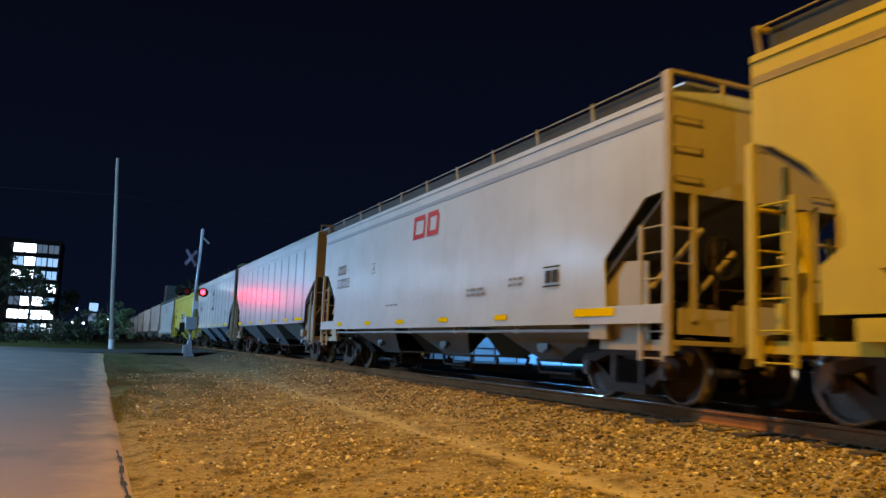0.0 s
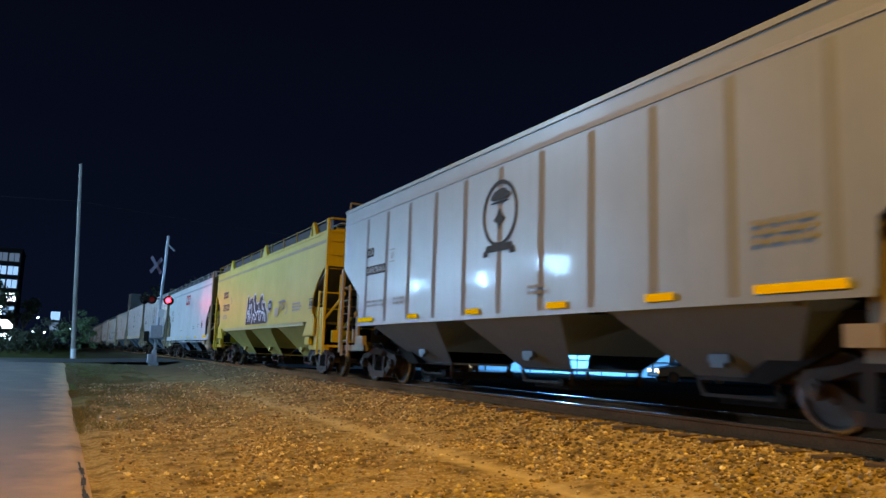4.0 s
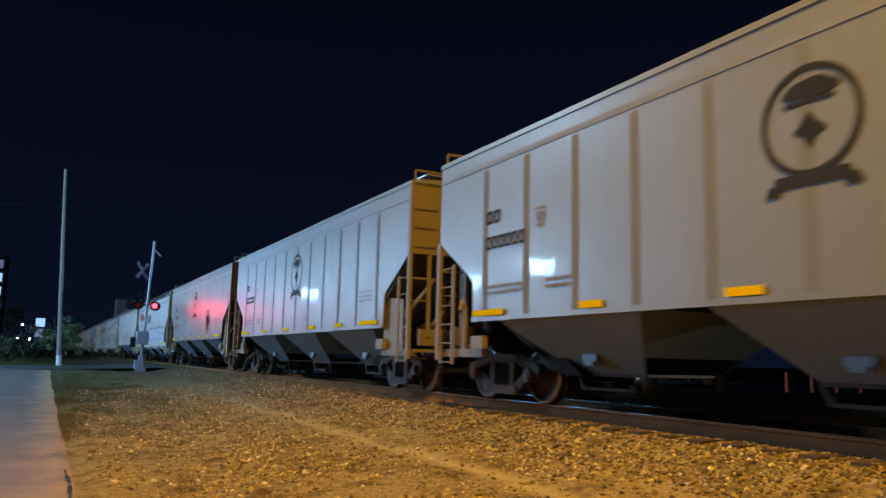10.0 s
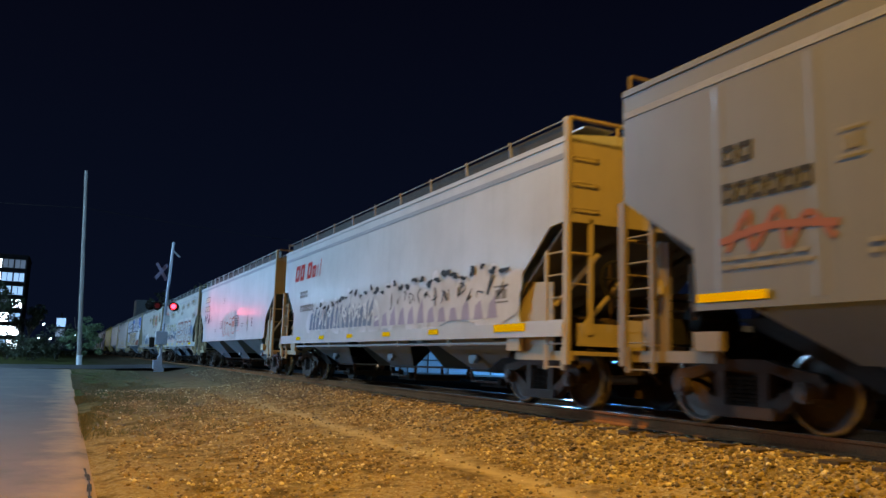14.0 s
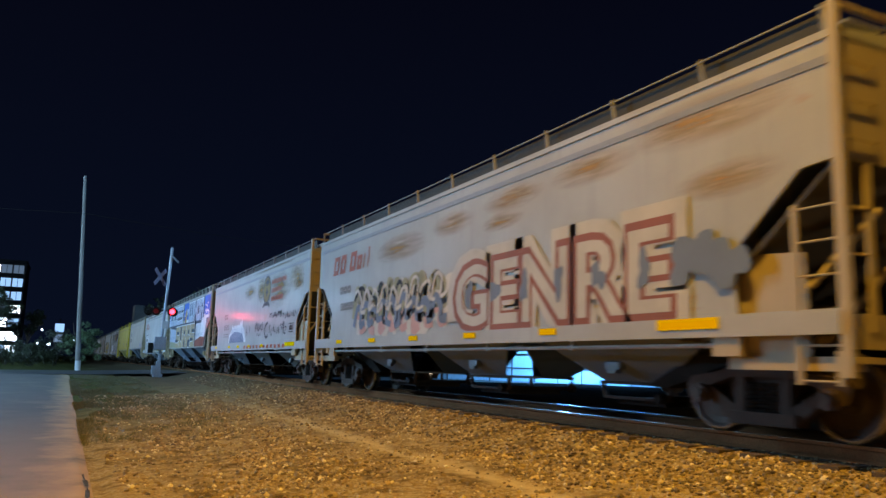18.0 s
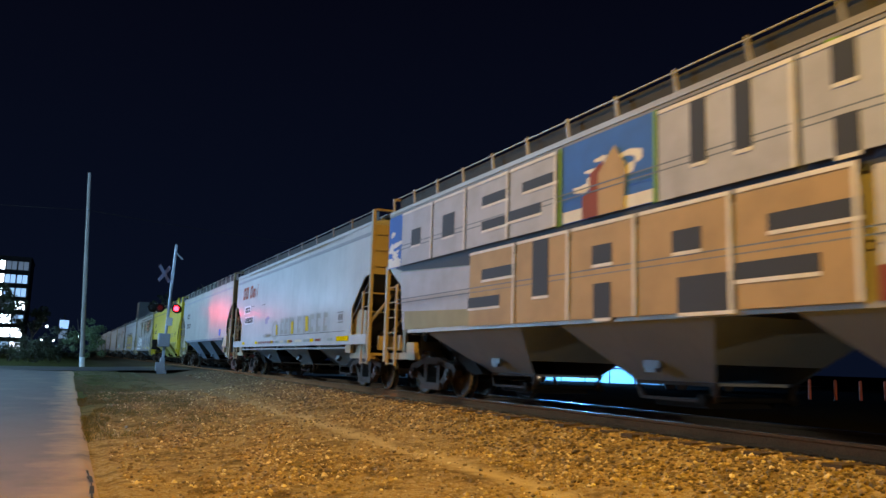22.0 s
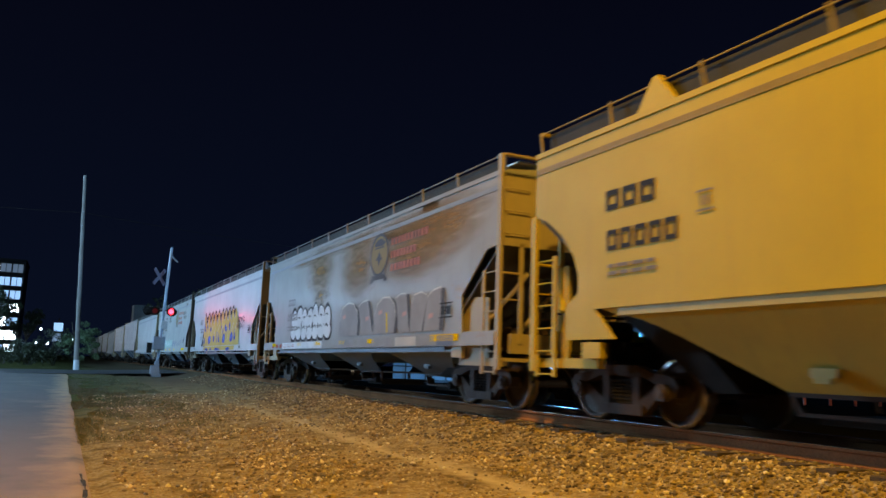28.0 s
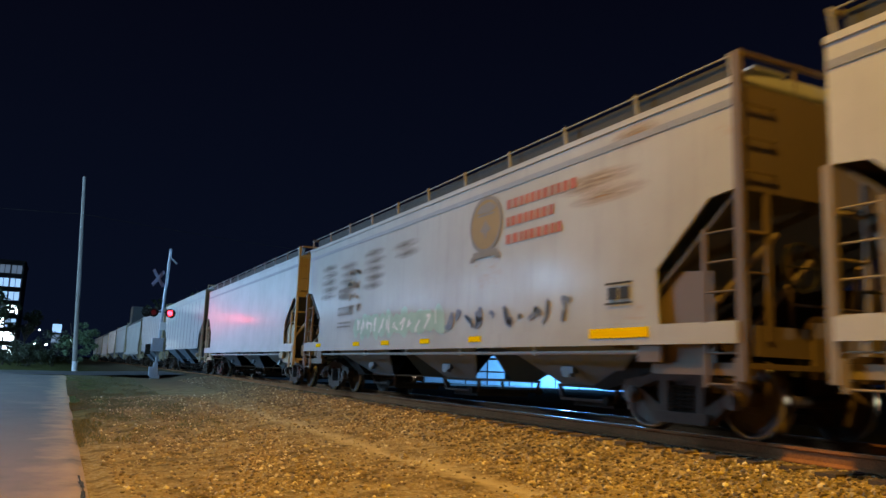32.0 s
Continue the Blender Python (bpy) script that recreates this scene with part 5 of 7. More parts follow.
def reflectors(code, us, v, proud, h=0.1, w=0.46, material=None):
    for u in us:
        a = Art(code, proud).begin()
        a.rect(u - w / 2, v - h / 2, u + w / 2, v + h / 2)
        a.end("reflector", material or REFLECT, "yellow reflector strip" if material is None else "")


def red_marks(code, u0, v0, u1, v1, split, material):
    """Two slanted hollow blocks: a plain stand-in for a herald."""
    a = Art(code).begin()
    w, h = (u1 - u0), (v1 - v0)
    t, sl = 0.13, 0.14
    m = u0 + w * 0.47
    a.rect(u0, v0 + h * 0.12, u0 + t, v1 - h * 0.12, sl)
    a.rect(u0 + 0.04, v1 - t * 0.9, m, v1, sl)
    a.rect(u0 + 0.02, v0, m - 0.02, v0 + t * 0.9, sl)
    a.rect(m - t * 0.8, v0 + t * 0.5, m - 0.01, v1 - t * 0.5, sl)
    b = u0 + w * 0.55
    a.rect(b, v0 + h * 0.12, b + t, v1 - t * 0.9, sl)
    a.rect(b + 0.04, v1 - t * 0.9, u1 - 0.05, v1, sl)
    a.rect(b + 0.02, v0, u1 - 0.05, v0 + t * 0.9, sl)
    a.rect(u1 - t - 0.03, v0 + t * 0.5, u1 - 0.03, v1 - t * 0.6, sl)
    a.end("red_herald", material, "red slanted herald blocks")


def slanted_words(code, u0, v0, u1, v1, material):
    """Red slanted blocks of letter size, two groups."""
    a = Art(code).begin()
    w, h = u1 - u0, v1 - v0
    for f0, f1, top in ((0.0, 0.16, 1), (0.19, 0.34, 1), (0.45, 0.61, 1), (0.64, 0.76, 0.72), (0.80, 0.85, 0.72), (0.90, 0.96, 1)):
        a0, a1 = u0 + f0 * w, u0 + f1 * w
        hh = h * top
        t = min(0.15, (a1 - a0) * 0.36)
        a.rect(a0, v0, a0 + t, v0 + hh, 0.22)
        if a1 - a0 > 0.25:
            a.rect(a1 - t - 0.02, v0, a1 - 0.02, v0 + hh, 0.22)
            for z in (v0, v0 + hh - t * 0.8):
                d = 0.22 * (z - v0)
                a.rect(a0 + t + d, z, a1 - t - 0.02 + d, z + t * 0.8, 0.22)
    a.end("red_lettering", material, "dark red slanted lettering blocks")


def scrawl(art, u0, v0, u1, v1, glyphs, w, rnd):
    gw = (u1 - u0) / glyphs
    for i in range(glyphs):
        a = u0 + i * gw
        pts = [(a + gw * rnd.uniform(0.05, 0.95), v0 + (v1 - v0) * rnd.uniform(0, 1)) for _ in range(rnd.randint(3, 6))]
        art.stroke(pts, w * rnd.uniform(0.7, 1.2))


def stain_material(name, colour):
    """Rust that fades out from the middle of its patch in ragged streaks; its object space runs from -1 to 1."""
    m, n, l, b = node_material(name)
    c = n.new("ShaderNodeTexCoord").outputs["Object"]
    info = n.new("ShaderNodeObjectInfo")
    ln = n.new("ShaderNodeVectorMath")
    ln.operation = "LENGTH"
    l.new(c, ln.inputs[0])
    mp = n.new("ShaderNodeMapping")
    mp.inputs["Scale"].default_value = (1.0, 0.8, 2.2)
    l.new(c, mp.inputs["Vector"])
    t = n.new("ShaderNodeTexNoise")
    t.noise_dimensions = "4D"
    t.inputs["Scale"].default_value, t.inputs["Detail"].default_value, t.inputs["Roughness"].default_value = 1.5, 7, 0.68
    l.new(mp.outputs[0], t.inputs["Vector"])
    w = n.new("ShaderNodeMath")
    w.operation = "MULTIPLY"
    l.new(info.outputs["Random"], w.inputs[0])
    w.inputs[1].default_value = 40
    l.new(w.outputs[0], t.inputs["W"])
    fall = ramp_node(n, l, ln.outputs["Value"], 1.0, 0.15)
    hit = n.new("ShaderNodeMath")
    hit.operation = "MULTIPLY"
    l.new(fall, hit.inputs[0])
    l.new(ramp_node(n, l, t.outputs[0], 0.30, 0.62), hit.inputs[1])
    k = n.new("ShaderNodeMath")
    k.operation = "MULTIPLY"
    l.new(hit.outputs[0], k.inputs[0])
    k.inputs[1].default_value = 0.8
    k.use_clamp = True
    l.new(k.outputs[0], b.inputs["Alpha"])
    l.new(mix_node(n, l, ramp_node(n, l, t.outputs[0], 0.4, 0.75), colour, tuple(v * 0.7 for v in colour)), b.inputs["Base Color"])
    b.inputs["Roughness"].default_value = 0.85
    return m


STAINS = {"rust": stain_material("rust_stain", (0.40, 0.225, 0.07)), "rustpale": stain_material("pale_rust_stain", (0.44, 0.27, 0.09)), "dirt": stain_material("dirt_shade", (0.22, 0.18, 0.14))}


def stain(code, spots, material, seed):
    for i, (u, v, ru, rv) in enumerate(spots):
        bm = bmesh.new()
        bm.faces.new([bm.verts.new(p) for p in ((0, 1, -1), (0, -1, -1), (0, -1, 1), (0, 1, 1))])
        o = part("rust_patch", bm, material, CAR[code])
        o.location, o.scale = (-HW - 0.004 - 0.0007 * i - 0.0002 * seed, -u, v), (1, ru * 1.9, rv * 1.7)


# white cars with the red herald
for code in "BF":
    red_marks(code, 7.6, 3.44, 9.08, 3.98, 0, HERALD_RED)
    art = Art(code)
    number_blocks(art, 1.55, 3.02, 2.4, 3.3, 3, FADED, "dark stencilled mark blocks")
    number_blocks(art, 1.55, 2.62, 2.8, 2.9, 6, FADED, "dark stencilled number blocks")
    panel_box(art, 4.75, 2.86, 5.05, 3.14, FADED)
    panel_box(art, 13.45, 2.02, 13.95, 2.36)
    small_print(art, 10.6, 2.1, 11.4, 2)
    small_print(art, 12.3, 2.2, 12.9, 2, seed=4)
    small_print(art, 6.0, 1.95, 6.9, 1, seed=5)
    reflectors(code, (2.1, 4.7, 7.1, 9.6, 12.1), 1.56, 0.05)
    reflectors(code, (14.9,), 1.58, 0.05, 0.12, 1.0)

# grey cars
for code in "CDGHI":
    if code != "C":
        oval_herald(code, 8.05, 3.46, 0.58, 0.58)
        art = Art(code)
        number_blocks(art, 1.72, 3.3, 2.2, 3.52, 2, INK, "black stencilled mark blocks")
        number_blocks(art, 1.72, 2.86, 2.95, 3.08, 6, INK, "black stencilled number blocks")
        small_print(art, 1.7, 2.2, 2.9, 2)
        small_print(art, 3.5, 2.2, 4.1, 2, seed=7)
        panel_box(art, 3.22, 3.06, 3.5, 3.36, FADED)
        small_print(art, 9.0, 2.1, 9.6, 2, seed=8)
        small_print(art, 13.4, 2.5, 14.2, 3, FADED, seed=9)
    reflectors(code, (1.85,), 1.80, 0.03, 0.1, 1.0)
    reflectors(code, (4.6, 7.2, 9.8, 12.0), 1.80, 0.03, 0.1, 0.5)
    reflectors(code, (14.0,), 1.80, 0.03, 0.1, 1.1)
rnd = random.Random(11)
art = Art("I").begin()
art.stroke([(11.0, 2.85), (11.5, 2.98), (11.95, 2.86), (11.6, 2.72), (11.05, 2.74), (11.2, 2.6), (11.9, 2.62), (12.1, 2.5)], 0.085)
art.stroke([(11.15, 2.62), (11.2, 2.3), (11.35, 2.0), (11.6, 2.1), (11.75, 2.5), (11.5, 2.45)], 0.085)
art.stroke([(11.2, 2.5), (11.45, 2.72), (11.7, 2.55), (11.5, 2.3), (11.3, 2.42), (11.65, 2.66), (11.9, 2.4), (11.6, 2.2)], 0.075)
art.stroke([(11.3, 2.1), (11.45, 2.6), (11.55, 2.05), (11.7, 2.75)], 0.06)
art.stroke([(11.7, 2.1), (11.95, 2.15), (12.1, 2.4), (11.85, 2.5), (11.4, 2.3)], 0.07)
art.end("graffiti", SPRAY["thinred"], "thin red sprayed scrawl")
art.begin()
art.stroke([(1.8, 2.3), (2.1, 2.72), (2.15, 2.3), (2.5, 2.7), (2.6, 2.25), (2.85, 2.6), (3.15, 2.3)], 0.07)
art.stroke([(1.7, 2.42), (2.4, 2.52), (3.2, 2.44)], 0.08)
art.end("graffiti", SPRAY["thinred"], "thin red sprayed scrawl")
art.begin()
for i in range(5):
    art.ring(5.2 + i * 0.42, 2.2 + 0.06 * math.sin(i * 2), 0.3, 0.24 + 0.04 * (i % 2), 0.05)
scrawl(art, 4.9, 1.95, 7.1, 2.5, 6, 0.05, rnd)
art.end("graffiti", SPRAY["lilac"], "pale violet sprayed tag")

# yellow cars
for code in "AEQ":
    art = Art(code)
    number_blocks(art, 1.75, 3.22, 2.8, 3.5, 3, INK, "black stencilled mark blocks")
    number_blocks(art, 1.78, 2.66, 3.2, 2.94, 5, INK, "black stencilled number blocks")
    panel_box(art, 3.5, 2.92, 3.75, 3.18, FADED)
    small_print(art, 1.85, 2.42, 2.8, 2)
    panel_box(art, 15.2, 2.25, 15.65, 2.55)
    small_print(art, 13.4, 2.45, 14.4, 3, seed=12)
    art.begin()
    art.rect(11.17, 2.14, 11.68, 2.44)
    art.end("stencil_patch", SPRAY["tan"], "tan overpainted patch")
rnd = random.Random(21)
art = Art("E")
CROWN = [(6.62, 1.95), (6.72, 2.55), (6.86, 3.02), (7.0, 3.06), (7.12, 2.78), (7.3, 2.92), (7.5, 2.94), (7.66, 2.98), (7.8, 2.78), (7.95, 3.04), (8.18, 3.06), (8.32, 2.74), (8.55, 2.66), (8.75, 2.72),
         (8.95, 2.92), (9.16, 3.02), (9.3, 2.92), (9.4, 2.66), (9.62, 2.7), (9.76, 2.5), (10.0, 2.36), (10.16, 2.08), (10.1, 1.95)]
art.begin()
art.poly([(u + (u - 8.4) * 0.035, v + 0.07 if v > 1.96 else v) for u, v in CROWN])
art.end("graffiti", SPRAY["pale"], "white halo of sprayed graffiti")
art.begin()
art.poly(CROWN)
art.end("graffiti", SPRAY["black"], "black fill of sprayed graffiti")
art.begin()
for pts in (((6.8, 2.2), (6.95, 2.5), (7.12, 2.3), (7.05, 2.05)), ((7.15, 2.75), (7.2, 2.4), (7.4, 2.1)), ((7.3, 2.55), (7.5, 2.72), (7.62, 2.5), (7.55, 2.2)), ((7.7, 2.0), (7.9, 2.3), (8.1, 2.25), (8.2, 2.0)),
            ((8.0, 2.8), (8.1, 2.5), (8.35, 2.35)), ((8.35, 2.1), (8.6, 2.42), (8.85, 2.3), (8.9, 2.05)), ((8.75, 2.6), (8.9, 2.4), (9.15, 2.42)), ((9.05, 2.05), (9.25, 2.35), (9.5, 2.3), (9.55, 2.05)),
            ((9.25, 2.8), (9.3, 2.55), (9.55, 2.45)), ((9.6, 2.35), (9.8, 2.2), (9.85, 2.0))):
    art.stroke(pts, 0.085)
art.end("graffiti", SPRAY["white"], "silver highlights of sprayed graffiti")
art.begin()
art.blob(10.42, 2.54, 0.28, 0.25, rnd, 0.05)
art.end("graffiti", SPRAY["pale"], "white halo of a sprayed disc")
art.begin()
art.blob(10.44, 2.55, 0.23, 0.2, rnd, 0.1)
art.end("graffiti", SPRAY["black"], "black sprayed disc")
art.begin()
art.stroke([(10.28, 2.5), (10.36, 2.62), (10.44, 2.5), (10.54, 2.62), (10.62, 2.48)], 0.045)
art.end("graffiti", SPRAY["white"], "white strokes on a sprayed disc")
art.begin()
art.stroke([(11.66, 2.62), (11.9, 2.6), (12.3, 2.64), (12.6, 2.58)], 0.07)
for pts in (((11.75, 2.55), (11.85, 2.34), (12.0, 2.5), (11.92, 2.58)), ((12.05, 2.4), (12.2, 2.56), (12.32, 2.4), (12.1, 2.36)), ((12.4, 2.56), (12.38, 2.36), (12.56, 2.46)), ((12.7, 2.5), (12.82, 2.34), (12.7, 2.2), (12.6, 2.26))):
    art.stroke(pts, 0.04)
art.end("graffiti", SPRAY["dirt"], "thin brown sprayed tag")
art = Art("Q").begin()
scrawl(art, 10.95, 2.2, 11.9, 2.55, 4, 0.06, random.Random(5))
art.end("graffiti", SPRAY["lilac"], "pale violet sprayed tag")

# white cars with red lettering blocks
for code, m in (("J", HERALD_RED), ("L", WORN_RED), ("O", WORN_RED)):
    slanted_words(code, 1.3, 3.38, 4.25, 3.88, m)
    art = Art(code)
    number_blocks(art, 1.95, 2.82, 2.85, 3.02, 3, FADED, "faded stencilled mark blocks")
    number_blocks(art, 2.05, 2.38, 3.5, 2.58, 6, FADED, "faded stencilled number blocks")
    panel_box(art, 14.3, 2.0, 14.8, 2.3, FADED)
    reflectors(code, (2.2, 4.6, 7.0, 9.5, 12.0), 1.56, 0.05)
    reflectors(code, (14.9,), 1.57, 0.05, 0.13, 1.0)

# silver and blue piece
rnd = random.Random(31)
art = Art("J").begin()
for i in range(26):
    art.blob(3.3 + i * 0.46, 2.12 + 0.05 * math.sin(i), 0.4, 0.42 + 0.12 * rnd.random(), rnd, 0.18)
art.end("graffiti", SPRAY["silver"], "silver field of long graffiti")
art.begin()
for i in range(16):
    art.poly([(3.2 + i * 0.33, 1.8), (3.45 + i * 0.33, 1.78), (3.55 + i * 0.33 + 0.1 * rnd.random(), 2.3 + 0.25 * rnd.random()), (3.3 + i * 0.33, 2.2)])
art.end("graffiti", SPRAY["steel"], "slate blue shapes of long graffiti")
art.begin()
for i in range(12):
    art.poly([(8.6 + i * 0.5, 1.76), (8.95 + i * 0.5, 1.76), (8.85 + i * 0.5, 2.0 + 0.3 * rnd.random()), (8.65 + i * 0.5, 2.0)])
art.end("graffiti", SPRAY["lilac"], "pale violet shapes of long graffiti")
art.begin()
for i in range(30):
    u = 3.9 + i * 0.37
    art.blob(u, 2.62 + 0.08 * math.sin(i * 1.7) - 0.2 * (i < 6), 0.16 * rnd.uniform(0.5, 1.2), 0.07 * rnd.uniform(0.5, 1.3), rnd, 0.3, 12)
scrawl(art, 9.5, 2.1, 14.8, 2.5, 14, 0.03, rnd)
art.end("graffiti", SPRAY["black"], "black smudges over long graffiti")
art.begin()
scrawl(art, 3.4, 1.85, 9.0, 2.45, 14, 0.07, rnd)
art.end("graffiti", SPRAY["white"], "white lines of long graffiti")

# cream car with red piece
art = Art("K")
art.begin()
art.rect(1.7, 3.62, 3.0, 3.92)
art.rect(1.65, 3.15, 3.05, 3.45)
art.end("stencil_patch", FADED)
number_blocks(art, 1.8, 3.67, 2.9, 3.87, 3, SPRAY["cream"], "", "mark_marking")
number_blocks(art, 1.75, 3.2, 2.95, 3.4, 5, SPRAY["cream"], "", "number_marking")
rnd = random.Random(41)
art.begin()
scrawl(art, 1.7, 2.55, 3.6, 3.0, 6, 0.07, rnd)
art.end("graffiti", SPRAY["slate"], "dark blue sprayed tag")
small_print(art, 6.2, 2.5, 7.2, 4)
small_print(art, 4.9, 2.15, 5.4, 2, seed=3)
panel_box(art, 6.9, 3.35, 7.2, 3.6, FADED)
art.begin()
art.poly([(6.9, 2.3), (7.0, 2.78), (7.4, 2.86), (7.7, 2.8), (8.1, 2.92), (8.5, 2.9), (8.8, 2.97), (9.2, 2.9), (9.6, 3.02), (9.72, 2.7), (9.9, 2.5), (9.95, 1.8), (7.3, 1.8), (7.0, 2.0)])
art.end("graffiti", SPRAY["chalk"], "thin pale field of red graffiti")
RED_STROKES = (((7.0, 2.62), (7.05, 2.2), (7.25, 1.86), (7.5, 1.95), (7.55, 2.5)), ((7.3, 2.5), (7.6, 2.3), (7.75, 2.0)), ((7.8, 2.6), (7.85, 2.2), (7.9, 1.85)), ((7.8, 2.35), (8.1, 2.42), (8.35, 2.38)), ((8.3, 2.62), (8.3, 2.2), (8.42, 1.86)),
               ((8.5, 2.55), (8.8, 2.6), (9.05, 2.56)), ((8.55, 2.3), (8.8, 2.34), (9.0, 2.3)), ((8.6, 2.6), (8.58, 2.1), (8.7, 1.86)), ((9.2, 2.6), (9.15, 2.2), (9.25, 1.9)), ((9.2, 2.55), (9.6, 2.6), (9.7, 2.4), (9.3, 2.34)), ((9.4, 2.32), (9.75, 2.2), (9.8, 1.95), (9.35, 1.9)))
for k, pts in enumerate(RED_STROKES):
    art.begin()
    art.layer -= 0 if pts is RED_STROKES[-1] else 1
    art.x -= 0.0001 * k
    art.stroke(pts, 0.045 + 0.035 * (k % 3 == 0))
    art.end("graffiti", SPRAY["faded"] if k % 3 else SPRAY["brown"], "faded red stroke of graffiti")
rr = random.Random(43)
art.begin()
for i in range(16):
    u, v = rr.uniform(7.0, 9.6), rr.uniform(1.85, 2.65)
    art.stroke([(u, v), (u + rr.uniform(-0.12, 0.3), v + rr.uniform(-0.05, 0.2)), (u + rr.uniform(0.05, 0.4), v + rr.uniform(-0.2, 0.15))], rr.uniform(0.025, 0.06))
art.end("graffiti", SPRAY["pink"], "faint pink stroke of graffiti")
art.begin()
art.poly([(9.2, 2.22), (9.75, 2.2), (9.8, 2.46), (9.25, 2.44)])
art.end("graffiti", SPRAY["faded"], "red block of graffiti")
small_print(art, 9.85, 2.62, 10.7, 5)
small_print(art, 11.2, 2.26, 11.7, 2, seed=6)
panel_box(art, 13.1, 2.13, 13.42, 2.45)
art.begin()
art.poly([(7.3, 1.84), (10.95, 2.02), (10.9, 2.05), (7.3, 1.88)])
art.end("graffiti", SPRAY["pink"], "pink underline of graffiti")
stain_k = (12.25, 2.25, 0.12, 0.25)

# big block piece
rnd = random.Random(51)
art = Art("L").begin()
for i in range(12):
    art.blob(3.6 + i * 0.44, 2.2 + 0.08 * math.sin(i * 1.3), 0.36, 0.46 + 0.06 * rnd.random(), rnd, 0.16)
art.end("graffiti", SPRAY["pale"], "pale field of swirled graffiti")
for paint_name, w, v0, v1, k, label in (("pink", 0.22, 1.75, 2.3, 8, "pink swirls of graffiti"), ("olive", 0.24, 2.1, 2.9, 12, "olive swirls of graffiti"), ("black", 0.10, 2.0, 2.95, 10, "dark outlines of graffiti"), ("steel", 0.18, 1.9, 2.5, 9, "grey-blue swirls of graffiti"), ("pale", 0.09, 2.2, 2.85, 9, "pale swirls of graffiti")):
    art.begin()
    for i in range(k):
        a = 3.3 + (i + 0.5) * 5.1 / k
        h = v1 - v0
        art.stroke([(a - 0.35, v0 + h * rnd.random()), (a - 0.15, v0 + h * rnd.uniform(0.6, 1)), (a + 0.12, v0 + h * rnd.uniform(0.4, 0.9)), (a + 0.1, v0 + h * rnd.uniform(0, 0.3)), (a + 0.4, v0 + h * rnd.uniform(0, 0.4))], w * rnd.uniform(0.7, 1.2))
    art.end("graffiti", SPRAY[paint_name], label)
art.begin()
art.letters("GENRE", 8.75, 1.64, 14.7, 2.92, 0.12)
art.end("graffiti", SPRAY["chalk"], "chalky outline of block letters")
art.begin()
art.letters("GENRE", 8.85, 1.70, 14.62, 2.86, 0.055)
art.end("graffiti", SPRAY["thinred"], "faded maroon block letters")
art.begin()
art.letters("GENRE", 8.9, 1.74, 14.6, 2.82, 0.012)
art.end("graffiti", SPRAY["chalk"], "chalky faces of block letters")
art.begin()
for i in range(6):
    art.blob(14.8 + 0.16 * i, 2.3 + 0.1 * math.sin(i), 0.2, 0.24, rnd, 0.25)
for i in range(6):
    art.blob(9.4 + i * 0.95, 2.3, 0.14, 0.2, rnd, 0.3)
art.end("graffiti", SPRAY["steel"], "blue-grey patches of graffiti")

# oval herald with red lines of small lettering, rust
for code in "MRT":
    oval_herald(code, 10.9, 3.6, 0.58, 0.52, SPRAY["charcoal"] if code != "T" else FADED, SPRAY["dullgold"])
    art = Art(code)
    art.begin()
    for i, w in enumerate((1.95, 1.55, 1.6)):
        v = 3.74 - i * 0.3
        u = 11.62
        rr = random.Random(i)
        while u < 11.62 + w - 0.1:
            k = rr.uniform(0.14, 0.22)
            art.rect(u, v, u + k * 0.68, v + 0.16)
            u += k
    art.end("red_lettering", WORN_RED, "red lettering blocks in three lines")
    number_blocks(art, 2.9, 2.8, 3.75, 3.02, 3, FADED, "faded stencilled mark blocks")
    number_blocks(art, 2.92, 2.32, 4.1, 2.54, 6, FADED, "faded stencilled number blocks")
    small_print(art, 2.95, 2.1, 4.0, 2)
    panel_box(art, 14.3, 1.95, 14.85, 2.25)
    reflectors(code, (1.5, 4.6, 6.5, 8.6, 10.7), 1.56, 0.05)
    reflectors(code, (14.6,), 1.57, 0.05, 0.13, 1.2)
reflectors("M", [7.8 + i * 0.55 for i in range(12)], 1.52, 0.05, 0.12, 0.3, REDTAPE)
reflectors("R", [1.4 + i * 0.5 for i in range(6)], 1.52, 0.05, 0.12, 0.28, REDTAPE)
stain("K", (stain_k,), STAINS["rustpale"], 8)
stain("L", ((8.6, 3.75, 0.5, 0.15), (10.8, 3.85, 0.55, 0.14), (10.5, 3.5, 0.4, 0.1), (13.0, 3.88, 0.55, 0.15), (15.5, 3.2, 0.45, 0.14), (15.2, 4.0, 0.7, 0.2), (6.0, 3.6, 0.8, 0.2)), STAINS["rustpale"], 1)
stain("M", ((8.0, 3.7, 0.6, 0.2), (10.05, 3.7, 0.45, 0.34), (12.7, 3.5, 0.9, 0.4), (14.9, 3.75, 0.5, 0.3), (10.5, 4.37, 1.2, 0.05), (13.0, 4.37, 0.9, 0.05)), STAINS["rustpale"], 2)
stain("M", ((10.0, 3.62, 0.35, 0.18), (15.2, 3.5, 0.35, 0.15)), STAINS["rust"], 3)
stain("R", ((6.2, 3.7, 0.8, 0.5), (9.4, 3.6, 0.9, 0.7), (13.0, 3.6, 1.4, 0.6), (14.8, 3.8, 0.8, 0.4), (6.4, 2.9, 0.5, 0.3)), STAINS["rustpale"], 4)
stain("R", ((4.5, 4.1, 1.0, 0.12), (7.5, 4.15, 1.2, 0.12), (11.0, 4.12, 1.6, 0.15), (14.0, 4.05, 1.6, 0.2), (12.6, 3.45, 1.0, 0.35)), STAINS["rust"], 9)
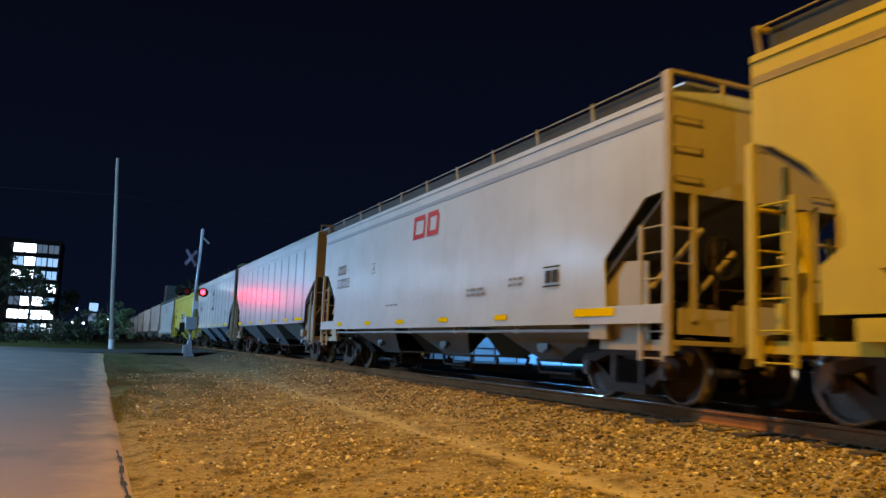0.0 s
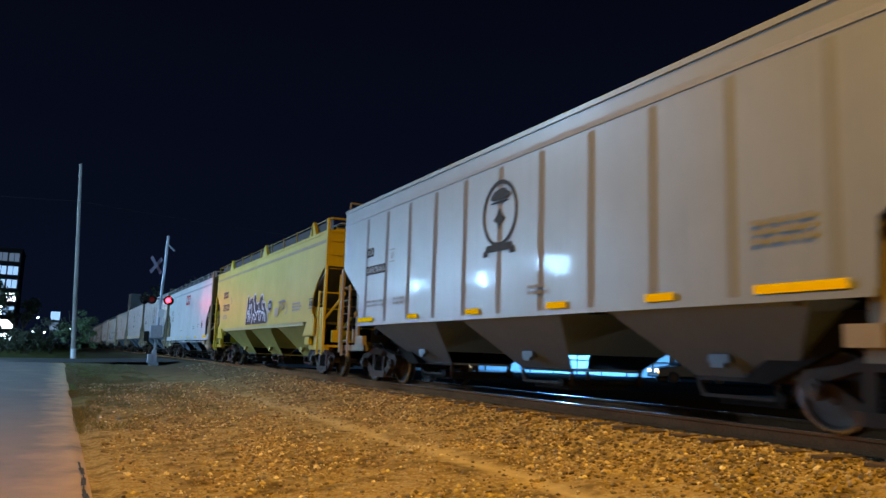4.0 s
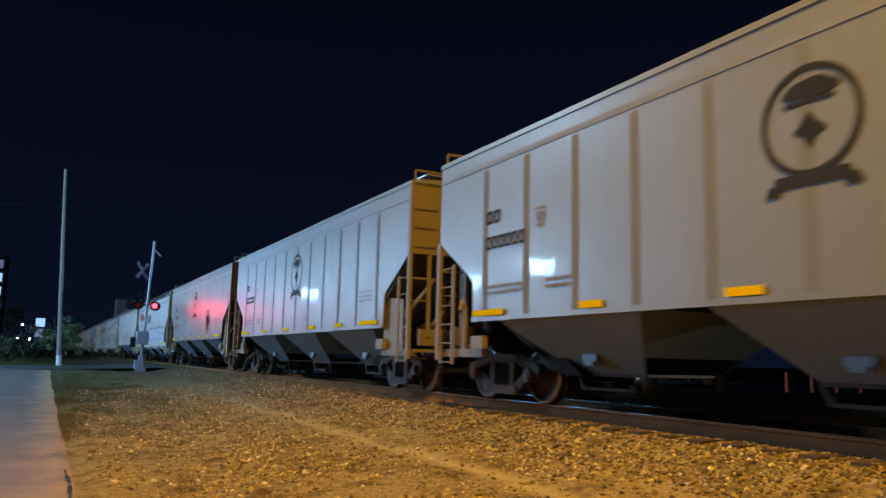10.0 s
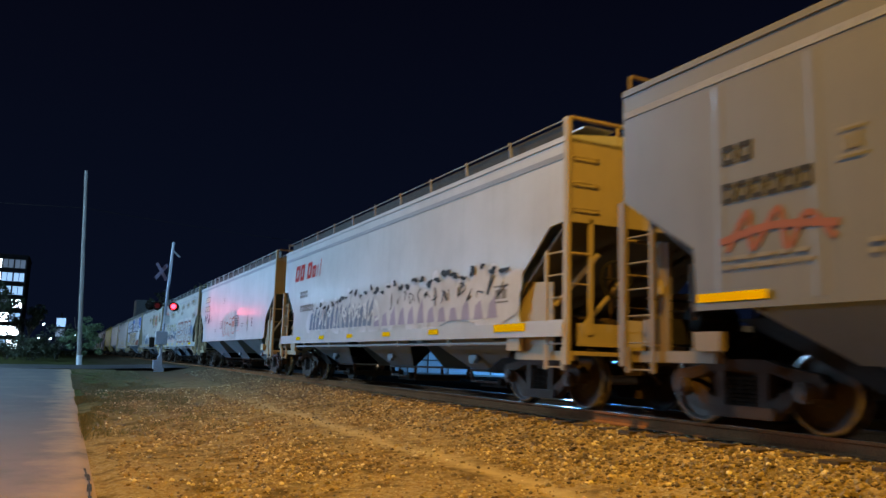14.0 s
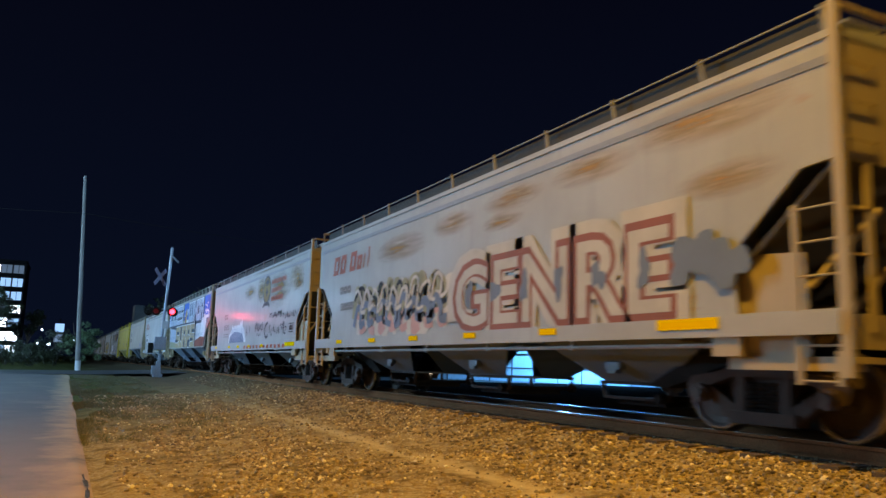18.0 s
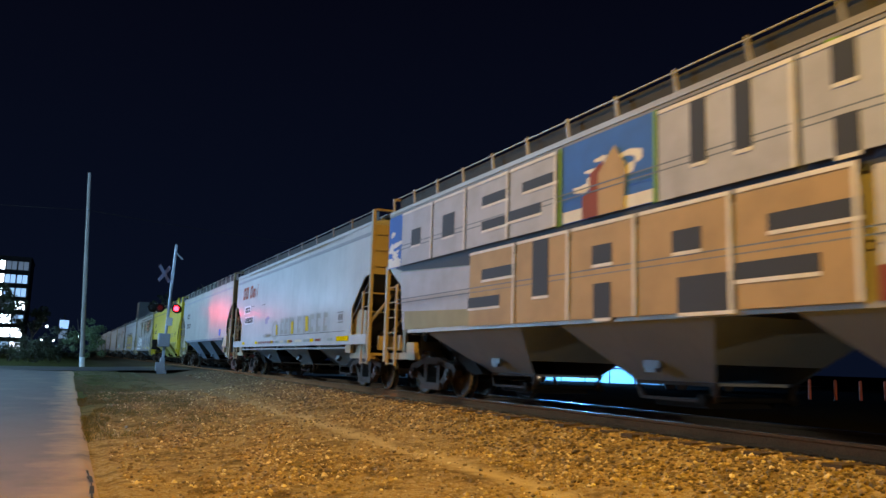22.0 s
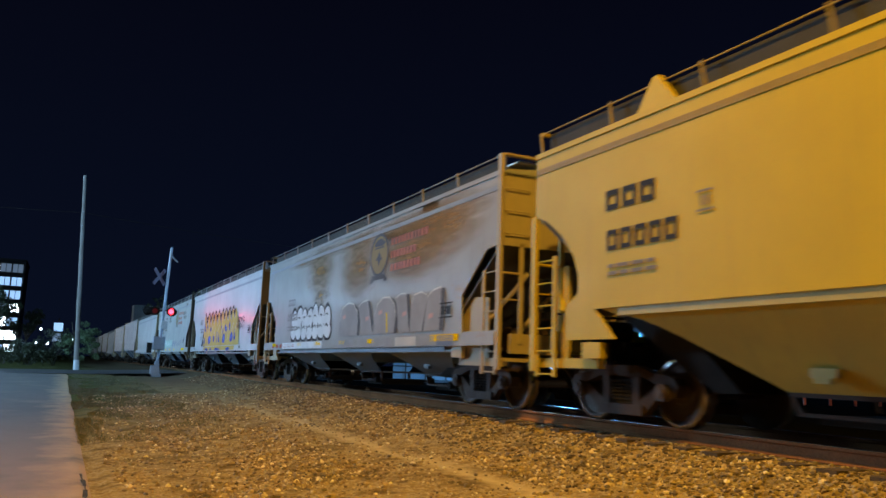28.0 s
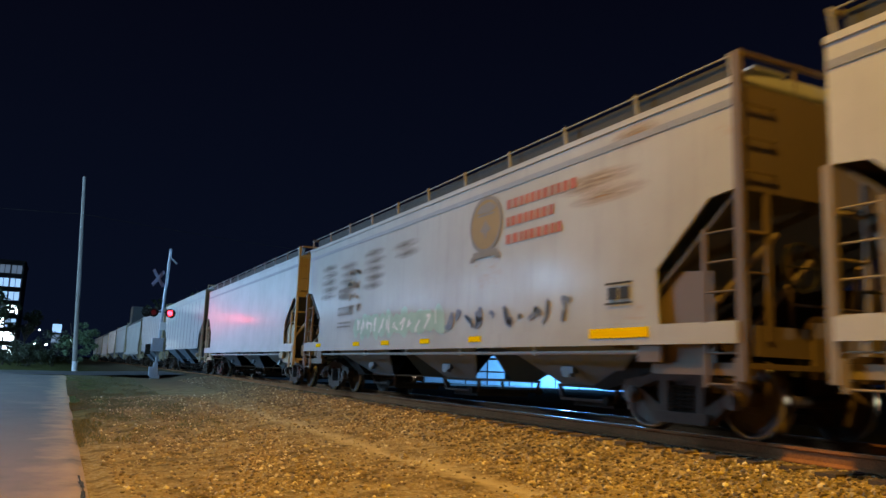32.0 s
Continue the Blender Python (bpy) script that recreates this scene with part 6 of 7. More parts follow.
stain("R", ((6.3, 3.75, 0.6, 0.35), (9.5, 3.5, 0.7, 0.5), (13.4, 3.6, 1.2, 0.45)), STAINS["rust"], 5)
for k, (u, v0) in enumerate(((2.0, 3.7), (3.6, 3.6), (5.4, 3.75), (7.3, 3.7))):
    stain("T", [(u + 0.1 * (i % 2), v0 - 0.2 * i, 0.42, 0.07) for i in range(5 if k < 3 else 2)], STAINS["dirt"], 10 + k)
stain("T", ((14.0, 3.75, 0.55, 0.1), (14.3, 3.5, 0.5, 0.08), (14.9, 4.2, 0.3, 0.1)), STAINS["rust"], 6)
stain("O", ((3.0, 4.36, 1.6, 0.05), (6.5, 4.35, 1.8, 0.06), (9.5, 4.36, 1.8, 0.06), (12.5, 4.35, 1.6, 0.05), (6.2, 1.8, 0.5, 0.06)), STAINS["rustpale"], 7)
art = Art("O").begin()
art.ring(7.28, 1.98, 0.46, 0.34, 0.14)
for u in (8.02, 8.6, 9.2, 10.2, 10.9, 11.6, 12.3, 13.0):
    art.rect(u, 1.80, u + 0.16, 2.36)
    art.rect(u + 0.16, 2.2, u + 0.42, 2.34)
    art.rect(u + 0.16, 1.82, u + 0.4, 1.96)
art.end("graffiti", SPRAY["ghost"], "faint overpainted block letters")
art.begin()
art.blob(5.95, 2.38, 0.3, 0.13, random.Random(2), 0.25)
art.end("graffiti", SPRAY["lilac"], "faint violet smudge")
art.begin()
art.rect(3.1, 3.02, 3.7, 3.035, 0.0)
art.rect(5.0, 2.98, 5.5, 2.995)
art.rect(7.2, 1.765, 15.0, 1.775)
art.end("scratch", SPRAY["black"], "thin dark scratches")
art.begin()
art.poly([(1.40, 2.42), (1.46, 2.38), (1.46, 1.74), (1.40, 1.74)])
art.rect(9.5, 1.8, 9.76, 2.2, -0.1)
art.end("graffiti", SPRAY["gold"], "yellow sprayed edge")
art = Art("O", 0.05)
for name, rows in (("brown", [(4.6 + 0.36 * i, 0.24) for i in range(8)] + [(9.4, 0.5), (12.4, 0.6)]), ("teal", [(7.6, 0.5), (8.9, 0.4), (11.2, 0.7), (13.6, 0.5)]), ("cream", [(8.3, 0.4), (10.2, 0.8)])):
    art.begin()
    for u, w in rows:
        art.rect(u, 1.52, u + w, 1.595)
    art.end("sill_paint", SPRAY[name], "old paint patches along the sill")

# black scrawls and a white tag
rnd = random.Random(61)
art = Art("M").begin()
top = [(4.15, 1.74), (4.25, 2.1), (4.75, 2.3), (4.85, 2.52), (5.1, 2.38), (5.45, 2.5), (5.7, 2.42), (6.0, 2.5), (6.3, 2.44), (6.45, 2.62), (6.6, 2.5), (6.85, 2.68), (6.95, 2.4), (7.3, 2.3), (7.5, 2.0), (7.72, 1.74)]
art.poly(top)
art.end("graffiti", SPRAY["white"], "white outline of sprayed tag")
art.begin()
art.poly([(4.3, 1.74), (4.45, 2.0), (5.0, 2.12), (5.4, 2.2), (6.2, 2.16), (7.0, 2.1), (7.4, 1.74)])
art.end("graffiti", SPRAY["steel"], "dark foot of sprayed tag")
art.begin()
for i in range(7):
    u = 4.7 + i * 0.38
    art.stroke([(u, 1.8), (u + 0.08, 2.15 + 0.1 * (i % 2)), (u + 0.22, 2.3), (u + 0.2, 1.95)], 0.05)
art.end("graffiti", SPRAY["lightgrey"], "pale strokes of sprayed tag")
art.begin()
scrawl(art, 7.7, 2.0, 8.5, 2.4, 3, 0.035, rnd)
scrawl(art, 9.3, 2.1, 10.65, 2.42, 6, 0.05, rnd)
scrawl(art, 9.5, 1.85, 10.4, 2.05, 4, 0.04, rnd)
art.stroke([(11.35, 2.38), (11.0, 2.25), (10.95, 1.98), (11.2, 1.84), (11.45, 1.92)], 0.1)
scrawl(art, 11.55, 1.9, 14.0, 2.36, 9, 0.05, rnd)
scrawl(art, 11.55, 2.5, 13.3, 2.72, 9, 0.045, rnd)
scrawl(art, 13.4, 2.42, 15.2, 2.66, 7, 0.04, rnd)
art.end("graffiti", SPRAY["charcoal"], "black sprayed handwriting")

# full-height mural with block words
art = Art("N", 0.0)


def mural_patch(name, pts, paint_name, label):
    art.begin()
    art.poly(pts)
    art.end(name, SPRAY[paint_name], label)


mural_patch("mural", [(0.02, 4.33), (15.6, 4.33), (15.6, 2.95), (4.1, 2.82), (0.9, 3.0), (0.02, 3.2)], "slate", "dark ground of the mural")
mural_patch("mural_panel", [(0.75, 2.98), (4.1, 2.80), (4.15, 1.70), (1.0, 1.70)], "lightgrey", "silver-blue panel of the mural")
mural_patch("mural_panel", [(1.05, 2.1), (4.15, 2.0), (4.15, 1.70), (1.1, 1.70)], "olive", "dull green foot of the mural")
mural_patch("mural_panel", [(12.1, 1.70), (15.0, 1.70), (15.0, 2.95), (12.1, 2.95)], "silver", "silver panel of the mural")
for u0, u1 in ((0.02, 0.80), (7.08, 9.14), (14.65, 16.4)):
    mural_patch("mural_sky", [(u0, 3.12), (u1, 3.12), (u1, 4.32), (u0, 4.32)], "sky", "blue sky patch of the mural")
    rnd = random.Random(int(u1 * 10))
    art.begin()
    for i in range(16):
        uu, vv = rnd.uniform(u0 + 0.15, u1 - 0.2), 3.2 + 0.75 * rnd.random() ** 1.8
        art.blob(uu, vv, 0.16 * rnd.uniform(0.6, 1.2), 0.05 * rnd.uniform(0.6, 1.8), rnd, 0.25, 12)
    art.rect(u0 + 0.03, 3.13, u1 - 0.03, 3.3)
    art.end("mural_cloud", SPRAY["white"], "white clouds of the mural")
mural_patch("mural_cloud", [(13.9, 2.15), (15.25, 2.15), (15.62, 3.1), (14.6, 3.2), (13.9, 2.95)], "white", "white cloud bank of the mural")
mural_patch("mural_ground", [(12.1, 1.68), (15.1, 1.68), (15.2, 2.16), (13.9, 2.2), (12.1, 2.0)], "brown", "rusty brown foot of the mural")
mural_patch("mural_edge", [(9.14, 3.1), (9.20, 3.1), (9.20, 4.32), (9.14, 4.32)], "green", "lime edge of the mural")
mural_patch("mural_edge", [(7.02, 3.1), (7.08, 3.1), (7.08, 4.32), (7.02, 4.32)], "green", "lime edge of the mural")
mural_patch("mural_edge", [(11.36, 3.9), (11.45, 3.85), (11.84, 4.30), (11.7, 4.32)], "green", "lime edge of the mural")
mural_patch("mural_house", [(7.62, 3.12), (8.1, 3.12), (8.1, 3.9), (7.8, 3.75), (7.8, 3.5), (7.62, 3.45)], "brown", "brown shade of the painted house")
mural_patch("mural_house", [(8.0, 3.12), (8.55, 3.12), (8.6, 3.7), (8.36, 4.06), (8.0, 3.72)], "tan", "rosy wall of the painted house")
SOLID = {"D": [(0.35, 0.32, 0.65, 0.62)], "O": [(0.32, 0.3, 0.68, 0.68)], "E": [(0.4, 0.22, 1.0, 0.36), (0.4, 0.6, 1.0, 0.75)], "S": [(0.3, 0.6, 1.0, 0.74), (0.0, 0.24, 0.7, 0.38)],
         "W": [(0.28, 0.3, 0.40, 1.0), (0.60, 0.3, 0.72, 1.0)], "H": [(0.38, 0.0, 0.64, 0.34), (0.38, 0.62, 0.64, 1.0)], "A": [(0.38, 0.0, 0.64, 0.36), (0.36, 0.56, 0.66, 0.76)],
         "U": [(0.34, 0.3, 0.64, 1.0)], "P": [(0.4, 0.55, 0.7, 0.75), (0.45, 0.0, 1.0, 0.32)]}


def block_word(word, edges, v0, v1, face, hole, label):
    for i, ch in enumerate(word):
        w, h = edges[i + 1] - edges[i], v1 - v0
        art.begin()
        art.rect(edges[i] + 0.03, v0, edges[i + 1] - 0.03, v1)
        art.end("mural_letter", face, label)
        for a, b, c, d in SOLID[ch]:
            art.begin()
            art.layer -= 1
            art.x -= 0.003
            art.rect(edges[i] + a * w, v0 + b * h, edges[i] + c * w, v0 + d * h)
            art.end("letter_counter", hole, "dark counter of a block letter")
        art.begin()
        art.layer -= 1
        art.x -= 0.005
        art.poly([(edges[i] + 0.03, v1 - 0.05), (edges[i + 1] - 0.09, v1 - 0.05), (edges[i + 1] - 0.09, v0), (edges[i + 1] - 0.03, v0), (edges[i + 1] - 0.03, v1), (edges[i] + 0.03, v1)])
        for a, b, c, d in SOLID[ch]:
            art.rect(edges[i] + a * w, v0 + b * h - 0.045, edges[i] + c * w, v0 + b * h)
        art.end("letter_edge", SPRAY["white"], "white edge of a block letter")
        art.layer -= 1


block_word("DOES", [0.85, 2.5, 3.98, 5.55, 7.0], 3.12, 4.3, SPRAY["lightgrey"], SPRAY["slate"], "pale grey block letters, upper row")
block_word("WHOA", [9.22, 11.34, 12.4, 13.45, 14.6], 3.1, 4.28, SPRAY["lightgrey"], SPRAY["slate"], "pale grey block letters, upper row")
block_word("SUAPS", [4.16, 5.8, 7.34, 8.83, 10.45, 12.0], 1.68, 3.02, SPRAY["tan"], SPRAY["slate"], "tan block letters, lower row")
art.begin()
for v in (2.28, 2.36, 3.48, 3.56):
    art.rect(0.7, v, 15.0, v + 0.018)
art.end("mural_line", SPRAY["steel"], "thin ridge lines")

# worn plates, number blocks on the other cars
art = Art("O")
art.begin()
art.rect(1.75, 2.76, 2.95, 3.08)
art.rect(1.95, 2.32, 3.65, 2.64)
art.end("pale_plate", SPRAY["white"], "white patch under the number")
number_blocks(art, 1.95, 2.82, 2.85, 3.02, 3, INK, "dark stencilled mark blocks")
number_blocks(art, 2.05, 2.38, 3.5, 2.58, 6, INK, "dark stencilled number blocks")
art.begin()
art.rect(7.45, 1.8, 7.7, 2.15, -0.2)
art.rect(11.2, 1.85, 11.5, 2.3, -0.2)
art.end("graffiti", SPRAY["gold"], "yellow sprayed dashes")
art = Art("P")
number_blocks(art, 2.0, 3.2, 3.0, 3.46, 3, INK, "dark stencilled mark blocks")
number_blocks(art, 2.05, 2.62, 3.5, 2.88, 5, INK, "dark stencilled number blocks")
art.begin()
art.rect(13.35, 2.0, 13.8, 2.3)
art.end("blue_patch", SPRAY["sky"], "small blue patch")
art = Art("S")
number_blocks(art, 2.7, 2.80, 3.55, 3.04, 3, FADED, "dark stencilled mark blocks")
number_blocks(art, 2.74, 2.36, 4.0, 2.58, 6, FADED, "dark stencilled number blocks")
small_print(art, 2.95, 2.12, 4.0, 2)

# golden piece with blue counters: slanting spikes over a broad body
rnd = random.Random(71)
PEAKS = (4.25, 5.3, 6.25, 7.1, 8.0, 8.95, 9.75, 10.55, 11.3, 12.0)
art.begin()
for a, b in zip(PEAKS, PEAKS[1:]):
    m = (a + b) / 2
    art.stroke([(a - 0.12, 3.0), (a + 0.06, 3.31), (a + 0.28, 3.2), (m + 0.05, 2.86), (b - 0.25, 2.98), (b - 0.1, 3.22)], 0.11)
    art.blob(b - 0.34, 3.06, 0.13, 0.12, rnd, 0.3, 12)
for i in range(7):
    art.blob(3.75 + 0.1 * i, 1.78 + 0.13 * i * (i % 2), 0.2, 0.13, rnd, 0.3)
art.end("graffiti", SPRAY["black"], "dark curls of golden graffiti")
art.begin()
for k, a in enumerate(PEAKS):
    art.poly([(a - 0.1, 1.66), (a + 0.95, 1.66), (a + 0.9, 2.4), (a + 0.72, 2.74), (a + 0.42, 2.86), (a + 0.14, 3.22), (a - 0.06, 3.2), (a - 0.06, 2.7), (a - 0.16, 2.3)])
art.end("graffiti", SPRAY["ochre"], "golden yellow spiked letters")
art.begin()
for a in PEAKS:
    art.poly([(a + 0.18, 3.16), (a + 0.3, 3.02), (a + 0.5, 2.82), (a + 0.62, 2.78), (a + 0.4, 2.95)])
    art.stroke([(a + 0.02, 1.9), (a + 0.1, 2.3), (a + 0.45, 2.6)], 0.035)
art.end("graffiti", SPRAY["pale"], "pale highlights of golden graffiti")
art.begin()
for u, v, ru, rv in ((5.9, 1.96, 0.36, 0.2), (9.65, 1.97, 0.32, 0.24), (6.15, 2.48, 0.16, 0.13), (9.38, 2.3, 0.08, 0.14), (7.1, 2.0, 0.2, 0.16), (4.4, 1.92, 0.18, 0.17), (11.4, 2.0, 0.3, 0.22), (10.9, 2.5, 0.14, 0.2), (5.2, 2.6, 0.14, 0.1)):
    art.blob(u, v, ru, rv, rnd, 0.07)
art.poly([(4.2, 2.98), (4.36, 2.8), (4.85, 2.4), (4.6, 2.36), (4.3, 2.62)])
art.poly([(9.7, 2.46), (9.85, 2.62), (10.1, 2.46), (10.32, 2.48), (10.3, 2.26), (9.95, 2.28)])
art.poly([(8.78, 2.36), (8.86, 2.5), (9.08, 2.66), (9.02, 2.44)])
art.poly([(8.3, 2.3), (8.68, 1.82), (8.32, 1.82)])
art.poly([(7.88, 2.34), (8.0, 2.3), (7.98, 1.8), (7.86, 1.82)])
art.poly([(11.9, 2.4), (12.3, 1.9), (11.95, 1.85)])
art.end("graffiti", SPRAY["blue"], "blue counters of golden graffiti")
art.begin()
for u, v in ((5.98, 2.0), (9.72, 2.0), (11.45, 2.03), (10.15, 2.4)):
    art.blob(u, v, 0.11, 0.08, rnd, 0.2, 12)
art.end("graffiti", SPRAY["sky"], "light blue spots in the counters")
sill = Art("S", 0.05).begin()
sill.rect(4.5, 1.45, 12.3, 1.63)
sill.end("graffiti", SPRAY["ochre"], "golden paint over the sill")
sill.begin()
for u, w in ((5.4, 0.5), (6.6, 0.2), (8.3, 0.6), (10.9, 0.5)):
    sill.blob(u, 1.5, w, 0.06, rnd, 0.1)
sill.end("graffiti", SPRAY["blue"], "blue spots on the sill")
art.begin()
for i in range(4):
    scrawl(art, 12.5, 2.3 + i * 0.13, 14.0, 2.42 + i * 0.13, 9, 0.04, rnd)
art.end("graffiti", SPRAY["black"], "black handwriting")
panel_box(art, 14.6, 2.1, 15.1, 2.4)
reflectors("S", (1.6, 13.4), 1.56, 0.05, 0.1, 0.4, FADED)

# silver bubble pieces
rnd = random.Random(81)
art = Art("R").begin()
for k, (m0, fat) in enumerate((("black", 0.36), ("white", 0.28))):
    if k:
        art.begin()
    for i in range(7):
        art.blob(3.75 + i * 0.56, 2.3 + 0.06 * math.sin(i * 1.9), fat + 0.02, fat + 0.06, rnd, 0.06)
        art.blob(3.7 + i * 0.58, 1.92, fat + 0.02, fat - 0.06, rnd, 0.06)
    art.end("graffiti", SPRAY[m0], "white bubble graffiti" if k else "dark outline of bubble graffiti")
art.begin()
for i in range(7):
    art.stroke([(3.6 + i * 0.56, 2.05), (3.75 + i * 0.56, 2.1), (3.85 + i * 0.56, 2.02)], 0.045)
    art.stroke([(3.62 + i * 0.56, 2.36), (3.75 + i * 0.56, 2.4), (3.82 + i * 0.56, 2.34)], 0.04)
art.end("graffiti", SPRAY["black"], "dark inner lines of bubble graffiti")
LETTER_FACES = (((8.2, 1.72), (8.22, 2.1), (8.42, 2.43), (8.88, 2.56), (9.3, 2.5), (9.62, 2.28), (9.66, 2.0), (9.62, 1.72)),
                ((9.68, 2.42), (9.95, 2.52), (10.28, 2.54), (10.72, 1.72), (9.95, 1.72)),
                ((10.72, 1.72), (10.74, 2.1), (10.95, 2.4), (11.3, 2.54), (11.7, 2.52), (12.0, 2.34), (12.1, 2.1), (12.0, 1.72)),
                ((12.08, 2.48), (12.35, 2.56), (12.62, 2.54), (12.86, 1.72), (12.3, 1.72)),
                ((12.88, 1.72), (12.92, 2.3), (13.05, 2.48), (13.4, 2.52), (13.72, 2.44), (13.5, 1.72)),
                ((13.58, 1.72), (13.72, 2.4), (14.0, 2.52), (14.34, 2.55), (14.36, 2.1), (14.3, 1.72)))
for k, pts in enumerate(LETTER_FACES):
    for du, dv, colour, label in ((0.17, 0.0, "charcoal", "dark side of silver letter"), (0.0, 0.035, "pale", "white edge of silver letter"), (0.0, 0.0, "dullsilver", "dull silver sprayed letter")):
        art.begin()
        art.layer -= 1
        art.x -= 0.0011 * (colour == "pale") + 0.0022 * (colour == "dullsilver") + 0.0001 * k
        art.poly([(u + du, v + (dv if v > 1.75 else 0.0)) for u, v in pts])
        art.end("graffiti_letter", SPRAY[colour], label)
art.layer += 1
for u, v in ((8.5, 2.2), (10.2, 2.1), (11.05, 2.2), (12.45, 2.1), (13.8, 2.0)):
    art.begin()
    art.layer -= 1
    art.stroke([(u, v), (u + 0.22, v + 0.04)], 0.09)
    art.end("graffiti", SPRAY["pink"], "pinkish dash")
art.layer += 1
art.begin()
art.stroke([(11.55, 2.2), (11.6, 1.9), (11.62, 1.75)], 0.08)
art.end("graffiti", SPRAY["gold"], "yellow run of paint")
sill = Art("R", 0.05)
for u0, u1, colour in ((2.6, 6.9, "white"), (8.2, 9.5, "dullsilver"), (9.8, 10.6, "dullsilver"), (10.8, 11.9, "dullsilver"), (12.2, 13.3, "pale"), (13.5, 14.2, "dullsilver"), (14.3, 15.0, "steel")):
    sill.begin()
    sill.layer -= 1
    sill.rect(u0, 1.43, u1, 1.62)
    sill.end("graffiti", SPRAY[colour], "paint carried over the sill")

# pale green tags
rnd = random.Random(91)
art = Art("T").begin()
for i in range(12):
    art.blob(4.5 + i * 0.42, 1.98, 0.28, 0.24 + 0.06 * (i % 2), rnd, 0.14)
art.end("graffiti", SPRAY["mint"], "pale green sprayed tag")
art.begin()
scrawl(art, 4.3, 1.75, 9.2, 2.2, 12, 0.06, rnd)
art.end("graffiti", SPRAY["white"], "white strokes of sprayed tag")
art.begin()
scrawl(art, 9.3, 1.75, 13.6, 2.15, 10, 0.09, rnd)
art.end("graffiti", SPRAY["steel"], "slate blue sprayed tag")
for i in range(4):
    art.begin()
    scrawl(art, 3.5 + i * 0.1, 3.3 - i * 0.3, 4.6, 3.45 - i * 0.3, 3, 0.08, rnd)
    art.end("graffiti", SPRAY["dirt"], "faded brush marks")


# ---- ties and gravel ----
track = thing("track_bed", "dark wooden ties under the rails", "railway track", kind="structure")
for i in range(118):
    y = -2.0 + i * 0.52
    if 46.4 < y < 58.2:
        continue
    o = part("tie", shared("tie/%d" % (i % 3), TIE, lambda bm: box(bm, -1.30 - 0.03 * (i % 3), 1.30 + 0.02 * (i % 2), -0.115, 0.115, 0.2, 0.378 + 0.004 * (i % 3))), TIE, track)
    o.location, o.rotation_euler = (TRACK_X, y, LIFT - 0.012), (0, 0, radians((i * 37 % 7 - 3) * 0.25))


def stone_material(name="gravel_stones", shade=1.0):
    m, n, l, b = node_material(name)
    g = n.new("ShaderNodeNewGeometry")
    r = n.new("ShaderNodeValToRGB")
    r.color_ramp.elements[0].color, r.color_ramp.elements[1].color = (0.11, 0.074, 0.032, 1), (0.90, 0.78, 0.50, 1)
    e = r.color_ramp.elements.new(0.6)
    e.color = (0.34, 0.24, 0.105, 1)
    e = r.color_ramp.elements.new(0.86)
    e.color = (0.55, 0.41, 0.19, 1)
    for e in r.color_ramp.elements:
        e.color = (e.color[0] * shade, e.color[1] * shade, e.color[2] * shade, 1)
    l.new(g.outputs["Random Per Island"], r.inputs[0])
    c = n.new("ShaderNodeTexCoord").outputs["Object"]
    f = noise_node(n, l, c, 60, 4)
    l.new(mix_node(n, l, ramp_node(n, l, f.outputs[0], 0.5, 0.9), r.outputs[0], (0.12, 0.09, 0.06)), b.inputs["Base Color"])
    b.inputs["Roughness"].default_value = 0.62
    return m


def stones(name, count, place, size, seed, label, material):
    """Loose angular stones lying on the ground, one mesh."""
    rnd = np.random.RandomState(seed)
    bm = bmesh.new()
    bmesh.ops.create_icosphere(bm, subdivisions=1, radius=1.0)
    bm.verts.ensure_lookup_table()
    base = np.array([v.co for v in bm.verts])
    tri = np.array([[v.index for v in f.verts] for f in bm.faces])
    bm.free()
    kinds = []
    for k in range(8):
        v = base * rnd.uniform(0.62, 1.25, (len(base), 1)) * rnd.uniform(0.7, 1.25, (1, 3))
        v[:, 2] *= 0.62
        kinds.append(v)
    allv, allf = [], []
    n = 0
    for i in range(count):
        x, y = place(rnd)
        s = size(rnd)
        a = rnd.uniform(0, math.tau)
        v = kinds[rnd.randint(8)] * s
        c, d = math.cos(a), math.sin(a)
        v = np.stack((v[:, 0] * c - v[:, 1] * d + x, v[:, 0] * d + v[:, 1] * c + y, v[:, 2] + ground_height(x, y) + s * 0.18), 1)
        allv.append(v)
        allf.append(tri + n)
        n += len(v)
    v, f = np.concatenate(allv), np.concatenate(allf)
    me = bpy.data.meshes.new(name)
    me.from_pydata(v.tolist(), [], f.tolist())
    me.materials.append(material)
    return tagged(new(name, me), label, "gravel", kind="stuff")


STONE = stone_material()


def yard_place(rnd):
    while True:
        y = 2.5 + 27 * rnd.uniform() ** 1.6
        x = rnd.uniform(0.75, 7.0)
        keep = 0.75
        if abs(x + 0.25 - 4.95) < 0.35:
            keep = 0.30
        if x < 1.8:
            keep = 0.25 + 0.3 * (x - 0.75)
        keep *= min(max(0.55 + 1.5 * noise.noise((x * 0.8, y * 0.55, 2.0)) + 0.5 * noise.noise((x * 2.5, y * 2.0, 5.0)), 0.30), 1.2)
        if rnd.uniform() < keep:
            return x, y


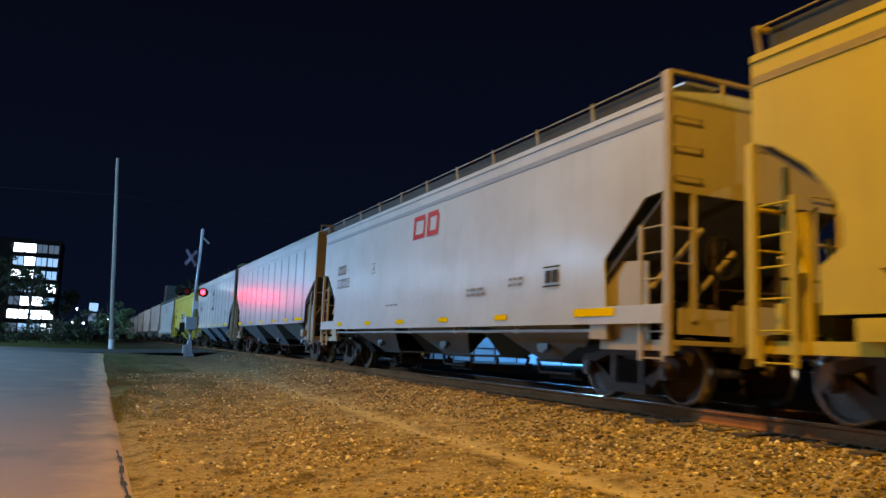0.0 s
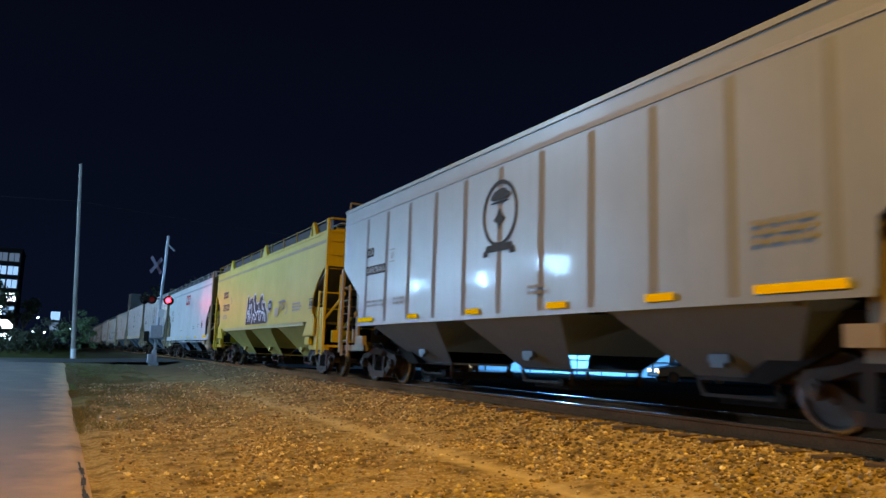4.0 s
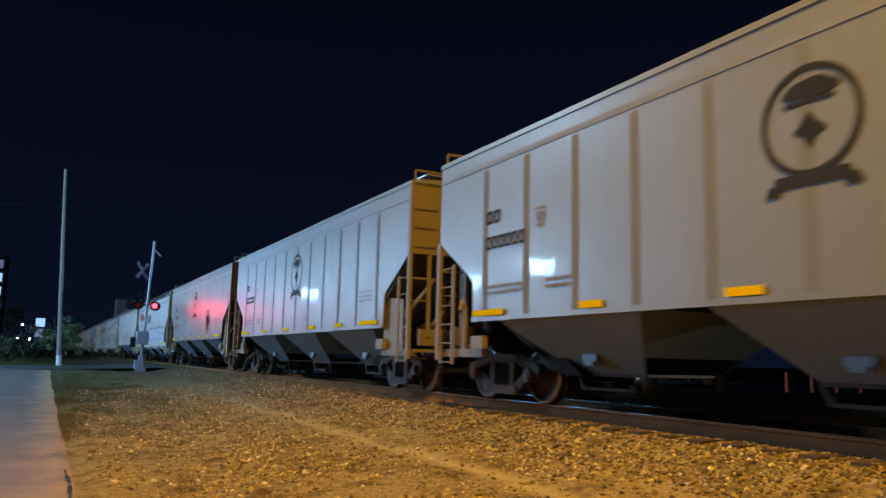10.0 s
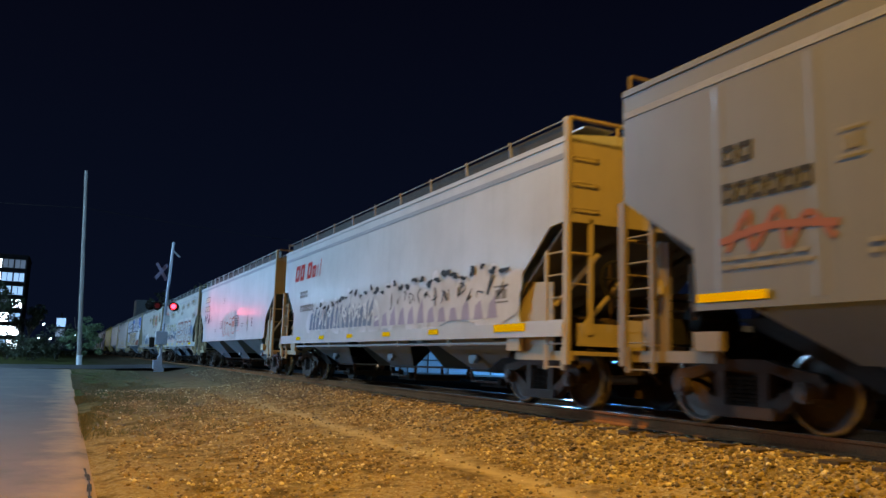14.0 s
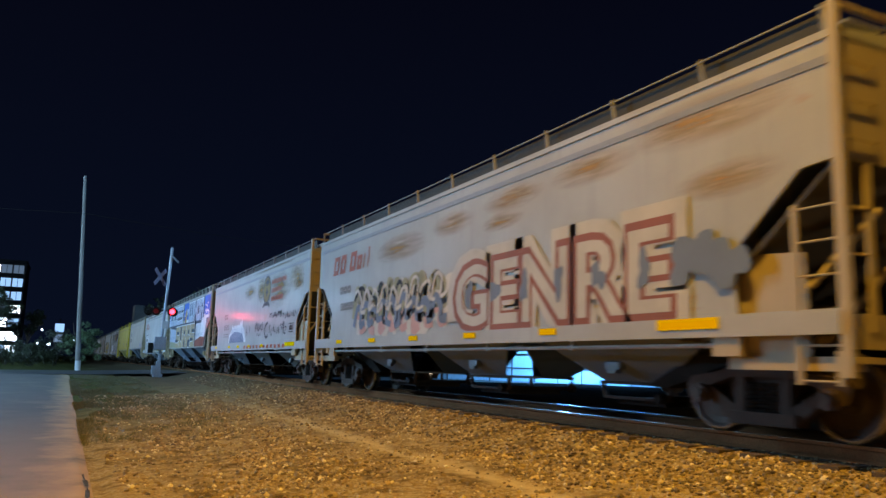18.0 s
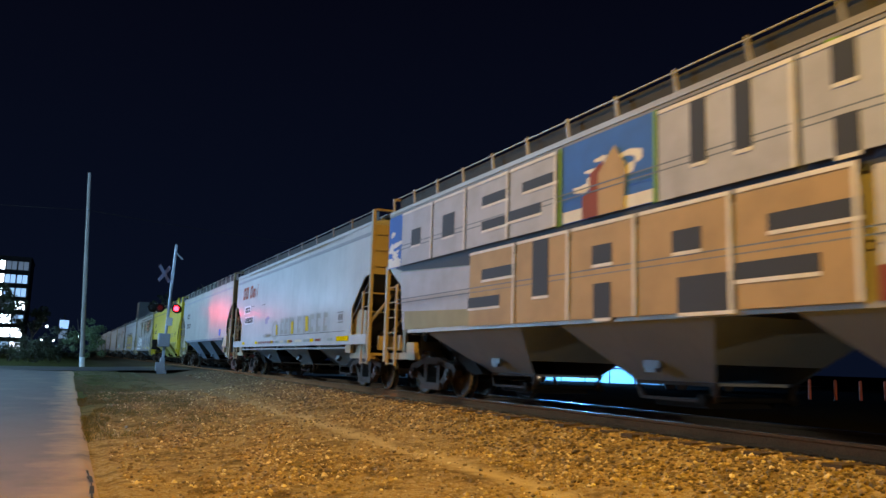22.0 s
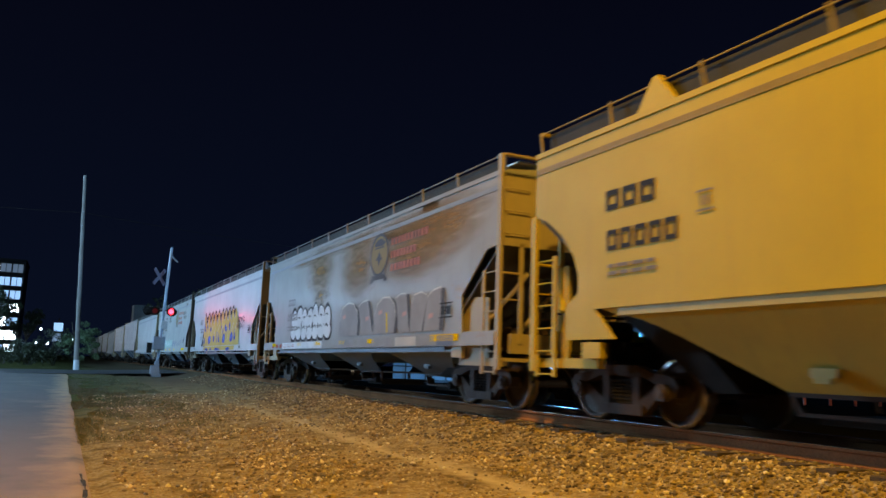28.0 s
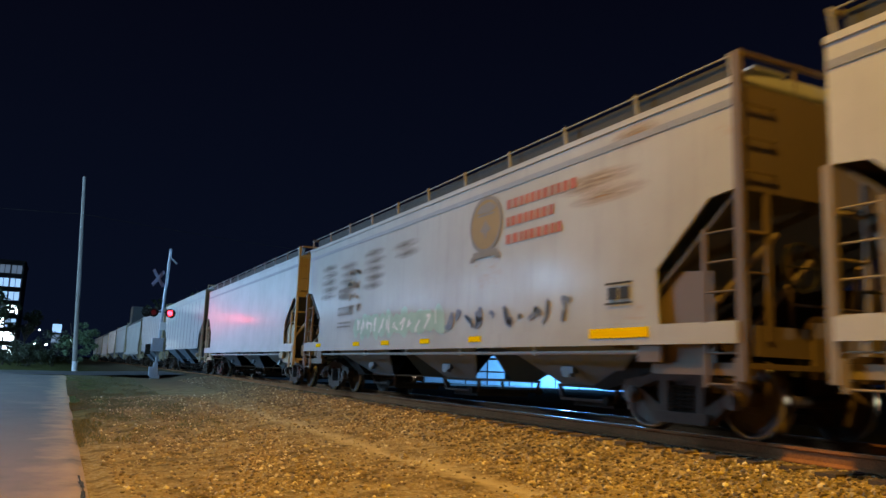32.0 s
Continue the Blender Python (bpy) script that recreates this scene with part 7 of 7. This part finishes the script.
stones("gravel", 27000, yard_place, lambda r: 0.010 + 0.032 * r.uniform() ** 2.4, 3, "loose pale and brown gravel stones", STONE)
stones("ballast", 9000, lambda r: (r.uniform(5.6, 7.35), 2.0 + 40 * r.uniform() ** 1.4), lambda r: 0.014 + 0.026 * r.uniform() ** 1.5, 4, "coarse brown ballast stones along the rail", stone_material("brown_ballast", 0.55))
# stones between the rails darkened in colour for the shade under the train
stones("ballast", 5000, lambda r: (r.uniform(7.5, 9.6), 2.0 + 40 * r.uniform() ** 1.4), lambda r: 0.016 + 0.026 * r.uniform() ** 1.5, 5, "coarse ballast between the rails, coloured dark for the train's shade", stone_material("shaded_ballast", 0.16))


def tufts():
    """Short dry grass along the lane's far verge."""
    rnd = np.random.RandomState(9)
    verts, faces = [], []
    while len(faces) < 26000:
        y = 15 + 31 * rnd.uniform() ** 0.8
        x = 0.45 + 3.0 * rnd.uniform() ** 1.8
        if noise.noise((x * 1.2, y * 0.5, 7.0)) < -0.12:
            continue
        z = ground_height(x, y)
        a, h = rnd.uniform(0, math.tau), rnd.uniform(0.03, 0.10)
        dx, dy = 0.006 * math.cos(a), 0.006 * math.sin(a)
        k = len(verts)
        verts += [(x - dx, y - dy, z - 0.01), (x + dx, y + dy, z - 0.01), (x + rnd.normal(0, 0.03), y + rnd.normal(0, 0.03), z + h)]
        faces.append((k, k + 1, k + 2))
    me = bpy.data.meshes.new("grass")
    me.from_pydata(verts, [], faces)
    me.materials.append(leaves_material("dry_grass", (0.07, 0.08, 0.03), (0.17, 0.15, 0.06)))
    tagged(new("grass", me), "short dry grass on the verge", "grass", kind="stuff")


tufts()


# ---- movement ----
def travelled(t):
    return 9.74 * t + 0.0092 * t * t - 0.00005 * t ** 3


def motions():
    """The whole train rolls towards the camera and past it."""
    for ws, y in WHEELSETS:
        walk(ws, [(k / 15, pose(0, y, 0.457, math.degrees(travelled(k / 15) / 0.457) % 360)) for k in range(0, 481)])
    for car, rear in CARS:
        walk(car, [(t, pose(TRACK_X, rear - travelled(t), BODY_Z)) for t in range(0, 33)])


motions()
